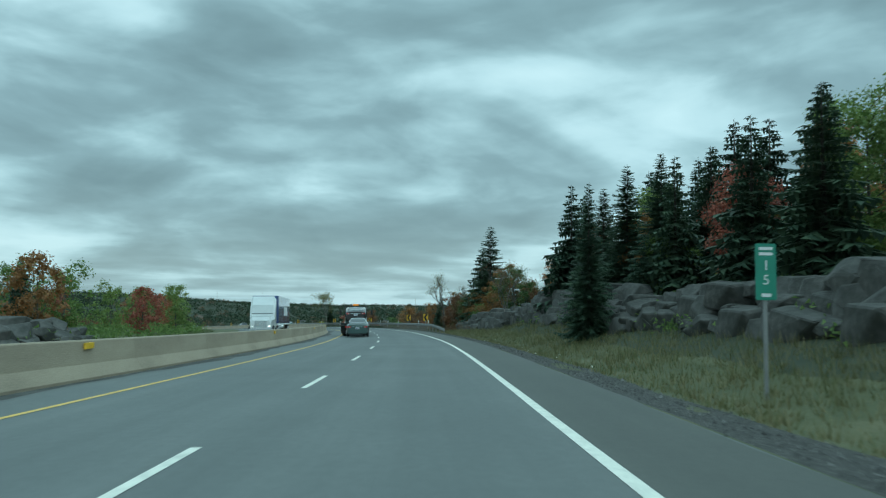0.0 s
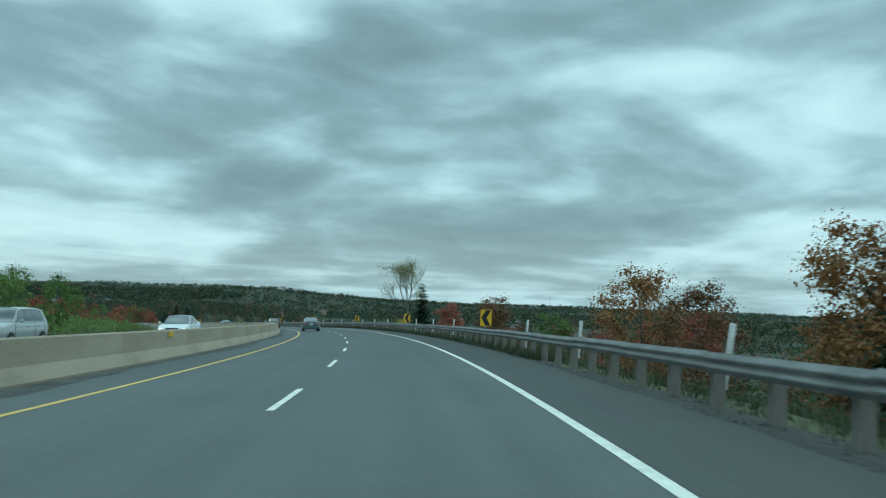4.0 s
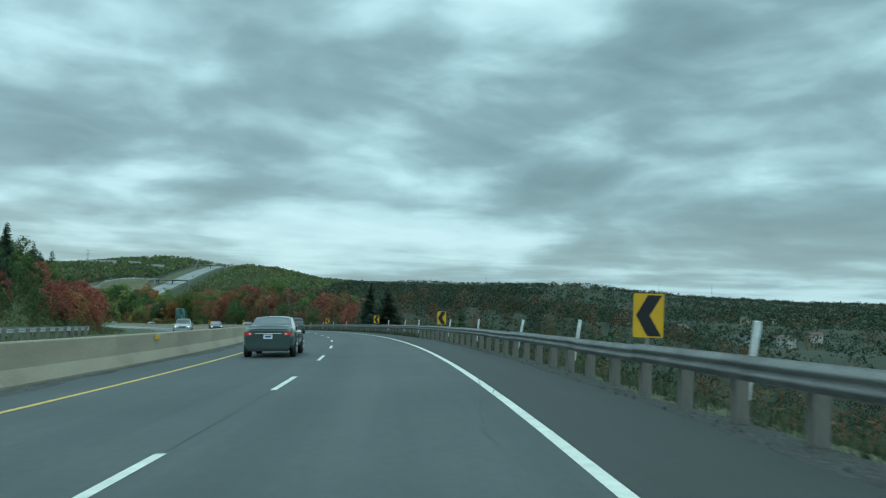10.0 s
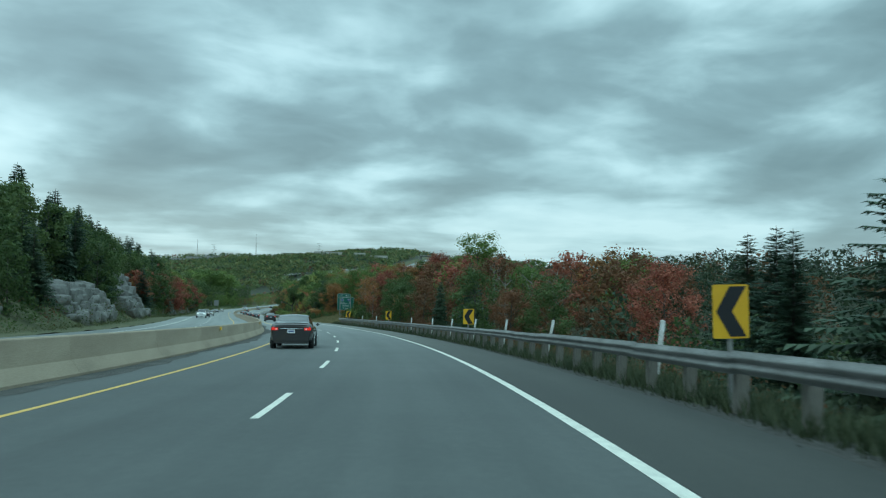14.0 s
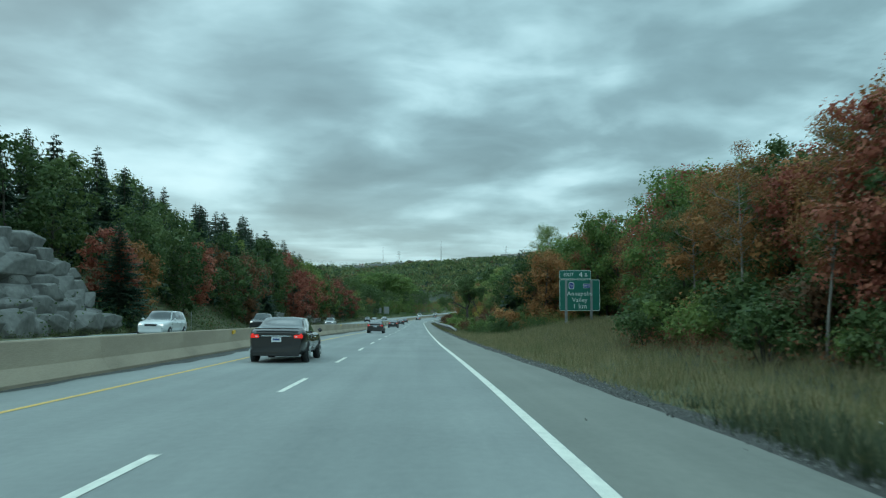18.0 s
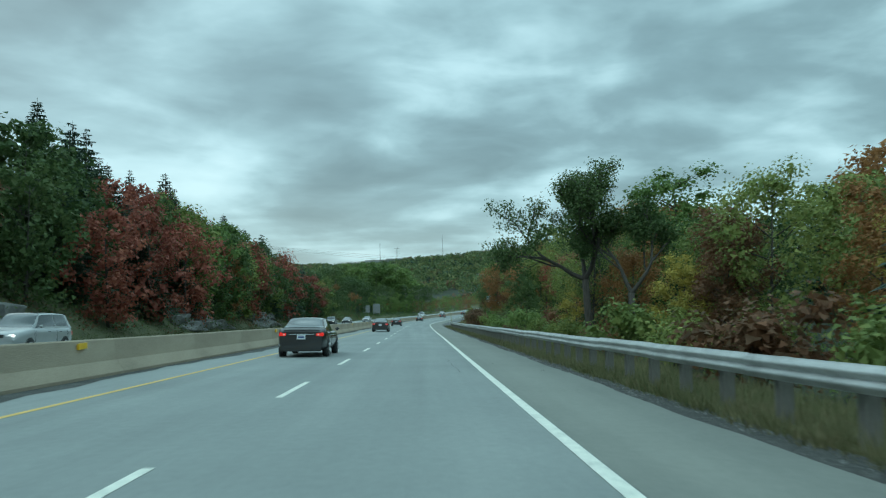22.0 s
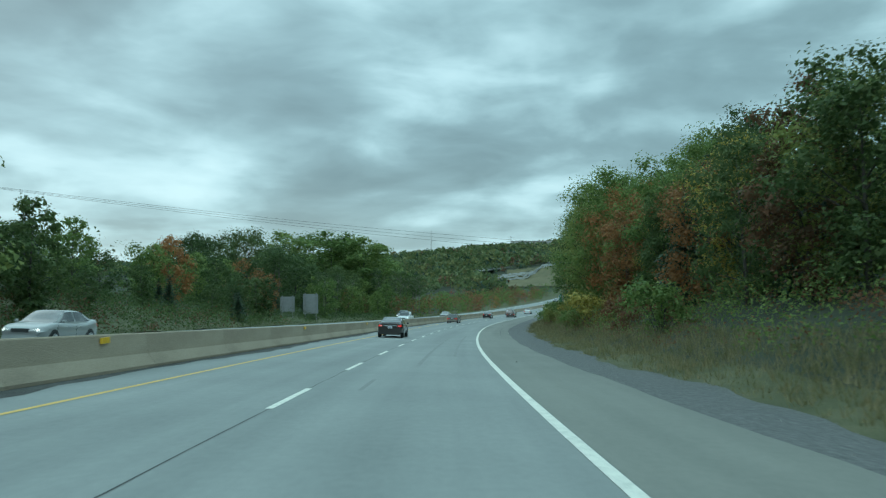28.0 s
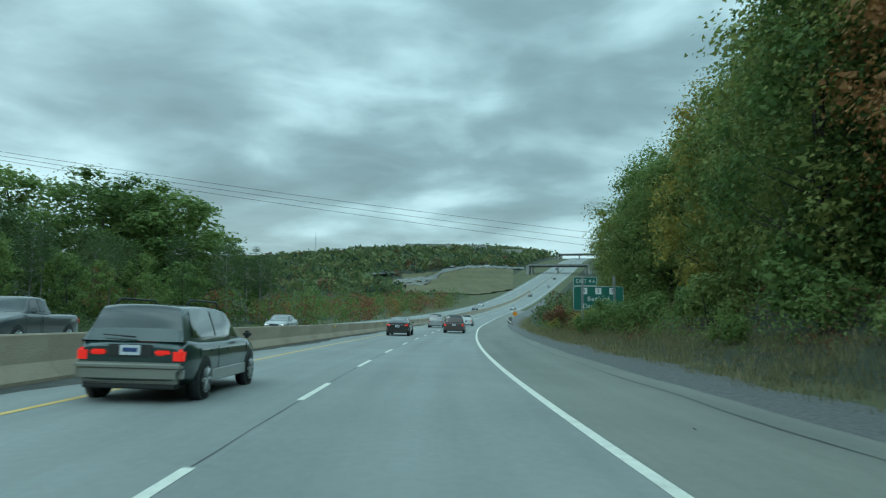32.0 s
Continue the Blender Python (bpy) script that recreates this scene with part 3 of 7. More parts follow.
ribbon("edge_line", FIRST, LAST, 3, [(-17.9, 0.005), (-17.75, 0.005)], WHITE_LINE, road_opposite, "white edge line")
ribbon("centre_line", FIRST, LAST, 3, [(-10.4, 0.005), (-10.28, 0.005)], YELLOW_LINE, road_opposite, "yellow median edge line")


# where along their rhythm of 8.51 stations the dashes stand
PHASE = ((-40, 7, 35, 45, 55, 83, 152, 181, 200, 227, 246, 273, 292, 318, 345, 362, 434, 460, 512, 555, 605, 679, 727, 743, 790, 1500),
         (-4.6, -1.4, .7, 2.3, 3.9, 6.1, 7.4, 10.5, 12.8, 14.1, 15.9, 17.5, 19.3, 20.2, 21.2, 21.9, 25.3, 26.4, 26.7, 27.0, 26.5, 24.0, 20.4, 19.5, 16.5, 16.5))


def lane_dashes():
    for side, owner, s1 in ((-2.32, road, 1500), (-14.1, road_opposite, 1300)):
        k = np.arange(-30, s1)
        turn = (k - np.interp(k, PHASE[0], PHASE[1])) / 8.51
        for q in range(int(turn[0]) + 1, int(turn[-1])):
            s = float(np.interp(q, turn, k))
            ribbon("lane_dash", s - 3.0, s, 1.5, [(side - 0.06, 0.005), (side + 0.06, 0.005)], WHITE_LINE, owner)
    for s0, s1 in ((192, 306), (652, 1000)):
        ribbon("lane_joint", s0, s1, 1.5, lambda s: [(-2.331 + 0.012 * math.sin(s * 1.9), 0.003), (-2.309 + 0.012 * math.sin(s * 1.9 + .4), 0.003)], JOINT, road, "dark sealed joint between the lanes")


JOINT = mottled("worn_joint", [(0.028, 0.031, 0.03), (0.05, 0.055, 0.054), (0.10, 0.108, 0.105)], 0.8, 0.7, 0.1)
TAR = mottled("tar", [(0.03, 0.032, 0.032), (0.08, 0.085, 0.083)], 1.2, 0.6, 0.1)
lane_dashes()


# ---------------------------------------------------------------- median barrier
def barrier():
    top = empty("median_barrier", Matrix.Translation(at(0, -7.85)), "long tan concrete median barrier with sloping faces", "barrier", kind="structure")
    length = 6.0
    half = [(-0.40, 0), (-0.40, 0.07), (-0.19, 0.36), (-0.11, 0.87), (-0.085, 0.90)]
    prof = half + [(-x, z) for x, z in half[::-1]]
    bm = bmesh.new()
    rings = []
    for y in (0.0, 0.012, length - 0.012, length):
        k = 0.985 if y in (0.0, length) else 1
        rings.append([bm.verts.new((x * k, y, z if z < 0.05 else z - (1 - k) * 0.5)) for x, z in prof])
    for a, b in zip(rings, rings[1:]):
        for i in range(len(prof) - 1):
            bm.faces.new((a[i], a[i + 1], b[i + 1], b[i]))
    bm.faces.new(rings[0])
    bm.faces.new(rings[-1][::-1])
    bm.normal_update()
    bmesh.ops.recalc_face_normals(bm, faces=bm.faces)
    first = None
    s = -60.0
    inv = top.matrix_world.inverted()
    while s < 1150:
        p, q = at(s, -7.85), at(s + length, -7.85)
        d = q - p
        m = Matrix.Translation(p) @ d.to_track_quat("Y", "Z").to_matrix().to_4x4() @ Matrix.Diagonal((1, d.length / length, 1, 1))
        if first is None:
            ob = first = part("barrier_segment", bm, CONCRETE, top)
        else:
            ob = new("barrier_segment", first.data)
            ob.parent = top
        ob.matrix_basis = inv @ m
        s += length
    # yellow reflectors on the face
    rb = bmesh.new()
    box(rb, -0.012, 0.03, -0.22, 0.22, 0.0, 0.14)
    refl = part("reflector", rb, REFLECTOR, top, "yellow reflector plate")
    for i, s in enumerate([220.5 + 20.5 * k for k in range(-13, 11)] + [456.3 + 20.5 * k for k in range(28)]):
        ob = refl
        if i:
            ob = new("reflector", refl.data)
            ob.parent = top
            tagged(ob, "yellow reflector plate")
        ob.matrix_basis = inv @ stand(s, -7.68, 0.70)


def road_marks():
    """Sealed seams, skid marks and dropped scraps on the paving."""
    ribbon("tar_seam", 722, 812, 2, lambda s: [(float(paved_to(s)) - 0.85 + 0.015 * math.sin(s), 0.009), (float(paved_to(s)) - 0.80 + 0.02 * math.sin(s * 1.7), 0.009)], TAR, road, "dark sealed seam in the shoulder")
    for s0, s1, side, w in ((686, 716, -.50, .13), (692, 720, .62, .11), (679, 681.5, -1.3, .1)):
        ribbon("skid_mark", s0, s1, 1.0, lambda s, side=side, w=w, s0=s0: [(side + 0.010 * (s - s0) - w / 2, 0.004), (side + 0.010 * (s - s0) + w / 2, 0.004)], SKID, road, "faint dark tyre mark")
    r = random.Random(77)
    # wandering cracks sealed or worn open in the lanes
    for s0, n, side in ((246, 9, 1.15), (251, 7, 1.5), (262, 6, .4), (330, 7, -1.2), (402, 9, .9), (470, 8, -.6), (540, 8, 1.2), (668, 5, -1.0)):
        q = [(s0, side)]
        for _ in range(n):
            q.append((q[-1][0] + r.uniform(.4, 1.1), q[-1][1] + r.uniform(-.22, .22)))
        v = []
        for s, d in q:
            w = r.uniform(.005, .012)
            v += [at(s, d - w, 0.006), at(s, d + w, 0.006)]
        sheet("crack", v, [(2 * i, 2 * i + 1, 2 * i + 3, 2 * i + 2) for i in range(n)], TAR, road, "thin dark crack")
    bm = bmesh.new()
    for k in range(210):
        s = r.uniform(0, 860)
        side = r.choice((r.uniform(-7.4, -6.9), r.uniform(3.3, 4.2), r.uniform(2.2, 4.2)))
        c = at(s, side, 0.015)
        q = r.uniform(0.012, 0.04)
        v = [bm.verts.new(c + Vector((r.uniform(-q, q), r.uniform(-q, q), z))) for z in (0, 0, 0, q)]
        for f in ((0, 1, 2), (0, 1, 3), (1, 2, 3), (2, 0, 3)):
            bm.faces.new([v[i] for i in f])
    tagged(part("dirt_clods", bm, GRIME), "dark clods and stones scattered along the road edges", "debris", kind="stuff")
    bm = bmesh.new()
    for k in range(70):
        s, side = r.choice((r.uniform(640, 860), r.uniform(300, 860), r.uniform(20, 90))), r.uniform(4.4, 7.5)
        c = at(s, side, float(verge(s, side)[0]) + 0.10)
        q = r.uniform(0.03, 0.09)
        v = [bm.verts.new(c + Vector((r.uniform(-q, q), r.uniform(-q, q), r.uniform(-.02, q)))) for _ in range(4)]
        for f in ((0, 1, 2), (1, 2, 3)):
            bm.faces.new([v[i] for i in f])
    tagged(part("litter", bm, WHITE_LINE), "pale scraps of litter in the verge grass", "litter", kind="stuff")


def loose_stones(s0, s1, d0, d1, count, size, mat, label, seed):
    """Crushed stone scattered along the edge of the paving, each a small broken block; d0, d1: beyond the gravel's edges."""
    r = np.random.default_rng(seed)
    ss = r.uniform(s0, s1, count)
    dd = paved_to(ss) + d0 + (stone_to(ss) - paved_to(ss) + d1 - d0) * r.beta(1.6, 2.2, count)
    x, y, z, a, g, b = line_at(ss)
    c = np.stack([x + dd * np.cos(a), y + dd * np.sin(a), z + np.clip(dd, -20, 6) * b + np.maximum(verge(ss, dd), -.6) + .035], -1)
    q = size * r.lognormal(0, .45, (count, 1, 1))
    k = np.array(((1, 0, -.4), (-.5, .87, -.4), (-.5, -.87, -.4), (0, 0, .75)))
    v = c[:, None] + (k[None] + r.normal(size=(count, 4, 3)) * .28) * q
    tri = v[:, np.array(((0, 1, 3), (1, 2, 3), (2, 0, 3)))]
    me = bpy.data.meshes.new("loose_stones")
    p = tri.reshape(-1, 3)
    me.from_pydata(p.tolist(), [], np.arange(len(p)).reshape(-1, 3).tolist())
    me.materials.append(mat)
    return tagged(new("loose_stones", me), label, "gravel", kind="stuff")


STONE = mottled("broken_stone", [(0.06, 0.062, 0.06), (0.14, 0.142, 0.136), (0.28, 0.28, 0.265)], 3, 0.95, 0.2, random_mix=0.75)
loose_stones(0, 82, 0, .3, 8000, .015, STONE, "loose grey stones along the shoulder by the rock cut", 1)
# stones in the dark gravel colour, to hold the shade under the rail
loose_stones(82, 440, -.05, .15, 8000, .012, GRAVEL, "loose grey stones below the guard rail of the curve", 2)
loose_stones(430, 640, -.05, .15, 11000, .012, STONE, "loose grey stones along the straight shoulder", 3)
loose_stones(638, 830, 0, .2, 34000, .015, STONE, "crushed blue-grey stones along the shoulder", 4)
SKID = mottled("tyre_rubber_mark", [(0.15, 0.164, 0.158), (0.24, 0.262, 0.253)], 2.0, 0.75, 0.1, 25)
road_marks()
REFLECTOR = mottled("yellow_reflector", [(0.75, 0.42, 0.02), (0.85, 0.5, 0.03)], 4, 0.35, 0)
barrier()


# ---------------------------------------------------------------- guard rails
def guard_rail(s0, s1, label, flare=True, side=4.35, steel=None):
    top = empty("guard_rail", Matrix.Translation(at(s0, side)), label, "guard rail", kind="structure")
    inv = top.matrix_world.inverted()
    length = 3.81
    lift = 0.05
    prof = [(0.0, 0.53), (-0.01, 0.56), (-0.075, 0.60), (-0.08, 0.64), (-0.005, 0.68), (-0.005, 0.70), (-0.08, 0.74), (-0.075, 0.78), (-0.01, 0.82), (0.0, 0.85)]

    def off(s):
        e = 0.0
        if flare:
            e += max(0, (s0 + 12 - s) / 12) ** 2 * 1.0 + max(0, (s - s1 + 8) / 8) ** 2 * 0.6
        return e

    def drop(s):
        return -0.55 * max(0, (s0 + 7 - s) / 7) ** 1.5 if flare else 0.0
    n = max(1, int(round((s1 - s0) / length)))
    for i in range(n):
        a, b = s0 + (s1 - s0) * i / n, s0 + (s1 - s0) * (i + 1) / n + 0.12
        bm = bmesh.new()
        rings = []
        for s in (a, (a + b) / 2, b):
            j = 0.004 * (i % 2)
            rings.append([bm.verts.new(inv @ at(s, side + x + off(s) - j, z + lift + drop(s) + 0.012 * math.sin(i * 2.1))) for x, z in prof])
        for p, q in zip(rings, rings[1:]):
            for k in range(len(prof) - 1):
                bm.faces.new((p[k], q[k], q[k + 1], p[k + 1])).smooth = True
        part("rail_beam", bm, steel or STEEL, top)
    bm = bmesh.new()
    box(bm, 0.0, 0.19, -0.09, 0.09, -0.6, 0.86)
    bmesh.ops.bevel(bm, geom=bm.edges[:], offset=0.012, segments=1, affect="EDGES")
    post = None
    s = s0 + 1.2
    k = 0
    while s < s1 - 0.3:
        m = inv @ stand(s, side + off(s) + 0.16, drop(s) - 0.02 * (k % 3), 0)
        if post is None:
            ob = post = part("post", bm, WEATHERED_WOOD, top, "weathered timber post")
        else:
            ob = new("post", post.data)
            ob.parent = top
            tagged(ob, "weathered timber post")
        ob.matrix_basis = m
        s += 1.66
        k += 1


guard_rail(72, 433, "dull weathered steel guard rail on timber posts along the curve", steel=OLD_STEEL)
guard_rail(520.4, 636, "galvanised steel guard rail with a turned-down end along the straight", side=4.85)


# ---------------------------------------------------------------- trees
def leaf_cloud(rng, centres, radii, count, size, flat=0.75, heart=0.22):
    """Leaves as small tilted blades scattered in uneven clumps."""
    w = np.array([r ** 2 for r in radii])
    w = np.maximum(1, (w / w.sum() * count)).astype(int)
    n = int(w.sum())
    c, r = np.repeat(np.array(centres, float), w, 0), np.repeat(np.array(radii, float), w)[:, None]

    def unit(k):
        d = rng.normal(size=(k, 3))
        return d / (np.linalg.norm(d, axis=1)[:, None] + 1e-9)
    core = rng.random((n, 1)) < heart
    out = unit(n)
    p = c + out * r * np.where(core, rng.uniform(0.1, 0.7, (n, 1)), rng.uniform(0.45, 1.15, (n, 1))) * np.array((1, 1, flat))
    face = out + np.array((0, 0, 0.55)) + unit(n) * 0.75
    a = np.cross(face, unit(n))
    a /= np.linalg.norm(a, axis=1)[:, None] + 1e-9
    b = np.cross(face, a)
    b /= np.linalg.norm(b, axis=1)[:, None] + 1e-9
    q = size * rng.uniform(0.6, 1.35, (n, 1)) * np.where(core, 1.7, 1.0)
    a, b, m = a * q, b * q, np.cross(a, b) * q * 0.25
    verts = np.stack([p - a, p + a * 0.5 + b * 0.75 + m, p + a * 0.7 - b * 0.6 - m], 1).reshape(-1, 3)
    return verts, np.arange(len(verts)).reshape(-1, 3).tolist()


def broadleaf(seed, height, spread, bark, leaf, count, size, first=0.28, clumps=26, name="maple_tree", bare=0.0, thick=1.0):
    """A tree with a forked, tapered trunk, limbs and a ragged crown; returns the first of its kind."""
    rng = np.random.default_rng(seed)
    bm = bmesh.new()
    lean = rng.normal(size=2) * 0.03 * height
    trunk = [(0, 0, -0.4), (lean[0] * .2, lean[1] * .2, height * 0.2), (lean[0] * .6, lean[1] * .6, height * 0.5), (lean[0], lean[1], height * 0.86)]
    r0 = (height * 0.016 + 0.03) * thick
    tube(bm, trunk, [r0 * 1.25, r0, r0 * 0.6, r0 * 0.12], 7)
    centres, radii = [], []
    for k in range(clumps):
        z = height * (first + (0.97 - first) * (k + 0.5) / clumps)
        env = math.sin(math.pi * min(1, max(0.06, (z / height - first + 0.1) / (1.05 - first + 0.1)))) ** 0.7
        a = k * 2.4 + rng.uniform(-.6, .6)
        d = spread * env * rng.uniform(0.25, 1.0)
        c = (lean[0] * z / height + d * math.cos(a), lean[1] * z / height + d * math.sin(a), z + rng.uniform(-.04, .04) * height)
        centres.append(c)
        radii.append(spread * rng.uniform(0.22, 0.42))
        if k % 2 == 0 or bare:
            zb = max(height * 0.15, c[2] - d * rng.uniform(0.5, 0.9))
            b0 = (lean[0] * zb / height, lean[1] * zb / height, zb)
            mid = tuple((p * 0.5 + q * 0.5) + rng.uniform(-.03, .03) * height for p, q in zip(b0, c))
            tube(bm, [b0, mid, c], [r0 * 0.42, r0 * 0.25, r0 * 0.06], 5, False)
            if bare:
                for _ in range(4):
                    e = tuple(q + rng.normal() * spread * 0.19 for q in c)
                    tube(bm, [mid, e], [r0 * 0.14, r0 * 0.03], 4, False)
    top = empty(name, Matrix.Identity(4))
    part("trunk", bm, bark, top)
    if count:
        v, f = leaf_cloud(rng, centres, radii, count, size, heart=0.0 if bare else 0.22)
        sheet("crown", v, f, leaf, top)
    return top


def spruce(seed, height, spread, leaf, bark, gaps=0.0, name="spruce_tree", layers=26, fine=1):
    """A spruce: straight trunk and tiers of drooping, fringed boughs."""
    rng = np.random.default_rng(seed)
    bm = bmesh.new()
    tube(bm, [(0, 0, -0.4), (0, 0, height * 0.5), (0.05, 0, height)], [height * 0.016 + 0.03, height * 0.009 + 0.02, 0.012], 6)
    verts, faces = [], []
    for k in range(layers):
        f = (k + rng.uniform(-.3, .3)) / layers
        z = height * (0.04 + 0.95 * f)
        reach = spread * (1 - f) ** 0.9 * rng.uniform(0.8, 1.1) + 0.22
        nb = int((6 + int(6 * (1 - f))) * (2.3 if fine > 1 else 1))
        ph = rng.uniform(0, 6.28)
        for j in range(nb):
            if rng.uniform() < gaps:
                continue
            a = ph + 2 * math.pi * j / nb + rng.uniform(-.25, .25)
            r = reach * (rng.uniform(0.5, 1.22) if fine > 1 else rng.uniform(0.7, 1.15))
            ca, sa = math.cos(a), math.sin(a)
            zj = min(z + rng.uniform(-1, 1) * height / layers * (2.2 if fine > 1 else 0.9), height * 0.985)
            droop = rng.uniform(0.05, 0.15) + 0.34 * (1 - f) if fine == 1 else rng.uniform(-.16, 0.16) + 0.26 * (1 - f)
            steps = (4 if r > 0.7 else 2) * fine
            spine = [(ca * r * q, sa * r * q, zj - droop * r * q ** 1.2 + 0.10 * r * q * q) for q in np.linspace(0.12, 1.0, steps + 1)]
            for q in range(steps):
                p, o = spine[q], spine[q + 1]
                w = (0.34 * r * (1 - 0.6 * q / steps) + 0.10) * rng.uniform(0.75, 1.25) * (0.55 if fine > 1 else 1)
                for side in (-1, 1):
                    i = len(verts)
                    verts += [p, o, (o[0] - sa * w * side + ca * w * .35, o[1] + ca * w * side + sa * w * .35, o[2] - w * rng.uniform(.15, .55))]
                    faces.append((i, i + 1, i + 2))
                i = len(verts)
                verts += [p, o, ((p[0] + o[0]) / 2 + rng.normal() * .04, (p[1] + o[1]) / 2 + rng.normal() * .04, min(p[2], o[2]) - w * (rng.uniform(.6, 1.25) if fine == 1 else rng.uniform(.2, .8)))]
                faces.append((i, i + 1, i + 2))
    top = empty(name, Matrix.Identity(4))
    part("trunk", bm, bark, top)
    sheet("crown", verts, faces, leaf, top)
    return top


def bush(seed, height, spread, leaf, count, size, name="shrub"):
    rng = np.random.default_rng(seed)
    bm = bmesh.new()
    centres, radii = [], []
    for k in range(9):
        a = k * 2.4
        d = spread * rng.uniform(0.1, 0.8)
        c = (d * math.cos(a), d * math.sin(a), height * rng.uniform(0.3, 0.85))
        centres.append(c)
        radii.append(spread * rng.uniform(0.3, 0.5))
        tube(bm, [(c[0] * .1, c[1] * .1, -0.2), (c[0] * .6, c[1] * .6, c[2] * .6), c], [0.03, 0.02, 0.006], 4, False)
    top = empty(name, Matrix.Identity(4))
    part("stem", bm, BARK, top)
    v, f = leaf_cloud(rng, centres, radii, count, size, 0.9)
    v[:, 2] = np.maximum(v[:, 2], 0.0)
    sheet("crown", v, f, leaf, top)
    return top


MODELS = {}


def model(key, i, make):
    """The i-th tree of its kind, built when first asked for; says whether it is new."""
    if (key, i) not in MODELS:
        MODELS[key, i] = make(i)
        return MODELS[key, i], True
    return MODELS[key, i], False


LEAF = {"dark": DARK_GREEN, "green": GREEN, "light": LIGHT_GREEN, "red": RED, "orange": ORANGE, "russet": RUSSET, "yellow": YELLOW}
WORDS = {"dark": "dark green", "green": "green", "light": "light green", "red": "red autumn", "orange": "orange autumn", "russet": "russet autumn", "yellow": "yellow autumn"}
NAMES = {"dark": "alder_tree", "green": "oak_tree", "light": "ash_tree", "red": "red_maple", "orange": "maple_tree", "russet": "beech_tree", "yellow": "poplar_tree"}
tree_rng = random.Random(5)


def plant(kind, s, side, height, up=None, colour="green", label="", pick=None, wide=None, near=True):
    """Stands one tree or shrub on the verge."""
    if -30.5 < side < -22 and any(a - 3 < s < b + 3 for a, b in ((421, 443), (467, 488))):
        return None
    i = tree_rng.randrange(3) if pick is None else pick
    r = tree_rng.uniform(0.88, 1.12)
    turn = tree_rng.uniform(0, 6.28)
    if kind == "spruce":
        m, fresh = model("spruce", i, lambda i: spruce(11 + i, 10.0, (2.5, 2.8, 2.25)[i], SPRUCE, BARK, 0.03, layers=(36, 32, 38)[i]))
        base, words, cat = 10.0, "dark green spruce tree with drooping boughs", "spruce"
    elif kind == "fine_spruce":
        m, fresh = model("fine_spruce", 0, lambda i: spruce(15, 10.0, 2.8, SPRUCE, BARK, 0.04, layers=52, fine=3))
        base, words, cat = 10.0, "tall dense dark green spruce beside the road", "spruce"
    elif kind == "dense_spruce":
        m, fresh = model("dense_spruce", i % 2, lambda i: spruce(17 + i, 10.0, (2.9, 2.5)[i], SPRUCE, BARK, 0.04, layers=34, fine=2))
        base, words, cat = 10.0, "dense dark green spruce on the wooded bank", "spruce"
    elif kind == "thin_spruce":
        m, fresh = model("thin_spruce", i, lambda i: spruce(31 + i, 10.0, (1.9, 1.7, 2.1)[i], SPRUCE, BARK, 0.30, "thin_spruce", 26))
        base, words, cat = 10.0, "thin ragged spruce tree with gaps between boughs", "spruce"
    elif kind == "shrub":
        m, fresh = model("shrub_" + colour, i, lambda i: bush(51 + i, 2.2, 1.5, LEAF[colour], 1500, 0.085))
        base, words, cat = 2.2, WORDS[colour] + " shrub on the rough verge", "shrub"
    elif kind == "bare":
        m, fresh = model("bare_" + colour, i, lambda i: broadleaf(71 + i, 8.0, 2.6, PALE_BARK, LEAF[colour], 200, 0.04, 0.3, 18, "bare_tree", 1.0, 0.42))
        base, words, cat = 8.0, "nearly bare grey-branched tree with few leaves", "tree"
    elif kind == "birch":
        m, fresh = model("birch_" + colour, i, lambda i: broadleaf(91 + i, 10.0, 1.9, PALE_BARK, LEAF[colour], 7500, 0.05, 0.46, 22, "birch_tree", 0.5, 0.4))
        base, words, cat = 10.0, "slim pale-barked tree with " + WORDS[colour] + " leaves", "tree"
    elif kind == "open":
        m, fresh = model("open_" + colour, i, lambda i: broadleaf(191 + i, 10.0, 4.0, BARK, LEAF[colour], 10500, 0.062, 0.38, 30, "ash_tree", 0.5, 0.5))
        base, words, cat = 10.0, "open broadleaf tree with " + WORDS[colour] + " leaves", "tree"
    elif near and height > 11.3 and wide is None:
        m, fresh = model("tall_" + colour, i % 2, lambda i: broadleaf(131 + i, 14.0, 4.3, BARK, LEAF[colour], 13000, 0.105, 0.06, 66, NAMES[colour], 0.0, 0.5))
        base, words, cat = 14.0, "tall full broadleaf tree with " + WORDS[colour] + " leaves", "tree"
    elif near:
        m, fresh = model("maple_" + colour, i, lambda i: broadleaf(111 + i, 10.0, (3.3, 3.0, 3.7)[i], BARK, LEAF[colour], 7800, 0.102, 0.10, 46, NAMES[colour], 0.0, 0.6))
        base, words, cat = 10.0, "full broadleaf tree with " + WORDS[colour] + " leaves", "tree"
    else:
        m, fresh = model("back_" + colour, i, lambda i: broadleaf(151 + i, 10.0, (3.5, 3.2, 3.9)[i], BARK, LEAF[colour], 2900, 0.175, 0.06, 38, NAMES[colour], 0.0, 0.6))
        base, words, cat = 10.0, "hillside broadleaf tree with " + WORDS[colour] + " leaves", "tree"
    if side < -22:
        height *= float(np.interp(s, BANK[0], BANK[1]))
    side, height = side * K, height * K
    if up is None:
        up = float(verge(s, side)[0])
    k = height / base
    w = k * r if wide is None else k * wide
    place = Matrix.Translation(at(s, side, up - 0.1)) @ Matrix.Rotation(turn, 4, "Z") @ Matrix.Diagonal((w, w, k, 1))
    ob = m if fresh else copy_thing(m, Matrix.Identity(4))
    ob.matrix_world = place
    return tagged(ob, label or words, cat, "roadside trees")


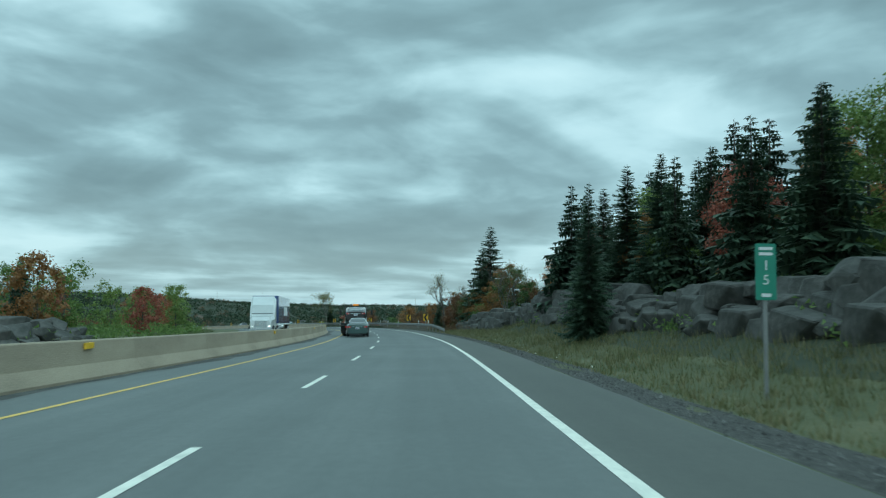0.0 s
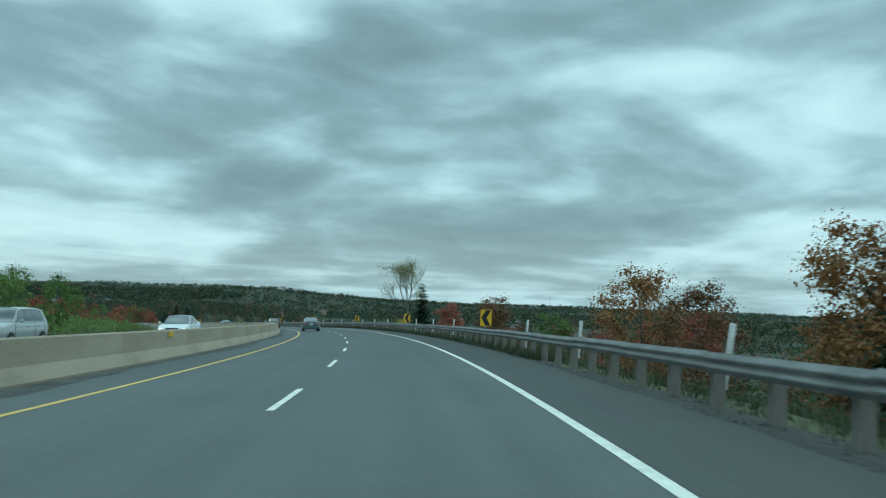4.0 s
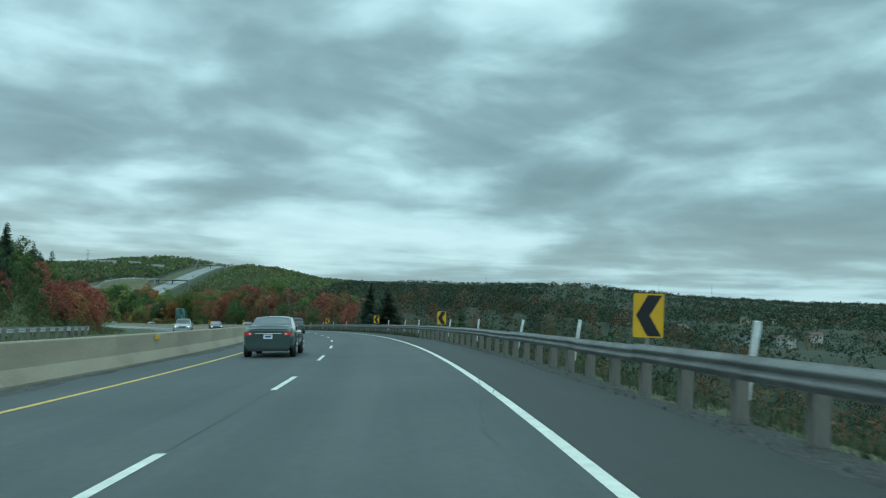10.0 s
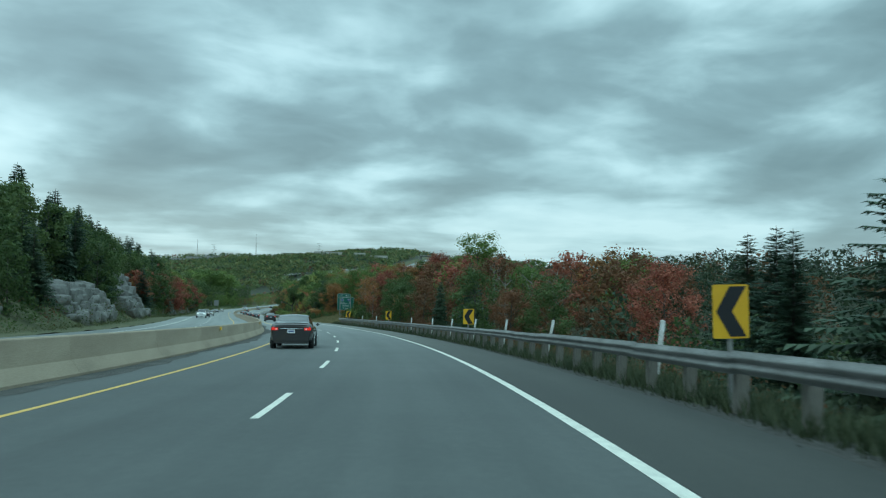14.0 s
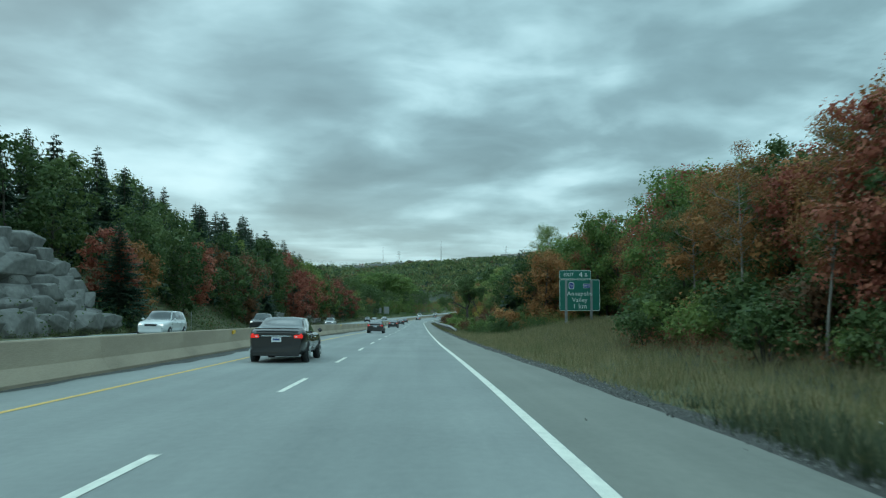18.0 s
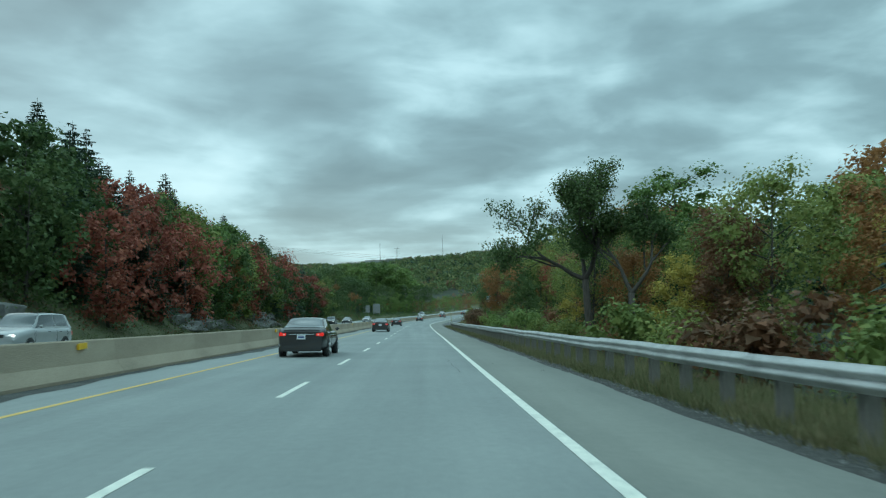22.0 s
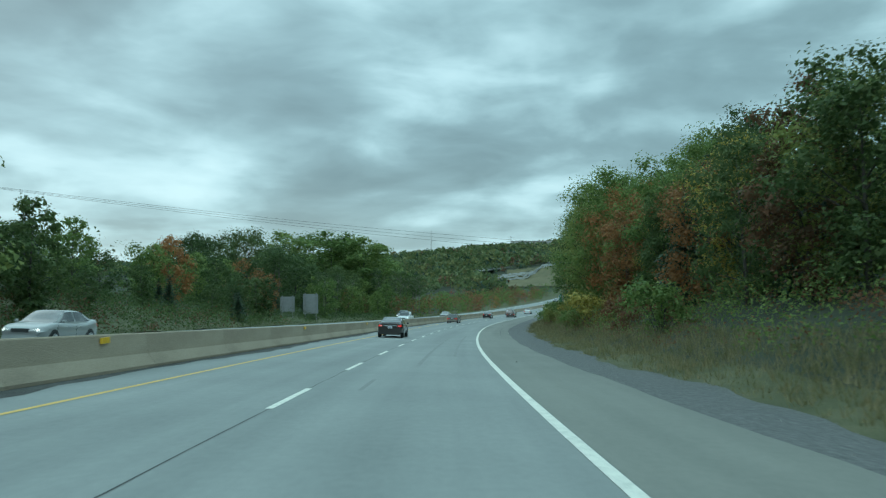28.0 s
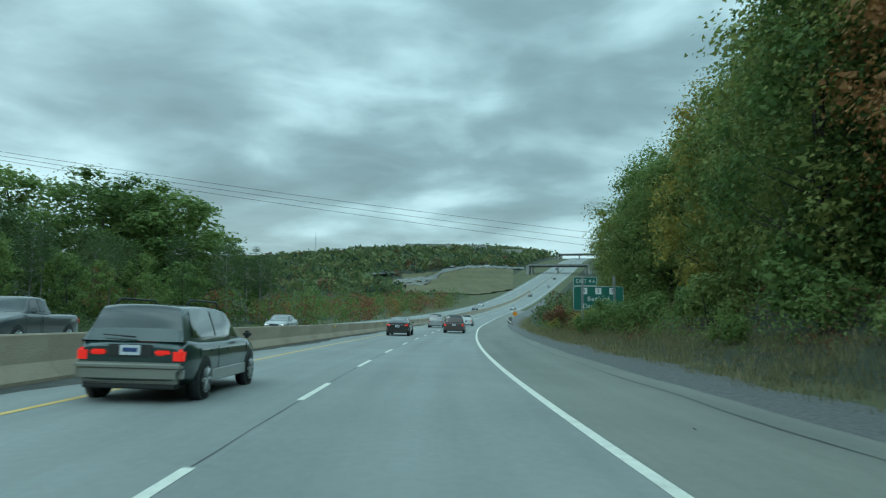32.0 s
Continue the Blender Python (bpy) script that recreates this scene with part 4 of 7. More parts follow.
# how tall the trees beyond the opposite carriageway stand, along the road
BANK = ((150, 180, 205, 240, 300, 330, 380, 400, 430, 460, 540, 585, 640, 700), (1, .9, .5, .4, .4, .42, .6, .8, 1.0, 1.05, 1.12, 1.28, 1.28, 1.02))


def belt(s0, s1, d0, d1, count, mix, heights, seed, sign=1, near=True):
    """A belt of trees between two distances from the road."""
    r = random.Random(seed)
    pool = [(m[0], m[1]) for m in mix for _ in range(m[2])]
    for i in range(count):
        kind, col = r.choice(pool)
        s = s0 + (s1 - s0) * (i + r.uniform(0, 1)) / count
        d = d0 + (d1 - d0) * r.random()
        h = r.uniform(*heights) * (1.15 if kind == "spruce" else 1)
        if kind == "shrub":
            h = r.uniform(1.2, 2.8)
        plant(kind, s, sign * d, h, None, col or "green", near=near)


# rock cut with spruces at the start
belt(-2, 60, 14, 18, 16, [("spruce", "", 5), ("maple", "russet", 1), ("thin_spruce", "", 2), ("maple", "green", 1)], (5.5, 7.5), 1)
belt(0, 62, 19, 32, 24, [("spruce", "", 5), ("thin_spruce", "", 2), ("maple", "orange", 1)], (7, 9.5), 2)
for s, d, h, kind in ((95, 13.1, 12.4, "spruce"), (56, 12.4, 9.6, "spruce"), (60, 14.5, 9.2, "spruce"), (50, 13.5, 6.5, "spruce"), (38, 13.2, 7.6, "spruce"), (30, 13.4, 7.4, "spruce"), (24, 13, 7.0, "spruce"), (70, 15, 5.0, "spruce"), (79, 13, 4.6, "spruce")):
    plant(kind, s, d, h)
belt(36, 104, 12.5, 22, 18, [("spruce", "", 5), ("thin_spruce", "", 1), ("maple", "orange", 1), ("maple", "green", 1)], (4.5, 8), 31)
belt(76, 114, 11.5, 21, 30, [("maple", "orange", 3), ("maple", "dark", 3), ("maple", "russet", 2), ("spruce", "", 2), ("maple", "yellow", 1)], (5, 7), 46)
belt(30, 64, 13.5, 20, 14, [("maple", "orange", 2), ("maple", "green", 3), ("maple", "red", 1)], (3, 4), 47)
plant("maple", 44, 13.5, 5.2, None, "orange")
plant("maple", 33, 14.5, 5.5, None, "red")
plant("maple", 66, 16, 5.0, None, "orange")
for s, d, h in ((40, 13.2, 8.2), (44, 12.6, 8.6), (36.5, 8.3, 7.8), (48, 12.4, 8)):
    plant("fine_spruce", s, d, h, wide=.62 if d < 9 else .85)
plant("spruce", 105, 9.6, 5.0)
plant("fine_spruce", 92.6, 13.6, 14.6, wide=.9)
# embankment over the valley
belt(84, 135, 10, 26, 26, [("maple", "russet", 2), ("maple", "orange", 3), ("shrub", "russet", 2), ("maple", "green", 1)], (3.5, 6), 3)
belt(128, 185, 12, 34, 26, [("maple", "russet", 2), ("maple", "red", 2), ("shrub", "green", 2), ("maple", "green", 2)], (5, 8), 4)
plant("fine_spruce", 200, 14.6, 11.2, wide=1.05)
plant("fine_spruce", 191.5, 15.5, 8.0, wide=.8)
plant("maple", 203, 13, 4.4, None, "red")
plant("maple", 196, 10.8, 4.0, None, "yellow")
# valley side below the guard rail
belt(200, 345, 14, 45, 60, [("maple", "green", 6), ("shrub", "russet", 2), ("spruce", "", 3), ("maple", "russet", 1)], (3, 5), 14)
for s, d, h, w in ((348, 11.6, 9.3, 1.25), (341.6, 12.2, 8.8, 1.6), (358, 14, 7.3, .9), (361.5, 15.5, 8.2, 1.0), (367, 17.5, 8.8, 1.0), (371.5, 19.5, 8.6, 1.0)):
    plant("fine_spruce", s, d, h, wide=w)
plant("spruce", 341, 23, 10.2)
plant("maple", 380, 20, 7.6, None, "red", "bright red maple beside dark spruces")
# red thicket outside the end of the curve
belt(378, 440, 9, 16, 36, [("maple", "red", 1), ("maple", "orange", 1), ("maple", "russet", 4), ("maple", "dark", 4), ("spruce", "", 1), ("shrub", "russet", 2)], (3.8, 6), 5)
for s, d, h in ((392, 17, 7), (400, 18, 7.5), (405, 17, 7), (412, 18.5, 7.8), (421, 17, 7.4), (388, 15, 6.2)):
    plant("bare", s, d, h, None, "russet")
belt(385, 445, 16, 34, 30, [("maple", "red", 2), ("maple", "orange", 1), ("maple", "russet", 4), ("maple", "green", 2)], (6, 8), 15, near=False)
plant("maple", 436, 24, 11, None, "green", "dark domed oak over the red thicket", wide=1.2)
# mostly dark leaves: the shade low in the wood's edge is put into colour
belt(437, 462, 11.5, 16, 14, [("maple", "red", 2), ("maple", "orange", 2), ("maple", "dark", 6)], (5.8, 7.8), 48)
for s, d, h in ((446, 10.6, 6.4), (452, 11.2, 7), (458, 11.8, 6), (441, 10.2, 5.8)):
    plant("birch", s, d, h, None, "orange", "slim pale-trunked tree leaning from the wood's edge")
belt(462, 480, 15, 20, 10, [("maple", "red", 2), ("maple", "orange", 2), ("maple", "green", 3)], (7.5, 9.5), 49)
belt(438, 508, 17.5, 22, 24, [("maple", "red", 3), ("maple", "orange", 4), ("maple", "dark", 4), ("maple", "russet", 1)], (6.5, 9), 6)
belt(445, 515, 20, 38, 26, [("maple", "red", 3), ("maple", "russet", 3), ("maple", "green", 3)], (7.5, 9.5), 16, near=False)
belt(493, 512, 16, 20.5, 9, [("maple", "green", 5), ("maple", "orange", 2), ("maple", "red", 1)], (8.5, 10), 51)
plant("birch", 521, 13.5, 9.2, None, "light", "slim poplar with light green leaves")
plant("birch", 523.5, 14.5, 8.6, None, "light", "slim poplar with light green leaves")
belt(520, 541, 12.5, 16, 9, [("maple", "green", 4), ("maple", "orange", 2), ("maple", "red", 2), ("spruce", "", 1)], (7, 8.6), 52)
belt(500, 560, 11, 17, 26, [("maple", "dark", 4), ("maple", "russet", 2), ("maple", "light", 2), ("maple", "orange", 2), ("maple", "yellow", 1), ("spruce", "", 1)], (5.5, 7.5), 7)
belt(505, 606, 18, 34, 30, [("maple", "dark", 5), ("maple", "orange", 2), ("maple", "light", 2), ("spruce", "", 1)], (6.5, 9), 17, near=False)
belt(606, 655, 18, 34, 16, [("maple", "dark", 5), ("maple", "orange", 2), ("maple", "light", 2)], (9.5, 12.5), 27, near=False)
belt(560, 606, 10.5, 17, 18, [("maple", "dark", 4), ("maple", "russet", 1), ("maple", "light", 2), ("maple", "orange", 2), ("maple", "yellow", 1), ("shrub", "russet", 2)], (5, 7), 18)
belt(606, 655, 13, 18, 18, [("maple", "green", 4), ("maple", "russet", 1), ("maple", "light", 2), ("maple", "orange", 3), ("maple", "red", 1)], (7.5, 9.8), 38)
plant("maple", 570, 17, 10.4, None, "green", "broad dark green oak above the guard rail", wide=1.35)
plant("maple", 553, 10.8, 4.5, None, "yellow")
plant("open", 568, 10.4, 8.8, None, "light", "tall spreading tree with light green leaves behind the rail", 1)
belt(674, 745, 13.5, 18, 28, [("maple", "dark", 4), ("maple", "russet", 2), ("maple", "light", 1), ("spruce", "", 2), ("maple", "red", 2), ("maple", "orange", 3), ("maple", "yellow", 1)], (6.5, 8.5), 8)
# mostly light green: highlights on the front trees are put into leaf colour
belt(742, 790, 13.5, 18, 22, [("maple", "green", 4), ("maple", "dark", 1), ("maple", "light", 7), ("maple", "orange", 2)], (11.5, 14.5), 28)
belt(715, 745, 15, 21, 9, [("maple", "green", 3), ("maple", "dark", 4), ("maple", "orange", 1), ("maple", "russet", 1)], (9, 11.5), 58)
belt(499, 516, 10.5, 13.5, 9, [("maple", "dark", 3), ("maple", "orange", 2), ("maple", "green", 2), ("maple", "russet", 1), ("spruce", "", 1)], (6.5, 8.5), 59)
belt(494, 524, 7.4, 11, 26, [("shrub", "green", 4), ("shrub", "dark", 7), ("shrub", "russet", 2), ("shrub", "orange", 1)], (1.5, 3), 60)
plant("maple", 512.5, 10.2, 2.3, None, "red", "small bright red maple in the verge scrub")
plant("birch", 517, 15, 13.2, None, "light", "slim poplar with light green leaves")
plant("birch", 515.5, 15.6, 12.4, None, "light", "slim poplar with light green leaves")
belt(650, 745, 17, 36, 34, [("maple", "green", 6), ("maple", "russet", 2), ("maple", "light", 1), ("spruce", "", 1)], (6, 8), 19, near=False)
belt(745, 860, 19.5, 36, 40, [("maple", "green", 6), ("maple", "dark", 3), ("maple", "light", 1)], (13.5, 17), 29)
# front row brightened through its leaf colour as well
belt(788, 860, 17.2, 22, 30, [("maple", "green", 3), ("maple", "light", 6), ("maple", "yellow", 1)], (12, 15.5), 20)
belt(700, 850, 9.2, 11.5, 30, [("shrub", "green", 3), ("shrub", "light", 2), ("shrub", "yellow", 1), ("shrub", "russet", 1)], (2, 3), 21)
belt(505, 650, 7.6, 10, 26, [("shrub", "green", 3), ("shrub", "russet", 2), ("shrub", "light", 2)], (1.5, 3), 22)
belt(440, 464, 9.5, 12, 12, [("shrub", "green", 2), ("shrub", "dark", 4), ("shrub", "russet", 1)], (1.5, 3), 23)
# wooded cut beyond the opposite carriageway
belt(-10, 250, 24, 36, 34, [("maple", "green", 2), ("maple", "red", 2), ("maple", "orange", 2), ("spruce", "", 1), ("shrub", "green", 2)], (4.5, 7), 9, -1, False)
belt(225, 300, 24, 32, 22, [("maple", "red", 4), ("maple", "orange", 1), ("maple", "green", 2)], (4.5, 6.5), 45, -1, False)
belt(285, 715, 25.5, 31, 104, [("maple", "dark", 8), ("maple", "green", 1), ("maple", "red", 2), ("maple", "russet", 1), ("maple", "orange", 1), ("dense_spruce", "", 4)], (6, 9), 10, -1, False)
belt(285, 715, 31, 38, 84, [("maple", "dark", 4), ("spruce", "", 8), ("maple", "light", 1), ("maple", "red", 2)], (8.5, 11), 11, -1, False)
belt(300, 700, 38, 52, 64, [("spruce", "", 6), ("maple", "dark", 2)], (8.5, 12), 43, -1, False)
belt(322, 376, 25, 28.5, 15, [("maple", "red", 4), ("maple", "orange", 1), ("maple", "dark", 2)], (8, 11), 54, -1, False)
belt(585, 705, 25.5, 35, 36, [("maple", "dark", 7), ("maple", "green", 1), ("dense_spruce", "", 4), ("maple", "red", 2), ("maple", "orange", 1), ("maple", "light", 1)], (8, 10.5), 53, -1, False)
belt(692, 806, 27, 46, 34, [("dense_spruce", "", 3), ("maple", "dark", 5), ("maple", "green", 1)], (3.2, 6), 55, -1, False)
belt(700, 860, 34, 60, 36, [("maple", "dark", 3), ("maple", "green", 5), ("maple", "orange", 1), ("spruce", "", 1)], (6, 10), 12, -1, False)
for s, d, h in ((884, 54, 25), (893, 60, 27), (901, 66, 24), (886, 68, 27), (905, 54, 20), (876, 60, 26), (868, 70, 25)):
    plant("maple", s, -d, h * .88, None, "green", "tall spreading oak with a dark domed crown", wide=1.75, near=s < 890)
for s, d in ((874, 38), (880, 41), (886, 37), (893, 42), (899, 40), (905, 44), (868, 42)):
    plant("birch", s, -d, 12.5, None, "dark")
for s, d, h in ((829, 62, 18), (822, 52, 14), (836, 70, 17), (843, 56, 14), (850, 62, 14), (812, 46, 12), (858, 50, 12), (818, 66, 15), (872, 58, 12), (800, 58, 13), (880, 50, 10)):
    plant("maple", s, -d, h, None, "dark", "broad dark oak on the height beyond the far lanes", 2, 1.25)
for s, d in ((816, 38), (822, 41), (829, 40), (836, 43), (842, 41), (851, 44)):
    plant("birch", s, -d, 9.5, None, "dark")


def forked_tree(s, side, height, fork, lean, limbs, leaf, count, size, bark, seed, label, girth=1.0, name="ash_tree"):
    """One tree of its own: a leaning trunk that forks into limbs, branches and twigs; limbs: direction, reach, share of the leaves."""
    rng = np.random.default_rng(seed)
    side, height, size = side * K, height * K, size * K
    bm = bmesh.new()
    tips = []

    def grow(p, d, length, r, depth, share):
        pts = [p]
        for _ in range(3):
            d = d + rng.normal(size=3) * 0.13 + np.array((0, 0, 0.07))
            d = d / np.linalg.norm(d)
            pts.append(pts[-1] + d * length / 3)
        tube(bm, pts, [r, r * .88, r * .76, r * .62], 7 if depth > 2 else 5 if depth > 0 else 3, False)
        if depth == 0:
            tips.append((pts[-1], share))
            tips.append((pts[2], share))
            return
        for q, n in ((pts[-1], 2), (pts[2], 1), (pts[1], 1 if depth < 3 else 0)):
            for _ in range(n):
                side_way = rng.normal(size=3)
                side_way -= d * side_way.dot(d)
                side_way /= np.linalg.norm(side_way)
                a = rng.uniform(.3, .8)
                grow(q, d * math.cos(a) + side_way * math.sin(a), length * rng.uniform(.55, .82), r * (.6 if q is pts[-1] else .42), depth - 1, share)
    r0 = (height * 0.011 + 0.03) * girth
    top = np.array((lean[0], lean[1], height * fork))
    tube(bm, [(0, 0, -.5), tuple(top * .5 + np.array((lean[0] * .15, 0, 0))), tuple(top)], [r0 * 1.3, r0 * 1.02, r0 * .9], 9)
    for way, reach, share in limbs:
        way = np.array(way, float)
        grow(top, way / np.linalg.norm(way), height * reach, r0 * .68, 4, share)
    ob = empty(name, stand(s, side, float(verge(s, side)[0]) - 0.1), label, "tree", "roadside trees")
    part("trunk", bm, bark, ob)
    kept = [t for t, share in tips if rng.random() < share]
    if count and kept:
        v, f = leaf_cloud(rng, [tuple(t) for t in kept], [height * .036 * rng.uniform(.7, 1.4) for _ in kept], count, size, 0.9, 0.0)
        sheet("crown", v, f, leaf, ob)
    return ob


forked_tree(186.5, 9.7, 13.2, .36, (-.7, .2), (((-.8, .2, .55), .12, .12), ((-.38, .3, 1.1), .185, 1), ((-.2, -.2, 1.2), .175, 1), ((.45, -.1, .9), .165, .12), ((.1, .4, 1), .14, .35)), YELLOW_GREEN, 6400, .055, GREY_BARK, 401, "tall forked tree with sparse yellow-green leaves beside the guard rail", .62)
forked_tree(563.0, 9.3, 11.2, .36, (-.3, .3), (((-.95, .3, .65), .20, .8), ((-.3, .5, 1), .22, .9), ((.5, -.2, .9), .20, 1), ((.2, -.6, 1), .19, .9)), DARK_GREEN, 17000, .075, BARK, 402, "tall spreading tree with airy green leaves and dark forked trunk", 1.35)
forked_tree(560.4, 10.6, 9.6, .34, (.2, .2), (((-.4, .5, 1), .21, .9), ((.6, .2, .8), .20, .9)), DARK_GREEN, 10000, .075, BARK, 403, "dark-trunked tree with airy green leaves behind the rail", 1.3)
forked_tree(64.0, 8.9, 7.4, .22, (-.1, .1), (((-.6, .2, 1), .20, .3), ((.1, .3, 1), .22, .3), ((.7, 0, .9), .20, .4)), RUSSET, 700, .05, GREY_BARK, 404, "nearly bare grey tree standing before the rock cut", .55, "bare_tree")
forked_tree(62.0, 9.0, 4.2, .2, (.1, 0), (((-.4, .2, 1), .22, .3), ((.5, .1, .9), .22, .3)), RUSSET, 240, .05, GREY_BARK, 405, "small bare grey tree before the rock cut", .5, "bare_tree")
forked_tree(98.4, 9.0, 9.0, .40, (-.15, .1), (((-.9, .2, .8), .17, .8), ((-.1, .3, 1), .19, .8), ((.85, .1, .7), .18, .7)), YELLOW_GREEN, 2200, .05, BARK, 406, "small airy tree with thin leaves behind the guard rail", .9)


def grove(label, s0, s1, d0, d1, count, leaf, heights, seed, sign=1, k=150, leaf_size=0.24):
    """Trees too far off to count, as ragged crowns of leaves in one mesh."""
    r = np.random.default_rng(seed)
    s, side = r.uniform(s0, s1, count), sign * r.uniform(d0 * K, d1 * K, count)
    x, y, z, a, g, b = line_at(s)
    x, y, z = x + side * np.cos(a), y + side * np.sin(a), z + np.clip(side, -20.2, 6) * b + verge(s, side)
    h = r.uniform(*heights, count) * K
    w = h * r.uniform(0.32, 0.46, count)
    q, f = r.uniform(0, 2 * np.pi, (count, k)), r.uniform(0.04, 1, (count, k))
    rad = np.sqrt(np.clip(1 - (f - 0.42) ** 2 * 2.9, 0.03, 1)) * w[:, None] * r.uniform(.5, 1.08, (count, k)) * (1 + .25 * np.sin(3 * q + s[:, None]))
    c = np.stack([x[:, None] + np.cos(q) * rad, y[:, None] + np.sin(q) * rad, z[:, None] + f * h[:, None]], -1)
    v = c[:, :, None, :] + np.clip(r.normal(size=(count, k, 3, 3)), -1.3, 1.3) * leaf_size
    triangles("grove", v.reshape(-1, 3), leaf, label)


def triangles(name, q, mat, label):
    me = bpy.data.meshes.new(name)
    me.vertices.add(len(q))
    me.vertices.foreach_set("co", q.astype(np.float32).ravel())
    me.loops.add(len(q))
    me.loops.foreach_set("vertex_index", np.arange(len(q), dtype=np.int32))
    me.polygons.add(len(q) // 3)
    me.polygons.foreach_set("loop_start", np.arange(0, len(q), 3, dtype=np.int32))
    me.update(calc_edges=True)
    me.materials.append(mat)
    return tagged(new(name, me), label, "woods", kind="stuff")


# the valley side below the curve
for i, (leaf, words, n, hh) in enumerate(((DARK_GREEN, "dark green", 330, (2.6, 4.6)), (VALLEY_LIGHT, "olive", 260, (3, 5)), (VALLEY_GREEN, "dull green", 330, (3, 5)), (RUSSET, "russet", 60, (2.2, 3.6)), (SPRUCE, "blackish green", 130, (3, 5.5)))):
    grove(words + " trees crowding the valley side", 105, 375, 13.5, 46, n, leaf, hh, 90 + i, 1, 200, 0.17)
# round the junction in the valley
for i, (leaf, words, n, hh) in enumerate(((GREEN, "green", 130, (4, 7)), (RUSSET, "russet", 60, (4, 6.5)), (RED, "red autumn", 26, (4, 6)), (ORANGE, "orange autumn", 26, (3.5, 5.5)), (LIGHT_GREEN, "light green", 70, (3, 5.5)))):
    grove(words + " trees beside the road into the valley", 862, 1090, 23.5, 62, n, leaf, hh, 60 + i, -1)
for i, (leaf, words, n) in enumerate(((DARK_GREEN, "dark green", 70), (FAR_LIGHT, "dull green", 20), (RUSSET, "russet", 14))):
    grove(words + " trees along the ramp in the valley", 866, 960, 10, 30, n, leaf, (3, 6), 70 + i)
    grove(words + " trees on the far side of the junction", 960, 1300, 38, 90, n, leaf, (7, 10), 75 + i)
    grove(words + " trees on the height over the opposite lanes", 700, 960, 60, 100, n, leaf, (8, 13), 80 + i, -1)


def undergrowth(name, label, s0, s1, d0, d1, count, leaf, size, tall, seed, sign=1, per=26):
    """Low tangled growth along the edge of the woods."""
    r = np.random.default_rng(seed)
    ss, dd = r.uniform(s0, s1, count), r.uniform(d0 * K, d1 * K, count)
    up = verge(ss, sign * dd)
    c = np.array([at(s, sign * d, u) for s, d, u in zip(ss, dd, up)])
    h = tall * r.uniform(0.5, 1.3, (count, 1, 1))
    p = r.normal(size=(count, per, 3)) * np.array((0.55, 0.55, 0.32)) * h + np.array((0, 0, 0.5)) * h
    p[..., 2] = np.maximum(p[..., 2], 0.02)
    p = (p + c[:, None, :]).reshape(-1, 3)
    a, b = r.normal(size=p.shape), r.normal(size=p.shape)
    a, b = a / np.linalg.norm(a, axis=1)[:, None] * size, b / np.linalg.norm(b, axis=1)[:, None] * size * 0.6
    verts = np.stack([p - a, p + a * 0.6 + b, p + a * 0.6 - b], 1).reshape(-1, 3)
    faces = np.arange(len(verts)).reshape(-1, 3).tolist()
    return tagged(sheet(name, verts, faces, leaf), label, "undergrowth", kind="stuff")


undergrowth("undergrowth", "green tangled undergrowth along the wood's edge", 492, 860, 9, 16, 1300, GREEN, 0.085, 1.5, 1, 1, 60)
undergrowth("undergrowth", "russet brambles along the wood's edge", 500, 860, 8.5, 14, 520, RUSSET, 0.075, 1.2, 2, 1, 55)
undergrowth("undergrowth", "mixed scrub crowding the verge of the straight", 493, 526, 6.6, 12, 620, DARK_GREEN, 0.075, 1.2, 21, 1, 60)
undergrowth("undergrowth", "low growth before the red thicket", 370, 464, 9, 14, 260, RUSSET, 0.075, 1.0, 12, 1, 50)
undergrowth("undergrowth", "low weeds beside the opposite lanes", -20, 860, 21.3, 25.5, 2600, GRASS, 0.07, 0.5, 17, -1, 22)
undergrowth("undergrowth", "green scrub on the bank beyond the far lanes", 270, 760, 24, 38, 2200, DARK_GREEN, 0.15, 1.7, 3, -1, 34)
undergrowth("undergrowth", "russet scrub on the bank beyond the far lanes", 270, 760, 24, 38, 700, RUSSET, 0.15, 1.5, 4, -1, 34)
undergrowth("undergrowth", "mixed scrub below the guard rail", 80, 430, 6.8, 14, 1000, RUSSET, 0.085, 1.0, 5, 1, 40)
# darker leaves than elsewhere: the shade below the rail is in their colour
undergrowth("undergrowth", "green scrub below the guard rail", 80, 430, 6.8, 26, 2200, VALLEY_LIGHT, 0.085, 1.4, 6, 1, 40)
undergrowth("undergrowth", "dark evergreen scrub on the valley side", 90, 380, 12, 45, 1500, SPRUCE, 0.14, 2.2, 16, 1, 40)
undergrowth("undergrowth", "low green growth over the rock cut", 0, 80, 9, 18, 240, GREEN, 0.13, 0.8, 7)
undergrowth("undergrowth", "low green scrub on the open bank beyond the far lanes", 690, 850, 24.5, 50, 1100, DARK_GREEN, 0.13, 1.5, 9, -1, 36)
undergrowth("undergrowth", "scrub beside the far lanes of the curve", -20, 280, 23, 34, 800, GREEN, 0.25, 1.4, 8, -1, 16)


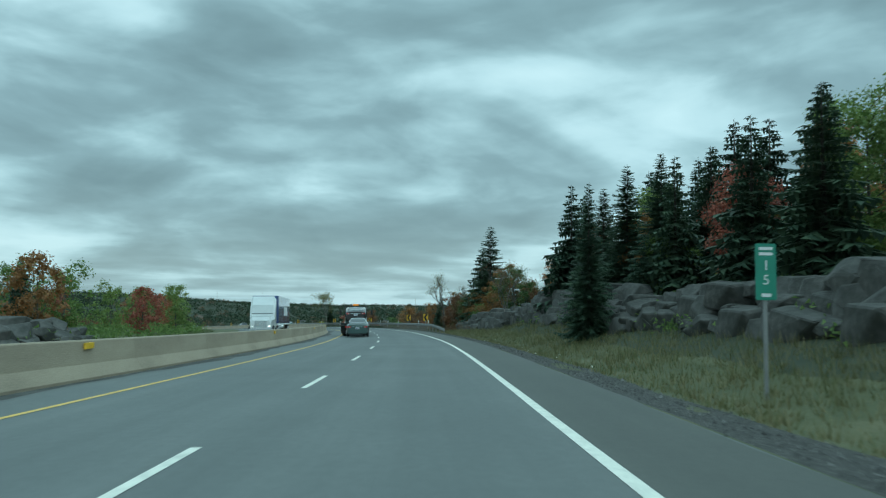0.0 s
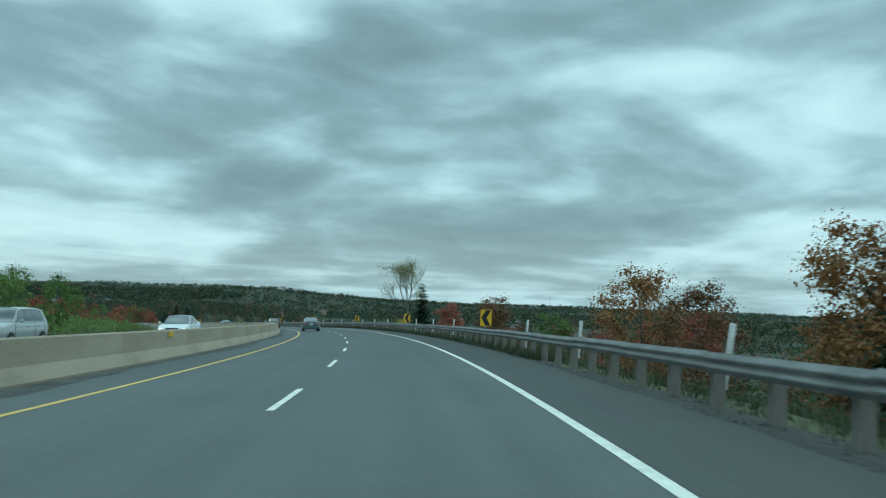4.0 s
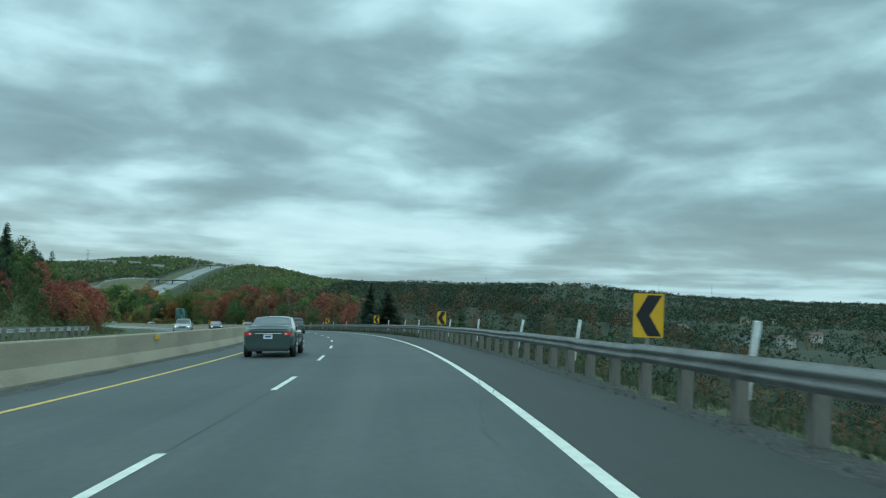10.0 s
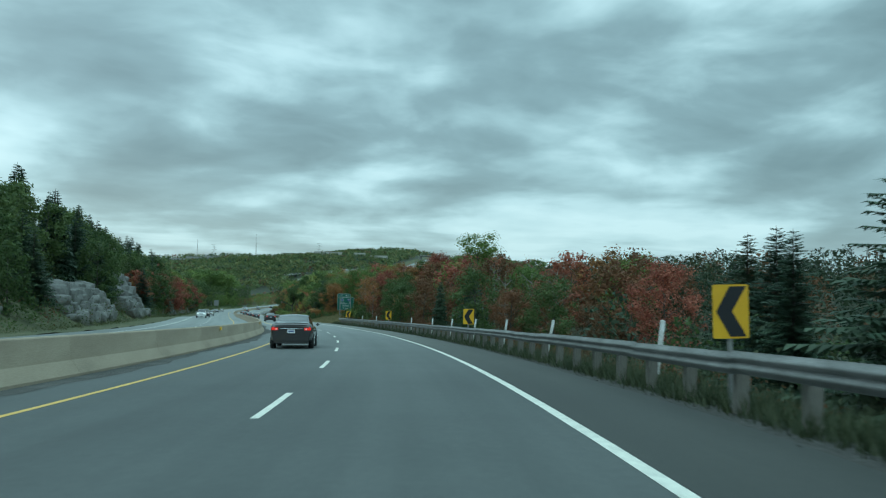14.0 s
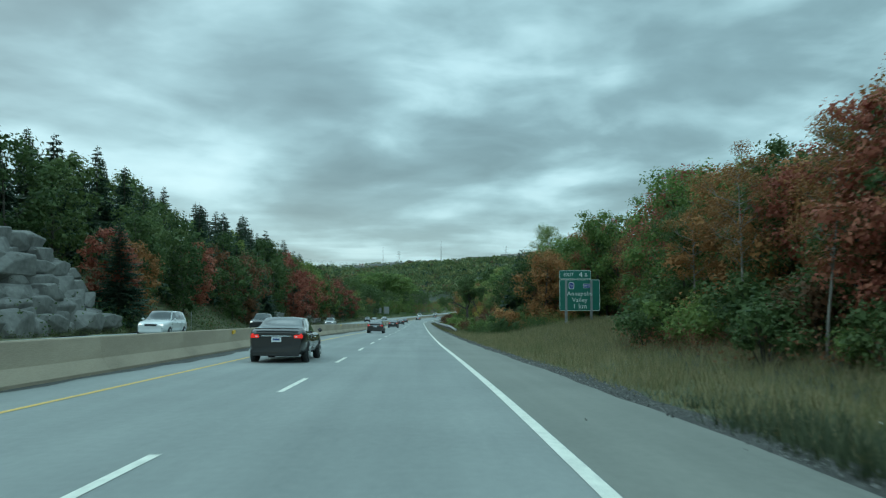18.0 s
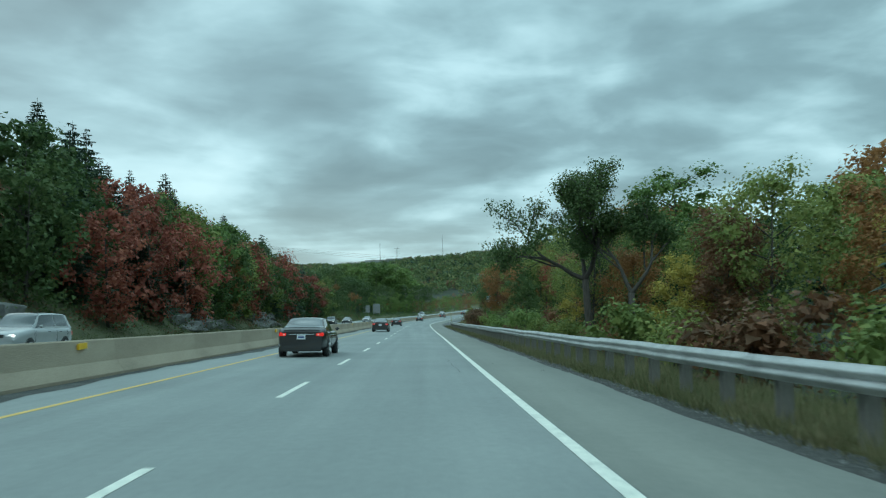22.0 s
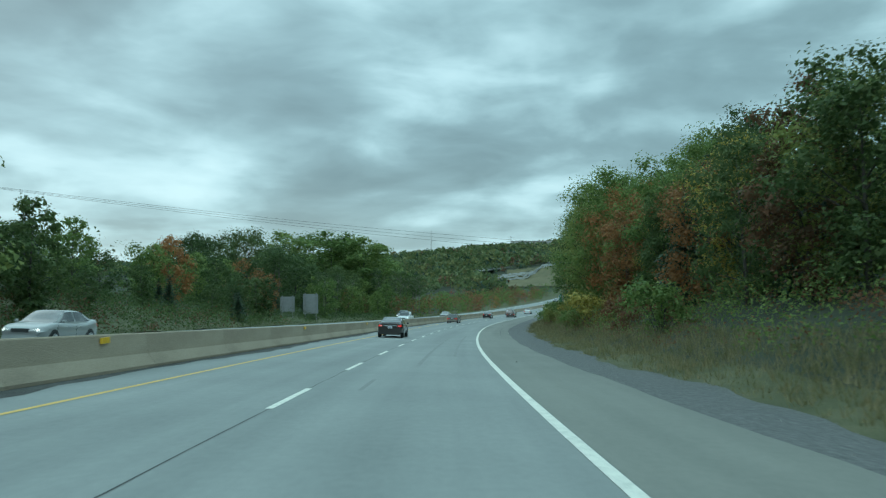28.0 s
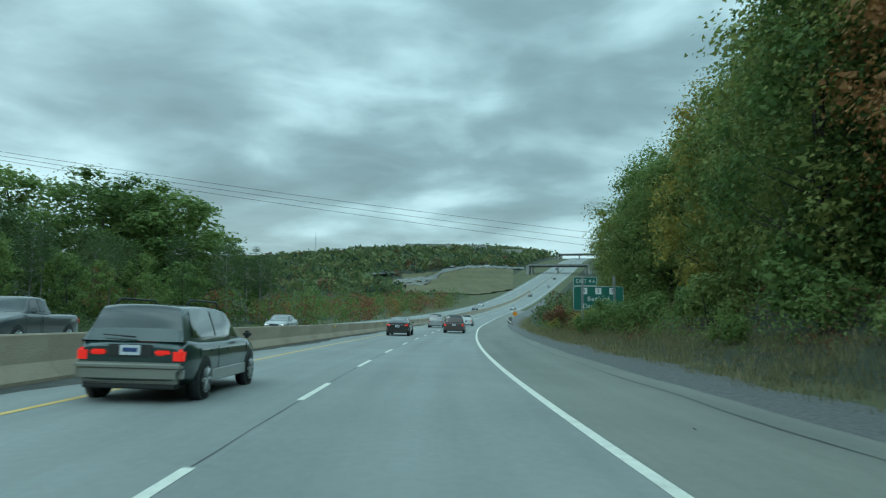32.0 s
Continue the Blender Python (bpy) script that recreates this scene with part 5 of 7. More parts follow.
def grass(runs, blade, label, seed):
    """Tufts of grass along the verge."""
    r = np.random.default_rng(seed)
    verts, faces = [], []
    for s0, s1, d0, d1, n, tall in runs:
        ss, dd = r.uniform(s0, s1, n), d0 + ((d1 * K if d1 > 7.5 else d1) - d0) * r.random(n) ** 0.9
        c = np.array([at(s, d, u) for s, d, u in zip(ss, dd, verge(ss, dd))])
        h = r.uniform(0.06, 0.42, n) * (0.5 + 0.25 * np.minimum(2.5, dd - d0)) * tall
        k = 6
        a = r.uniform(0, 2 * np.pi, (n, k))
        u = np.stack([np.cos(a), np.sin(a), 0 * a], -1)
        o = c[:, None] + u * 0.3 * r.random((n, k, 1))
        e = np.stack([-np.sin(a), np.cos(a), 0 * a], -1) * 0.014
        tip = o + u * (h * 0.5)[:, None, None]
        tip[..., 2] += h[:, None] * r.uniform(.6, 1.2, (n, k))
        verts.append(np.stack([o - e, o + e, tip], 2).reshape(-1, 3))
    v = np.concatenate(verts)
    me = triangles("grass", v, blade, label)
    return tagged(me, label, "grass", kind="stuff")


grass([(-8, 82, 4.9, 9.5, 6000, 1), (520, 640, 4.4, 8.0, 17000, 1.2), (520, 640, 4.5, 5.4, 8000, 1.5)], GRASS, "low green and brown grass along the verge", 9)
# this grass takes a darker material, which puts the slope's shade into it
grass([(82, 440, 4.7, 7.0, 9000, 1.1), (118, 218, 4.3, 5.3, 7000, 2.2), (290, 436, 4.3, 5.3, 9000, 2.0)], VALLEY_LIGHT, "dull olive grass darkened for shade below the curve's guard rail", 11)
grass([(432, 524, 4.5, 16, 19000, 1.35), (636, 668, 5.6, 10.8, 4000, 1.1), (660, 860, 6.9, 10.8, 14000, 1.15), (860, 960, 5, 9, 2500, 1)], DRY_GRASS, "pale dry tufted grass along the open verge", 10)


def far_woods():
    """Canopy of the far valley and hills as ragged clumps of leaf faces."""
    rng = np.random.default_rng(3)
    n, m = 46000, 16000
    x = np.concatenate([rng.uniform(-500, 2700, n), rng.uniform(-350, 950, m)])
    y = np.concatenate([rng.uniform(-250, 2300, n), rng.uniform(1060, 1480, m)])
    n += m
    z, d = ground(x * K, y * K)
    d = d / K
    dist = np.where(np.arange(n) < n - m, np.hypot(x - 200, y - 300), 500)
    # the junction and its field stay open
    bear, far = np.degrees(np.arctan2(233.0 - x, y - 664.7)), np.hypot(x - 233.0, y - 664.7)
    field = (bear < -5.5) & (bear > -17.8) & (far > 370 + np.clip(bear + 10, 0, 5) * 16) & (far < 470 + np.clip(-bear - 6, 0, 12) * 11)
    keep = (d > np.where(y > 1000, 36, 138)) & ~field & (rng.random(n) < np.clip(1000 / dist, 0.3, 1))
    x, y, z = x[keep], y[keep], z[keep]
    dist = np.hypot(x - 200, y - 300)
    n = len(x)
    k = 24
    h = rng.uniform(4, 8, n) * K
    w = h * rng.uniform(0.4, 0.62, n) * np.clip(dist / 600, 0.8, 1.5)
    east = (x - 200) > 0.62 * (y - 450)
    x, y = x * K, y * K
    a = rng.uniform(0, 2 * np.pi, (n, k))
    f = rng.uniform(0.15, 1, (n, k))
    rad = np.sqrt(np.clip(1 - (f - 0.45) ** 2 * 2.6, 0.05, 1)) * w[:, None] * rng.uniform(.6, 1.1, (n, k))
    c = np.stack([x[:, None] + np.cos(a) * rad, y[:, None] + np.sin(a) * rad, z[:, None] + f * h[:, None]], -1)
    v = np.empty((n, k, 3, 3))
    sz = (w * 0.25)[:, None, None]
    for j in range(3):
        v[:, :, j] = c + np.clip(rng.normal(size=(n, k, 3)), -1.4, 1.4) * sz
    v[..., 2] = np.maximum(v[..., 2], z[:, None, None] - 1)
    groups = rng.choice(4, n, p=[.58, .24, .06, .12])
    # the hill across the road's end takes lighter leaf colours, the valley to the east darker ones
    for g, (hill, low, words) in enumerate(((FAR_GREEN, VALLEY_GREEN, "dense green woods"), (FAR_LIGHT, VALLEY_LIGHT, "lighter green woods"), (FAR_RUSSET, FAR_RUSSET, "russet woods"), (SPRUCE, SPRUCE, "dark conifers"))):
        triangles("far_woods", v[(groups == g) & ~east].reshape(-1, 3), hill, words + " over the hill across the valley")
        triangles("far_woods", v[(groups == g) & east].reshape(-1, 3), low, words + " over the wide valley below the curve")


def near_woods():
    """Tree crowns down in the valley and behind the roadside trees, as ragged masses of leaves."""
    rng = np.random.default_rng(4)
    s = np.where(rng.random(4600) < 0.72, rng.uniform(70, 440, 4600), rng.uniform(440, 900, 4600))
    side = np.where(rng.random(4600) < 0.84, rng.uniform(26, 150, 4600), rng.uniform(-140, -46, 4600)) * K
    k = 190
    x, y, z, a, g, b = line_at(s)
    x, y = x + side * np.cos(a), y + side * np.sin(a)
    z, off = ground(x, y)
    s, side, x, y, z = (q[off > 24 * K] for q in (s, side, x, y, z))
    n = len(s)
    h = np.where(side > 0, rng.uniform(3.5, 6.5, n), rng.uniform(5, 9, n)) * K
    w = h * rng.uniform(0.3, 0.42, n)
    q = rng.uniform(0, 2 * np.pi, (n, k))
    f = rng.uniform(0.08, 1, (n, k))
    rad = np.sqrt(np.clip(1 - (f - 0.42) ** 2 * 2.9, 0.03, 1)) * w[:, None] * rng.uniform(.35, 1.05, (n, k))
    c = np.stack([x[:, None] + np.cos(q) * rad, y[:, None] + np.sin(q) * rad, z[:, None] + f * h[:, None]], -1)
    v = c[:, :, None, :] + np.clip(rng.normal(size=(n, k, 3, 3)), -1.3, 1.3) * np.where(np.arange(k) < 70, 0.27, 0.17)[None, :, None, None]
    groups = rng.choice(5, n, p=[.6, .2, .09, .07, .04])
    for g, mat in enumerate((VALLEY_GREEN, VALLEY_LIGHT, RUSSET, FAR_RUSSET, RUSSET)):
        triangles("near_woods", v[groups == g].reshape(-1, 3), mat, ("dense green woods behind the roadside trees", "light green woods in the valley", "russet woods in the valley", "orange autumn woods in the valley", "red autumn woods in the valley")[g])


far_woods()
near_woods()


# ---------------------------------------------------------------- rock cuts
def boulder(rng, sx, sy, sz, corners=16):
    """A broken block of granite: the hull of scattered corners."""
    bm = bmesh.new()
    for _ in range(corners):
        p = [rng.uniform(-1, 1) for _ in range(3)]
        m = max(abs(c) for c in p)
        k = rng.uniform(0.82, 1.0) / m
        bm.verts.new((p[0] * k * sx, p[1] * k * sy, p[2] * k * sz))
    bmesh.ops.convex_hull(bm, input=bm.verts[:])
    loose = [v for v in bm.verts if not v.link_faces]
    bmesh.ops.delete(bm, geom=loose, context="VERTS")
    bmesh.ops.bevel(bm, geom=bm.edges[:], offset=0.04 * min(sx, sy, sz) + 0.01, segments=1, affect="EDGES")
    return bm


def outcrop(s0, s1, side, lean, rows, width, label, seed, sign=1, mat=None, turn=.35):
    """A rock face of stacked blocks; side and rise go up row by row."""
    r = random.Random(seed)
    side, lean, width = side * K, lean * K, width * K
    top = empty("rock_outcrop", Matrix.Translation(at((s0 + s1) / 2, side, float(verge((s0 + s1) / 2, side)[0]))), label, "rock")
    inv = top.matrix_world.inverted()
    shapes = []
    for k in range(rows):
        s = s0 + r.uniform(0, width) / K
        while s < s1:
            env = math.sin(math.pi * min(1, max(0, (s - s0) / (s1 - s0)))) ** 0.4
            if k < rows * env + 0.3:
                w = width * r.uniform(0.6, 1.35)
                d = side + sign * (k * lean + r.uniform(-.35, .35))
                up = float(verge(s, d)[0])
                base = float(verge(s, side)[0])
                z = max(up - 0.2, base + k * width * 0.42) + r.uniform(-.15, .2)
                if len(shapes) < 9:
                    ob = part("rock", boulder(r, 0.62, 0.62, 0.36, 16 if turn > .2 else 34), mat or ROCK, top)
                    shapes.append(ob.data)
                else:
                    ob = new("rock", r.choice(shapes))
                    ob.parent = top
                ob.matrix_basis = inv @ stand(s, d, z) @ Matrix.Rotation(r.uniform(-turn, turn), 4, "Z") @ Matrix.Rotation(r.uniform(-turn, turn) * .5, 4, "X") @ Matrix.Diagonal((w * r.uniform(.8, 1.1), w * r.uniform(0.9, 1.3), w * r.uniform(0.8, 1.2), 1))
            s += width * r.uniform(0.55, 0.95) / K


outcrop(4, 36, 10.4, 0.5, 3, 1.35, "grey granite rock cut with cracks and ledges beside the shoulder", 1, turn=.12)
outcrop(34, 66, 10.2, 0.4, 4, 1.2, "blocky grey granite face below the spruces", 2, turn=.12)
outcrop(511, 521, 8.8, 0.5, 3, 1.5, "dark granite outcrop half grown over by shrubs", 11, turn=.2)
outcrop(64, 90, 9.3, 0.45, 3, 1.4, "low weathered granite ledge near the guard rail", 3, turn=.15)
outcrop(378, 396, -26.2, 0.8, 2, 1.3, "low pale granite face in the wooded bank", 4, -1, PALE_ROCK := mottled("pale_granite", [(0.075, 0.078, 0.072), (0.15, 0.152, 0.142), (0.25, 0.25, 0.235)], 0.9, 0.9, 0.9, 7))
outcrop(464, 490, -25.2, 0.6, 7, 2.3, "pale granite face with scrub growing over it", 5, -1, PALE_ROCK, .2)
outcrop(418, 446, -25.2, 0.6, 5, 2.0, "pale granite face in the wooded bank", 10, -1, PALE_ROCK, .2)
outcrop(556, 574, -25.0, 0.8, 3, 1.6, "pale granite ledge low in the wooded bank", 6, -1, PALE_ROCK)
outcrop(604, 622, -25.2, 0.8, 3, 1.8, "pale granite block low in the wooded bank", 7, -1, PALE_ROCK)
outcrop(640, 654, -24.8, 0.7, 4, 1.5, "pale grey granite ledge behind the far lanes", 8, -1, PALE_ROCK)
outcrop(20, 60, -23.5, 0.8, 3, 1.5, "grey granite ledge behind the far lanes of the curve", 9, -1)

# ---------------------------------------------------------------- signs
SIGN_YELLOW = mottled("sign_yellow", [(0.62, 0.33, 0.015), (0.74, 0.42, 0.02)], 2, 0.4, 0)
SIGN_BLACK = mottled("sign_black", [(0.006, 0.008, 0.012), (0.014, 0.016, 0.02)], 2, 0.4, 0)
SIGN_GREEN = mottled("sign_green", [(0.010, 0.12, 0.09), (0.018, 0.155, 0.115)], 2, 0.4, 0)
SIGN_TEAL = mottled("marker_green", [(0.015, 0.20, 0.14), (0.02, 0.26, 0.18)], 2, 0.4, 0)
SIGN_WHITE = mottled("sign_white", [(0.62, 0.66, 0.66), (0.75, 0.78, 0.78)], 3, 0.4, 0)
SIGN_BLUE = mottled("sign_blue", [(0.02, 0.05, 0.22), (0.03, 0.07, 0.28)], 3, 0.4, 0)
SIGN_ORANGE = mottled("sign_orange", [(0.7, 0.22, 0.02), (0.8, 0.28, 0.03)], 3, 0.4, 0)
PLAIN_METAL = mottled("sign_back", [(0.22, 0.24, 0.245), (0.33, 0.35, 0.355)], 2, 0.5, 0.05, metal=0.4)
POST_METAL = mottled("post_steel", [(0.2, 0.21, 0.21), (0.34, 0.35, 0.35)], 3, 0.5, 0.05, metal=0.5)
MARKER_WHITE = mottled("marker_white", [(0.45, 0.47, 0.46), (0.72, 0.74, 0.72)], 5, 0.6, 0.1)


def rounded(bm, w, h, depth, r, y=0.0, mat=0):
    """A rounded plate in the x-z plane, centred, with its front at y."""
    pts = []
    for cx, cz, a0 in ((w / 2 - r, h / 2 - r, 0), (-w / 2 + r, h / 2 - r, 90), (-w / 2 + r, -h / 2 + r, 180), (w / 2 - r, -h / 2 + r, 270)):
        for k in range(4):
            a = radians(a0 + 30 * k)
            pts.append((cx + r * math.cos(a), cz + r * math.sin(a)))
    f = [bm.verts.new((x, y, z)) for x, z in pts]
    b = [bm.verts.new((x, y + depth, z)) for x, z in pts]
    bm.faces.new(f).material_index = mat
    bm.faces.new(b[::-1]).material_index = mat
    n = len(f)
    for i in range(n):
        bm.faces.new((f[i], b[i], b[(i + 1) % n], f[(i + 1) % n])).material_index = mat
    bmesh.ops.recalc_face_normals(bm, faces=bm.faces)


def lettering(body, size, mat, parent, x, y, z, name="lettering"):
    """Raised letters on a plate that faces -y, centred at x, z."""
    cu = bpy.data.curves.new(name, "FONT")
    cu.body, cu.size, cu.align_x, cu.align_y, cu.extrude = body, size, "CENTER", "CENTER", 0.003
    cu.space_character = 1.08
    tmp = bpy.data.objects.new(name, cu)
    me = bpy.data.meshes.new_from_object(tmp)
    bpy.data.objects.remove(tmp)
    me.materials.append(mat)
    ob = new(name, me)
    ob.parent = parent
    ob.matrix_basis = Matrix.Translation((x, y, z)) @ Matrix.Rotation(radians(90), 4, "X")
    return ob


def plate(name, w, h, mat, parent, x, y, z, r=0.06, depth=0.02, label=""):
    bm = bmesh.new()
    rounded(bm, w, h, depth, r)
    ob = part(name, bm, mat, parent, label)
    ob.matrix_basis = Matrix.Translation((x, y, z))
    return ob


def bars(parent, x, y, z, w, size, mat, n=1):
    """Writing too small to read, as plain bars."""
    for k in range(n):
        plate("text_bar", w, size, mat, parent, x, y, z - k * size * 1.8, size * 0.2, 0.003)


def sign_post(parent, x, y, z0, z1, size=0.1):
    bm = bmesh.new()
    box(bm, -size / 2, size / 2, -size / 2, size / 2, z0, z1)
    bmesh.ops.bevel(bm, geom=bm.edges[:], offset=0.01, segments=1, affect="EDGES")
    ob = part("post", bm, POST_METAL, parent)
    ob.matrix_basis = Matrix.Translation((x, y, 0))
    return ob


def chevron_sign(s, side=4.9, turn=0.0, tip=0.0):
    top = empty("chevron_sign", stand(s, side, float(verge(s, side)[0]), turn) @ Matrix.Rotation(radians(tip), 4, "Y"), "yellow curve sign with a bold black arrow", "traffic sign", "curve signs")
    z = (1.66 if s < 130 else 1.42 if s < 300 else 1.48) - float(verge(s, side)[0])
    board = plate("board", 0.60, 0.86, SIGN_YELLOW, top, 0, 0, z, 0.03, 0.012)
    bm = bmesh.new()
    pts = [(0.26, 0.40), (-0.02, 0.40), (-0.25, 0.0), (-0.02, -0.40), (0.26, -0.40), (0.02, 0.0)]
    for y, flip in ((-0.004, False), (0.0, True)):
        q = [bm.verts.new((x, y, zz)) for x, zz in pts]
        for idx in ((0, 1, 2, 5), (5, 2, 3, 4)):
            bm.faces.new([q[i] for i in (idx if not flip else idx[::-1])])
    part("arrow", bm, SIGN_BLACK, board, "black chevron arrow")
    sign_post(top, 0.0, 0.06, -0.4, z + 0.35, 0.07)


CURVE_SIGNS = (84.8, 98.0, 130.5, 161.7, 194.0, 224.3, 251.5, 282.3, 313.2, 342.9, 369.3, 399.5, 426.0)
for i, s in enumerate(CURVE_SIGNS):
    chevron_sign(s, 4.9, (-4, 3, -2, 5)[i % 4], (1.5, -2, 0.5, -1)[i % 4] if s < 425 else 9)


def delineator(s, tip):
    s = 73.2 + round((s - 73.2) / 1.66) * 1.66
    m = stand(s, 4.735, 0.62) @ Matrix.Rotation(radians(tip), 4, "Y")
    top = empty("delineator_post", m, "slim white marker post fixed behind a guard rail post", "marker post", "marker posts")
    bm = bmesh.new()
    box(bm, -0.03, 0.05, -0.045, 0.045, -0.35, 0.72)
    bmesh.ops.bevel(bm, geom=bm.edges[:], offset=0.012, segments=1, affect="EDGES")
    part("stake", bm, MARKER_WHITE, top)
    plate("reflector", 0.07, 0.16, SIGN_WHITE, top, 0.01, -0.05, 0.58, 0.01, 0.004)


mk = random.Random(8)
for s in (81, 90.5, 106, 114, 122, 140, 148, 155.7, 172, 181.4, 188.9, 196.3, 204, 211, 218, 226.5, 233.7, 241.1, 247.9, 255.9, 263, 270.2, 278.3, 290, 298, 305, 330.6, 339, 346.1, 353.7, 360.5, 367, 373.4, 381, 388, 406, 414):
    delineator(s, mk.choice((2, 4, 6, 8, 10, 3)))


def km_marker():
    top = empty("kilometre_marker", stand(13.1, 6.9, float(verge(13.1, 6.9)[0])), "tall green kilometre marker sign on a thin wooden post", "road sign")
    board = plate("board", 0.42, 1.14, SIGN_TEAL, top, 0.02, 0, 2.55, 0.03, 0.012)
    plate("border", 0.405, 1.125, SIGN_WHITE, board, 0, 0.004, 0, 0.03, 0.004)
    plate("face", 0.385, 1.105, SIGN_TEAL, board, 0, -0.004, 0, 0.025, 0.006)
    bars(board, 0, -0.009, 0.47, 0.28, 0.06, SIGN_WHITE, 2)
    lettering("1", 0.28, SIGN_WHITE, board, 0, -0.008, 0.12)
    lettering("5", 0.28, SIGN_WHITE, board, 0, -0.008, -0.17)
    bars(board, 0, -0.009, -0.47, 0.2, 0.07, SIGN_WHITE, 1)
    sign_post(top, 0.02, 0.06, -0.4, 3.1, 0.07)


km_marker()


def border(parent, w, h, y=0.002):
    plate("border", w - 0.03, h - 0.03, SIGN_WHITE, parent, 0, -y, 0, 0.1, 0.004)
    plate("face", w - 0.09, h - 0.09, SIGN_GREEN, parent, 0, -y - 0.003, 0, 0.08, 0.004)


def exit_sign(s, side, w, h, z, tab, label, face=None):
    side *= K
    base = float(verge(s, side)[0])
    top = empty("exit_sign", stand(s, side, base) @ Matrix.Scale(K, 4), label, "road sign")
    board = plate("board", w, h, face or SIGN_GREEN, top, 0, 0, z, 0.12, 0.03)
    border(board, w, h)
    panel = plate("exit_tab", tab, 0.75, SIGN_GREEN, top, -w / 2 + tab / 2, 0, z + h / 2 + 0.40, 0.1, 0.03)
    border(panel, tab, 0.75)
    return top, board, panel


top, board, panel = exit_sign(491, 14.1, 3.45, 2.65, 2.35, 2.7, "green exit sign on steel posts in tall grass")
lettering("EXIT", 0.40, SIGN_WHITE, panel, -0.55, -0.009, 0)
lettering("4", 0.62, SIGN_WHITE, panel, 0.48, -0.009, 0)
lettering("B", 0.40, SIGN_WHITE, panel, 0.93, -0.009, -0.04)
lettering("Annapolis", 0.50, SIGN_WHITE, board, 0, -0.009, 0.12)
lettering("Valley", 0.50, SIGN_WHITE, board, 0, -0.009, -0.42)
lettering("1 km", 0.56, SIGN_WHITE, board, 0, -0.009, -0.95)
sh = plate("shield", 0.46, 0.6, SIGN_WHITE, board, -0.7, -0.008, 0.8, 0.16, 0.006, "white route shield")
plate("shield_face", 0.38, 0.5, SIGN_BLUE, sh, 0, -0.003, 0, 0.13, 0.004)
lettering("101", 0.22, SIGN_WHITE, sh, 0, -0.006, 0)
wp = plate("direction_plate", 0.62, 0.36, SIGN_WHITE, board, 0.62, -0.008, 0.78, 0.04, 0.006)
plate("plate_face", 0.57, 0.31, SIGN_BLUE, wp, 0, -0.003, 0, 0.03, 0.004)
lettering("WEST", 0.2, SIGN_WHITE, wp, 0, -0.006, 0)
for x in (-1.15, 1.0):
    sign_post(top, x, 0.09, -0.6, 3.6, 0.2)

top, board, panel = exit_sign(824, 11.6, 4.1, 2.0, 2.45, 1.95, "green exit sign for two towns half hidden by leaves")
lettering("EXIT 4", 0.42, SIGN_WHITE, panel, -0.15, -0.009, 0)
lettering("A", 0.36, SIGN_WHITE, panel, 0.72, -0.009, -0.02)
for x, n in ((-1.15, "1"), (0.0, "2"), (1.15, "7")):
    q = plate("route_plate", 0.5, 0.52, SIGN_WHITE, board, x, -0.008, 0.6, 0.05, 0.006)
    lettering(n, 0.4, SIGN_BLACK, q, 0, -0.004, 0)
lettering("Bedford", 0.52, SIGN_WHITE, board, 0, -0.009, -0.05)
lettering("Dartmouth", 0.52, SIGN_WHITE, board, 0, -0.009, -0.65)
for x in (-1.3, 1.3):
    sign_post(top, x, 0.09, -0.6, 4.3, 0.2)

# services sign for both exits, among the leaves
SIGN_BROWN = mottled("sign_brown", [(0.085, 0.03, 0.02), (0.12, 0.045, 0.03)], 2, 0.4, 0)
top, board, panel = exit_sign(670.5, 13.65, 2.6, 1.55, 1.85, 2.55, "green exit tab over a brown services board in the leaves", SIGN_BROWN)
lettering("EXIT", 0.38, SIGN_WHITE, panel, -0.68, -0.009, 0)
lettering("4", 0.52, SIGN_WHITE, panel, 0.1, -0.009, 0)
lettering("A/B", 0.38, SIGN_WHITE, panel, 0.75, -0.009, 0)
for x, z in ((-0.8, 0.36), (-0.02, 0.36), (-0.8, -0.36)):
    q = plate("symbol_plate", 0.42, 0.46, SIGN_WHITE, board, x, -0.008, z, 0.05, 0.006)
    plate("symbol", 0.24, 0.28, SIGN_BROWN, q, 0, -0.004, 0, 0.05, 0.004)
for x, z, w in ((0.72, 0.36, 0.75), (0.3, -0.36, 1.3)):
    bars(board, x, -0.008, z, w, 0.22, SIGN_WHITE)
for x in (-0.9, 0.9):
    sign_post(top, x, 0.09, -0.9, 2.5, 0.15)
# leaning yellow pole by the end of the rail
t = empty("marker_pole", stand(637, 5.6, float(verge(637, 5.6)[0])) @ Matrix.Rotation(radians(-6), 4, "Y"), "thin yellow pole leaning beside the rail's end", "pole")
bm = bmesh.new()
tube(bm, [(0, 0, -.4), (0, 0, 1.2), (0.02, 0, 2.75)], [0.03, 0.028, 0.022], 7)
part("stake", bm, mottled("faded_yellow_paint", [(0.34, 0.30, 0.09), (0.48, 0.43, 0.14)], 6, 0.6, 0.1), t)


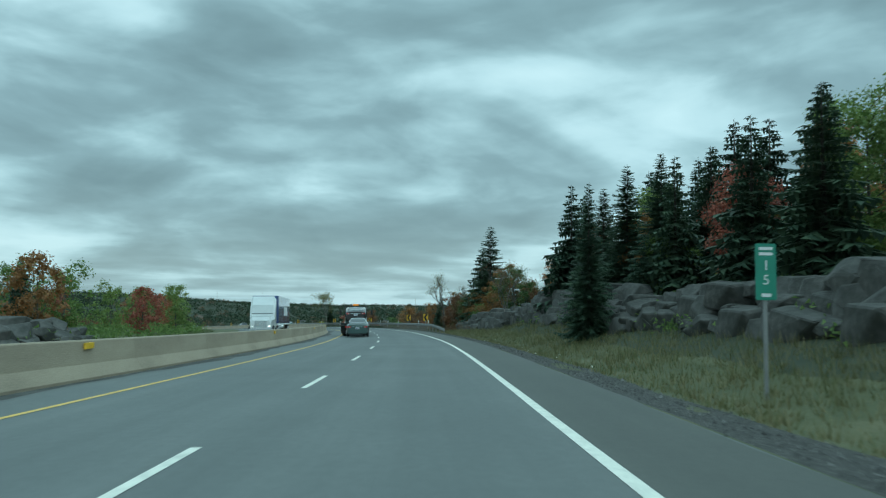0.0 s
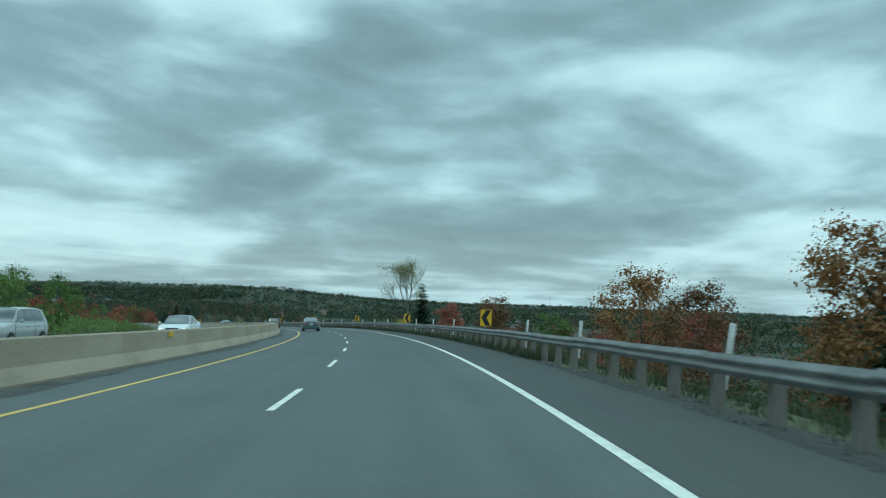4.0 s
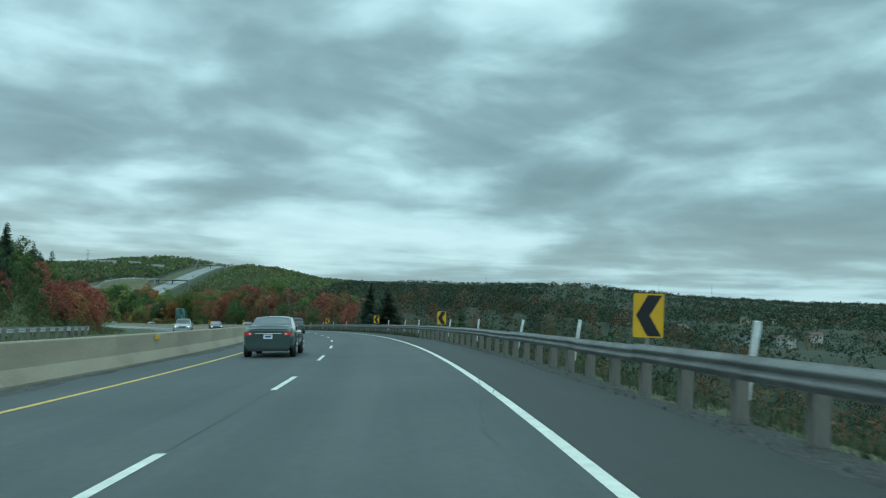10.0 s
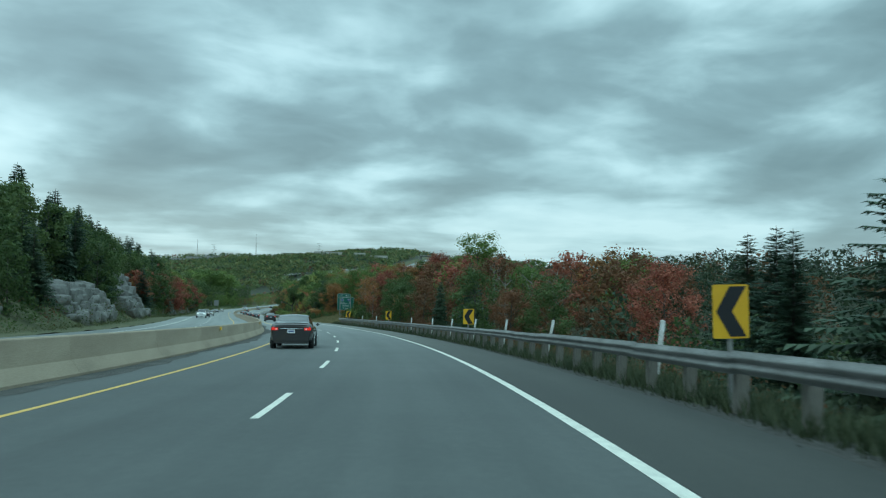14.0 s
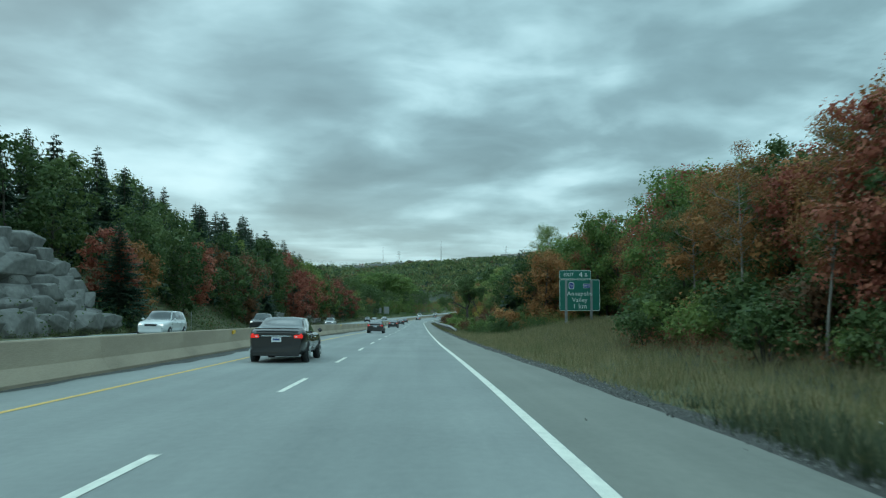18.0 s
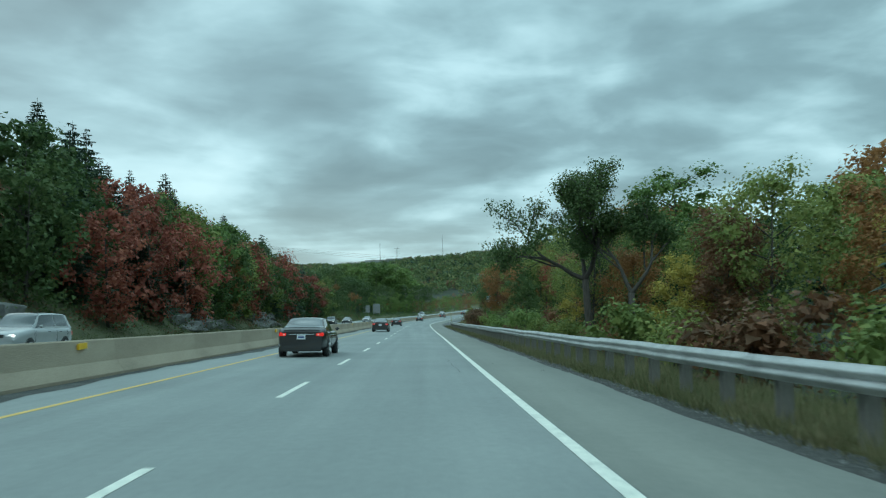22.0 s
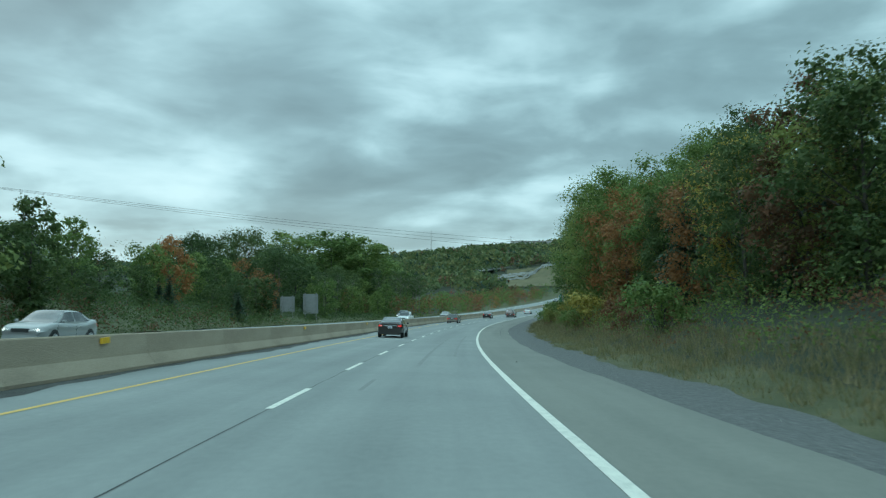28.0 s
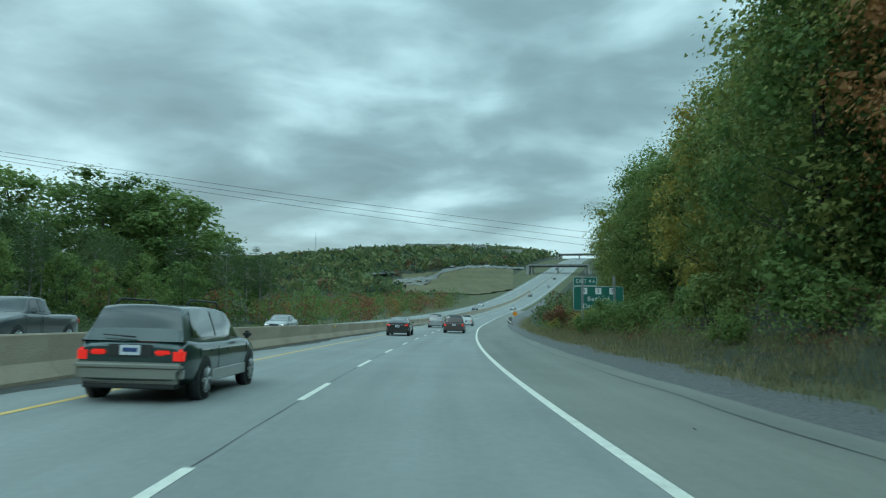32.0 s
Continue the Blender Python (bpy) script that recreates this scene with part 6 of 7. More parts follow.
def sign_backs():
    for s, side, w, h, z in ((793, -32.0, 2.6, 3.4, 2.7), (789, -34.6, 2.4, 2.6, 2.2)):
        b = float(verge(s, side * K)[0])
        t = empty("sign_back", stand(s, side * K, b, 12) @ Matrix.Scale(K, 4), "grey back of a road sign for the far lanes", "road sign", "sign backs")
        bd = plate("board", w, h, PLAIN_METAL, t, 0, 0, z, 0.08, 0.03)
        for k in range(8):
            bm = bmesh.new()
            box(bm, -w / 2 + 0.04, w / 2 - 0.04, -0.03, 0.0, -0.02, 0.02)
            ob = part("stiffener", bm, POST_METAL, bd)
            ob.matrix_basis = Matrix.Translation((0, 0, -h / 2 + (k + 0.5) * h / 8))
        for x in (-w * 0.36, w * 0.36):
            sign_post(t, x, -0.1, -0.5, z + h / 2 + 0.15, 0.15)


sign_backs()
for s, side, h in ((652, -22.3, 2.9), (505, -22.6, 2.4), (88, 9.3, 1.8)):
    t = empty("marker_pole", stand(s, side * K, float(verge(s, side * K)[0])), "thin pale pole standing on the verge", "pole")
    sign_post(t, 0, 0, -0.3, h, 0.07)
t = empty("work_sign", stand(880, 7.0, float(verge(880, 7.0)[0])), "orange diamond work sign on a post", "road sign")
ob = plate("board", 0.75, 0.75, SIGN_ORANGE, t, 0, 0, 2.2, 0.05, 0.015)
ob.matrix_basis = Matrix.Translation((0, 0, 2.2)) @ Matrix.Rotation(radians(45), 4, "Y")
sign_post(t, 0, 0.05, -0.4, 2.6, 0.08)
guard_rail(878, 905, "short guard rail with a bright end at the ramp", True, 5.4)


# ---------------------------------------------------------------- vehicles
def paint(name, c, rough=0.28):
    m, t, b = material(name, rough)
    co = t.nodes.new("ShaderNodeTexCoord")
    n = node(t, "ShaderNodeTexNoise", Scale=1.3, Detail=4.0)
    link(t, co.outputs["Object"], n.inputs["Vector"])
    link(t, ramp(t, n.outputs["Fac"], [(0.3, tuple(q * 0.86 for q in c)), (0.7, c)]), b.inputs["Base Color"])
    b.inputs["Coat Weight"].default_value, b.inputs["Coat Roughness"].default_value = 1.0, 0.05
    return m


def glow(name, c, strength):
    m, t, b = material(name, 0.3)
    b.inputs["Base Color"].default_value = (*c, 1)
    b.inputs["Emission Color"].default_value = (*c, 1)
    b.inputs["Emission Strength"].default_value = strength
    return m


GLASS = paint("tinted_glass", (0.028, 0.038, 0.04), 0.03)
RUBBER = mottled("rubber", [(0.012, 0.013, 0.013), (0.03, 0.031, 0.031)], 6, 0.85, 0.2)
DARK = mottled("dark_plastic", [(0.012, 0.014, 0.014), (0.03, 0.032, 0.032)], 4, 0.6, 0.1)
ALLOY = mottled("wheel_alloy", [(0.36, 0.38, 0.38), (0.55, 0.57, 0.57)], 4, 0.35, 0.0, metal=0.7)
CHROME = mottled("chrome", [(0.6, 0.62, 0.62), (0.75, 0.77, 0.77)], 4, 0.15, 0.0, metal=0.9)
TAIL = glow("tail_light_red", (0.4, 0.02, 0.018), 0.15)
BRAKE = glow("brake_light_red", (0.7, 0.02, 0.012), 0.5)
HEADLAMP = glow("headlamp", (0.85, 0.9, 0.85), 1.2)
AMBER = glow("amber_beacon", (0.8, 0.28, 0.02), 0.25)
PLATE = mottled("number_plate", [(0.55, 0.6, 0.64), (0.68, 0.72, 0.76)], 8, 0.5, 0)
P_BLACK = paint("black_car_paint", (0.006, 0.007, 0.008), 0.4)
P_TEAL = paint("teal_car_paint", (0.05, 0.105, 0.10))
P_GREEN = paint("dark_green_car_paint", (0.02, 0.05, 0.048))
P_BEIGE = paint("beige_trim_paint", (0.22, 0.225, 0.19))
P_WHITE = paint("white_vehicle_paint", (0.66, 0.70, 0.70))
P_SILVER = paint("silver_car_paint", (0.34, 0.36, 0.36))
P_BROWN = paint("brown_van_paint", (0.075, 0.05, 0.045))
P_GREY = paint("grey_car_paint", (0.07, 0.08, 0.085))
P_BLUE = paint("blue_trailer_paint", (0.03, 0.075, 0.22))


def wheel(parent, x, y, r, w, face, rim=True):
    """A tyre with a rim and spokes; face is the side that it shows."""
    bm = bmesh.new()
    prof = [(-w / 2, r * 0.62), (-w / 2, r * 0.9), (-w * 0.36, r), (w * 0.36, r), (w / 2, r * 0.9), (w / 2, r * 0.62)]
    n = 22
    rings = [[bm.verts.new((px, pr * math.cos(2 * math.pi * k / n), pr * math.sin(2 * math.pi * k / n))) for px, pr in prof] for k in range(n)]
    for k in range(n):
        a, b = rings[k], rings[(k + 1) % n]
        for j in range(len(prof) - 1):
            bm.faces.new((a[j], b[j], b[j + 1], a[j + 1])).smooth = True
    for q in (0, -1):
        bm.faces.new([rings[k][q] for k in range(n)])
    bmesh.ops.recalc_face_normals(bm, faces=bm.faces)
    ob = part("wheel", bm, RUBBER, parent)
    ob.matrix_basis = Matrix.Translation((x, y, r))
    if rim:
        bm = bmesh.new()
        tube(bm, [(0, 0, 0), (face * 0.02, 0, 0)], [r * 0.2, r * 0.15], 10)
        for k in range(6):
            a = 2 * math.pi * k / 6
            tube(bm, [(0.0, 0, 0), (face * 0.012, r * 0.6 * math.cos(a), r * 0.6 * math.sin(a))], [r * 0.09, r * 0.11], 5)
        m = 20
        inner = [bm.verts.new((face * 0.01, r * 0.58 * math.cos(2 * math.pi * k / m), r * 0.58 * math.sin(2 * math.pi * k / m))) for k in range(m)]
        outer = [bm.verts.new((face * 0.014, r * 0.66 * math.cos(2 * math.pi * k / m), r * 0.66 * math.sin(2 * math.pi * k / m))) for k in range(m)]
        for k in range(m):
            bm.faces.new((inner[k], inner[(k + 1) % m], outer[(k + 1) % m], outer[k]))
        rm = part("rim", bm, ALLOY, ob, "spoked alloy rim")
        rm.matrix_basis = Matrix.Translation((face * (w / 2 + 0.004), 0, 0))
    return ob


def quad_part(name, pts, mat, parent, lift=0.0, label=""):
    """A thin curved pane through four corners."""
    bm = bmesh.new()
    p = [Vector(q) for q in pts]
    nrm = (p[1] - p[0]).cross(p[3] - p[0]).normalized()
    front = [bm.verts.new(q + nrm * lift) for q in p]
    back = [bm.verts.new(q - nrm * 0.01) for q in p]
    bm.faces.new(front)
    bm.faces.new(back[::-1])
    for i in range(4):
        bm.faces.new((front[i], back[i], back[(i + 1) % 4], front[(i + 1) % 4]))
    bmesh.ops.recalc_face_normals(bm, faces=bm.faces)
    return part(name, bm, mat, parent, label)


def bevelled_box(name, x0, x1, y0, y1, z0, z1, mat, parent, bevel=0.02, label="", seg=2):
    bm = bmesh.new()
    box(bm, x0, x1, y0, y1, z0, z1)
    bmesh.ops.recalc_face_normals(bm, faces=bm.faces)
    bmesh.ops.bevel(bm, geom=bm.edges[:], offset=bevel, segments=seg, affect="EDGES")
    return part(name, bm, mat, parent, label)


SHAPES = {
    # length, width, height, belt, rear deck, hood, rear glass foot, roof rear, roof front, windscreen foot
    "sedan": (4.55, 1.78, 1.49, 0.94, 1.07, 0.92, 0.085, 0.29, 0.55, 0.77),
    "wagon": (4.7, 1.74, 1.53, 0.93, 0.97, 0.90, 0.015, 0.085, 0.58, 0.77),
    "minivan": (4.9, 1.95, 1.76, 1.02, 1.02, 0.98, 0.02, 0.07, 0.62, 0.82),
    "suv": (4.6, 1.85, 1.70, 1.05, 1.05, 1.02, 0.02, 0.08, 0.56, 0.74),
    "pickup": (5.6, 1.98, 1.9, 1.25, 1.22, 1.2, 0.40, 0.43, 0.62, 0.73),
}


def ease(u):
    u = min(1.0, max(0.0, u))
    return u * u * (3 - 2 * u)


def car(kind, m, colour, label, trim=None, lit=TAIL, front_lit=False, group=""):
    L, W, H, zb, zt, zh, f0, f1, f2, f3 = SHAPES[kind]
    top = empty("car" if kind != "pickup" else "pickup_truck", m, label, "car" if kind != "pickup" else "pickup truck", group)
    w = W / 2
    rw = 0.32 if kind != "pickup" else 0.39

    # lower body: rounded sections from the tail to the nose
    def deck(f):
        if f <= f0 + 0.02:
            return zt - 0.14 * max(0, (0.05 - f) / 0.05) ** 1.5
        if f < f3:
            return zb + (zt - zb) * max(0, 1 - (f - f0 - .02) / 0.12)
        u = (f - f3) / (1 - f3)
        return zb + (zh - zb) * min(1, u * 3) - 0.26 * max(0, u - 0.2) ** 1.6 - 0.10 * max(0, (u - .9) / .1)
    st = [0, .006, .02, .05, .10, .16, .22, .3, .4, .5, .6, .7, f3, f3 + .04, .84, .89, .93, .96, .985, .995, 1]
    bm = bmesh.new()
    rings = []
    for f in st:
        end = max(0, (0.09 - f) / 0.09, (f - 0.88) / 0.12)
        k = 1 - (0.13 if f < .5 else 0.24) * end ** 2.2
        # arches swell a little over the wheels
        k += 0.012 * math.exp(-((f - .185) / .05) ** 2) + 0.012 * math.exp(-((f - .815) / .05) ** 2)
        zz = deck(f)
        bot = 0.24 + 0.10 * min(1, end * 2)
        zc = (zz + bot) / 2
        half = [(w * k * .60, bot), (w * k * .88, bot + .02), (w * k * .965, bot + .10), (w * k * .995, bot + .26), (w * k, zc + .04), (w * k * .985, zz - .17), (w * k * .955, zz - .07), (w * k * .90, zz - .018), (w * k * .80, zz + .004), (w * k * .45, zz + .018)]
        rings.append([bm.verts.new((x, f * L, z)) for x, z in half] + [bm.verts.new((-x, f * L, z)) for x, z in half[::-1]])
    n = len(rings[0])
    for a, b in zip(rings, rings[1:]):
        for q in range(n):
            bm.faces.new((a[q], a[(q + 1) % n], b[(q + 1) % n], b[q])).smooth = True
    bm.faces.new(rings[0])
    bm.faces.new(rings[-1][::-1])
    bmesh.ops.recalc_face_normals(bm, faces=bm.faces)
    part("body", bm, colour, top)

    # cabin: a rounded shell, with the panes lying on it
    wb, wt, zr = w * .915, w * .70, H - .05
    fm = (f1 + f2) / 2 + 0.02
    zl = zt if kind == "sedan" else zb

    def shell(f, v, out=0.0):
        """v: 0 at the belt, 0.6 at the roof edge, 1 in the middle of the roof."""
        if f < f1:
            rise = ease((f - f0) / (f1 - f0)) ** .8 * .7 + .3 * (f - f0) / (f1 - f0)
            foot = zl + (zb - zl) * ease((f - f0) / (f1 - f0))
        elif f > f2:
            rise = ease((f3 - f) / (f3 - f2)) * .45 + .55 * (f3 - f) / (f3 - f2)
            foot = zb
        else:
            rise, foot = 1 + .05 * math.sin(math.pi * (f - f1) / (f2 - f1)), zb
        rise = max(0, rise)
        hi = foot + (zr - foot) * rise
        pinch = 1 - .07 * max(0, (f1 + .05 - f) / .2, (f - f2 + .05) / .2)
        side = wb + (wt - wb) * min(1, rise)
        edge = hi - .05 * min(1, rise * 3)
        if v <= .6:
            u = v / .6
            x, z = wb + (side - wb) * u ** 1.25, foot - .03 + (edge - foot + .03) * u
        else:
            u = (v - .6) / .4
            x, z = side * (1 - u ** 1.15), edge + (hi - edge) * (1 - (1 - u) ** 2.6)
        x *= pinch
        return Vector((x + out * (1 if v < .6 else .3), f * L, z + out * (0 if v < .5 else .8)))

    def patch(name, fa, fb, va, vb, mat, out, both=False, slant=(0, 0), label="", nf=8, nv=6):
        """A curved sheet on the shell, mirrored over the middle when both."""
        for sgn in ((1,) if both else (-1, 1)):
            bm = bmesh.new()
            grid = []
            for a in range(nf + 1):
                row = []
                vs = [va + (vb - va) * c / nv for c in range(nv + 1)]
                for v in vs:
                    q = (v - va) / (vb - va)
                    lo, hi = fa + slant[0] * q, fb + slant[1] * q
                    p = shell(lo + (hi - lo) * a / nf, v, out)
                    row.append(Vector((p.x * sgn, p.y, p.z)))
                if both:
                    row = row + [Vector((-p.x, p.y, p.z)) for p in row[::-1][1:]]
                grid.append([bm.verts.new(p) for p in row])
            for a, b in zip(grid, grid[1:]):
                for c in range(len(a) - 1):
                    bm.faces.new((a[c], a[c + 1], b[c + 1], b[c])).smooth = True
            bmesh.ops.recalc_face_normals(bm, faces=bm.faces)
            part(name, bm, mat, top, label)

    patch("cabin", f0, f3, 0, 1, colour, 0.0, True, nf=26, nv=12)
    patch("rear_window", f0 + .012, f1 + .004, .615, 1, GLASS, 0.012, True)
    patch("windscreen", f2 - .004, f3 - .012, .615, 1, GLASS, 0.012, True)
    rear, front = (f1 - f0) * .80 + .02, (f3 - f2) * .82
    patch("side_window", f0 + .07, fm - .010, .10, .56, GLASS, 0.010, False, (rear * .62, .006))
    patch("side_window", fm + .010, f3 - .035, .10, .56, GLASS, 0.010, False, (.002, -front * .85))
    for sgn in (-1, 1):
        bevelled_box("wing_mirror", min(sgn * w * .99, sgn * w * 1.17), max(sgn * w * .99, sgn * w * 1.17), f3 * L - .40, f3 * L - .26, zb + .0, zb + .14, DARK if trim else colour, top, 0.045, "", 3)
        for f in (fm - .10, fm + .12):
            bevelled_box("door_handle", sgn * w * .985 - .015, sgn * w * .985 + .02, f * L, f * L + .18, zb - .17, zb - .14, CHROME if kind == "sedan" else DARK, top, 0.010, "", 1)
        bm = bmesh.new()
        x = sgn * (w * 1.0)
        for f in (fm, f3 - .01, f0 + .12):
            box(bm, x - .006, x + .003, f * L - .005, f * L + .005, 0.40, zb - .10)
        box(bm, x - .006, x + .003, (f0 + .12) * L, (f3 - .01) * L, 0.395, .403)
        part("door_seam", bm, DARK, top)
        xa, xb = sgn * w * (.58 if kind == "sedan" else .70), sgn * w * .915
        bevelled_box("tail_light", min(xa, xb), max(xa, xb), -.014, .20, zt - (.32 if kind == "sedan" else .36), zt - .15, lit, top, 0.035, "", 3)
        if kind == "sedan":
            bevelled_box("lamp_lens", min(sgn * w * .66, sgn * w * .74), max(sgn * w * .66, sgn * w * .74), -.020, .1, zt - .265, zt - .215, SIGN_WHITE, top, 0.01, "", 1)
        bevelled_box("head_light", min(sgn * w * .48, sgn * w * .80), max(sgn * w * .48, sgn * w * .80), L * .955, L * 0.994, zh - .34, zh - .19, HEADLAMP if front_lit else CHROME, top, 0.04, "", 3)
        for f in (0.185, 0.815):
            bm = bmesh.new()
            tube(bm, [(sgn * (w - .12), f * L, rw + .01), (sgn * (w + .014), f * L, rw + .01)], [rw + .06, rw + .045], 26)
            part("wheel_arch", bm, DARK, top)
            wheel(top, sgn * (w - .085), f * L, rw, 0.22, sgn)
    bw = .92 if trim else .855
    bevelled_box("rear_bumper", -w * bw, w * bw, -.08 if trim else -.035, .16, .30, .60, trim or colour, top, 0.08 if trim else .03, "", 4)
    bevelled_box("rear_valance", -w * .80, w * .80, .0, .2, .22, .34, DARK, top, 0.02, "", 1)
    bevelled_box("front_bumper", -w * .80, w * .80, L - .16, L + .04, .27, .52, trim or colour, top, 0.07, "", 3)
    bevelled_box("grille", -w * .42, w * .42, L - .06, L + .012, zh - .36, zh - .20, DARK, top, 0.03)
    zp = 0.66 if kind == "sedan" else 0.72
    if kind == "sedan":
        bevelled_box("trim_strip", -w * .52, w * .52, -.028, .02, zp + .17, zp + .195, CHROME, top, 0.008, "", 1)
        bevelled_box("boot_lip", -w * .78, w * .78, .0, .10, zt - .005, zt + .022, colour, top, 0.01, "", 2)
    pl = bevelled_box("number_plate", -.155, .155, -.03, -.008, zp, zp + .15, PLATE, top, 0.006)
    bevelled_box("text_bar", -.11, .11, -.036, -.03, zp + .05, zp + .11, P_BLUE, pl, 0.002, "", 1)
    if trim:
        for sgn in (-1, 1):
            bevelled_box("side_cladding", sgn * w - .014, sgn * w + .014, L * .26, L * .74, .26, .46, trim, top, 0.012, "", 1)
    return top


# the recovery truck and the car that it tows, in the outer lane of the curve
car("sedan", stand(54.6, -4.03, 0.02, 0, False) @ Matrix.Rotation(radians(4), 4, "X"), P_TEAL, "teal four-door sedan towed behind the recovery truck", None, TAIL)


def recovery_truck(m):
    top = empty("recovery_truck", m, "white flatbed recovery truck with a black deck and amber beacon", "truck")
    for sgn in (-1, 1):
        bevelled_box("chassis_rail", sgn * .42 - .05, sgn * .42 + .05, 0.2, 8.6, .72, .96, DARK, top, 0.01)
    bevelled_box("deck", -1.2, 1.2, 0.0, 5.75, 1.0, 1.16, DARK, top, 0.02)
    for sgn in (-1, 1):
        ed = bevelled_box("deck_edge", sgn * 1.22 - .03, sgn * 1.22 + .03, 0.0, 5.85, .96, 1.18, DARK, top, 0.01)
        for k in range(4):
            y = 0.5 + 1.55 * k
            for j in range(4):
                bevelled_box("reflective_strip", sgn * 1.253 - .004, sgn * 1.253 + .004, y + .2 * j, y + .2 * j + .19, 1.03, 1.12, (TAIL_STRIP, SIGN_WHITE)[j % 2], ed, 0.002, "", 1)
        bevelled_box("mud_flap", sgn * .95 - .3, sgn * .95 + .3, 0.75, 0.79, .28, .95, RUBBER, top, 0.01)
        bevelled_box("tool_box", min(sgn * .55, sgn * 1.18), max(sgn * .55, sgn * 1.18), 0.9, 1.7, .58, .95, DARK, top, 0.03)
        bm = bmesh.new()
        tube(bm, [(sgn * .92, 4.6, .78), (sgn * .92, 5.9, .78)], [.30, .30], 16)
        part("fuel_tank", bm, CHROME, top, "chrome round fuel tank")
        wheel(top, sgn * .93, 2.35, .47, .5, sgn)
        wheel(top, sgn * .98, 7.9, .50, .28, sgn)
    bevelled_box("light_panel", -1.0, 1.0, 0.28, 0.34, .74, .92, DARK, top, 0.01)
    for x in (-.8, -.62, .45, .62, .8):
        bevelled_box("tail_light", x - .06, x + .06, 0.25, 0.29, .80, .87, BRAKE, top, 0.01)
    # cab
    bm = bmesh.new()
    rings = []
    for y, z1, k in ((5.98, 2.55, .93), (6.05, 2.62, .97), (6.9, 2.66, 1), (7.25, 2.60, .98), (7.62, 1.78, .98)):
        half = [(1.02 * k, 1.02), (1.08 * k, 1.12), (1.08 * k, 1.72), (.98 * k, z1 - .12), (.86 * k, z1)]
        rings.append([bm.verts.new((x, y, z)) for x, z in half] + [bm.verts.new((-x, y, z)) for x, z in half[::-1]])
    for a, b in zip(rings, rings[1:]):
        for i in range(len(a)):
            bm.faces.new((a[i], a[(i + 1) % len(a)], b[(i + 1) % len(a)], b[i]))
    bm.faces.new(rings[0])
    bm.faces.new(rings[-1][::-1])
    bmesh.ops.recalc_face_normals(bm, faces=bm.faces)
    cab = part("cab", bm, P_WHITE, top)
    bevelled_box("rear_window", -.62, .62, 5.95, 5.975, 1.9, 2.35, GLASS, cab, 0.01)
    bm = bmesh.new()
    rings = []
    for y, z1, k in ((7.55, 1.74, .92), (8.3, 1.66, .80), (8.75, 1.56, .70)):
        half = [(1.0 * k, .9), (1.02 * k, 1.3), (.86 * k, z1 - .05), (.6 * k, z1)]
        rings.append([bm.verts.new((x, y, z)) for x, z in half] + [bm.verts.new((-x, y, z)) for x, z in half[::-1]])
    for a, b in zip(rings, rings[1:]):
        for i in range(len(a)):
            bm.faces.new((a[i], a[(i + 1) % len(a)], b[(i + 1) % len(a)], b[i])).smooth = True
    bm.faces.new(rings[-1][::-1])
    bmesh.ops.recalc_face_normals(bm, faces=bm.faces)
    part("hood", bm, P_WHITE, top)
    for sgn in (-1, 1):
        pts = [(sgn * 1.035, 6.35, 1.74), (sgn * 1.035, 7.35, 1.74), (sgn * .965, 7.1, 2.42), (sgn * .965, 6.42, 2.42)]
        quad_part("side_window", pts if sgn > 0 else pts[::-1], GLASS, cab, 0.02)
        bevelled_box("door_lettering", sgn * 1.09 - .006, sgn * 1.09 + .006, 6.5, 7.15, 1.5, 1.62, SIGN_YELLOW, cab, 0.002, "yellow lettering shown as a plain bar", 1)
        bevelled_box("door_lettering", sgn * 1.09 - .006, sgn * 1.09 + .006, 6.45, 7.2, 1.34, 1.44, SIGN_YELLOW, cab, 0.002, "yellow lettering shown as a plain bar", 1)
        # front fender over the wheel
        bm = bmesh.new()
        arc = [(7.9 + .66 * math.cos(radians(a)), .55 + .66 * math.sin(radians(a))) for a in range(-5, 186, 19)]
        q = [[bm.verts.new((sgn * x, y, z)) for x in (.62, 1.16)] + [bm.verts.new((sgn * 1.16, 7.9 + (y - 7.9) * .88, .55 + (z - .55) * .88))] for y, z in arc]
        for a, b in zip(q, q[1:]):
            bm.faces.new((a[0], a[1], b[1], b[0]))
            bm.faces.new((a[1], a[2], b[2], b[1]))
        bmesh.ops.recalc_face_normals(bm, faces=bm.faces)
        part("fender", bm, P_WHITE, top)
        mm = bevelled_box("mirror", min(sgn * 1.42, sgn * 1.62), max(sgn * 1.42, sgn * 1.62), 7.05, 7.12, 1.9, 2.4, DARK, top, 0.03)
        for z in (1.95, 2.38):
            bm = bmesh.new()
            tube(bm, [(sgn * 1.0, 7.2, z), (sgn * 1.5, 7.1, z)], [.015, .015], 5)
            part("mirror_arm", bm, DARK, mm)
        bm = bmesh.new()
        tube(bm, [(sgn * 1.0, 5.86, 1.38), (sgn * 1.0, 5.86, 2.78)], [.045, .045], 6)
        part("rack_post", bm, DARK, top)
    bm = bmesh.new()
    tube(bm, [(-1.05, 5.86, 2.74), (1.05, 5.86, 2.74)], [.045, .045], 6)
    part("rack_bar", bm, DARK, top)
    bevelled_box("beacon", -.30, .30, 5.76, 6.0, 2.79, 2.96, AMBER, top, 0.05, "amber beacon bar")
    bevelled_box("front_bumper", -1.15, 1.15, 8.72, 8.9, .45, .8, CHROME, top, 0.03)
    bm = bmesh.new()
    tube(bm, [(0, -0.3, .42), (0, .8, .46)], [.09, .09], 8)
    part("wheel_lift", bm, DARK, top)
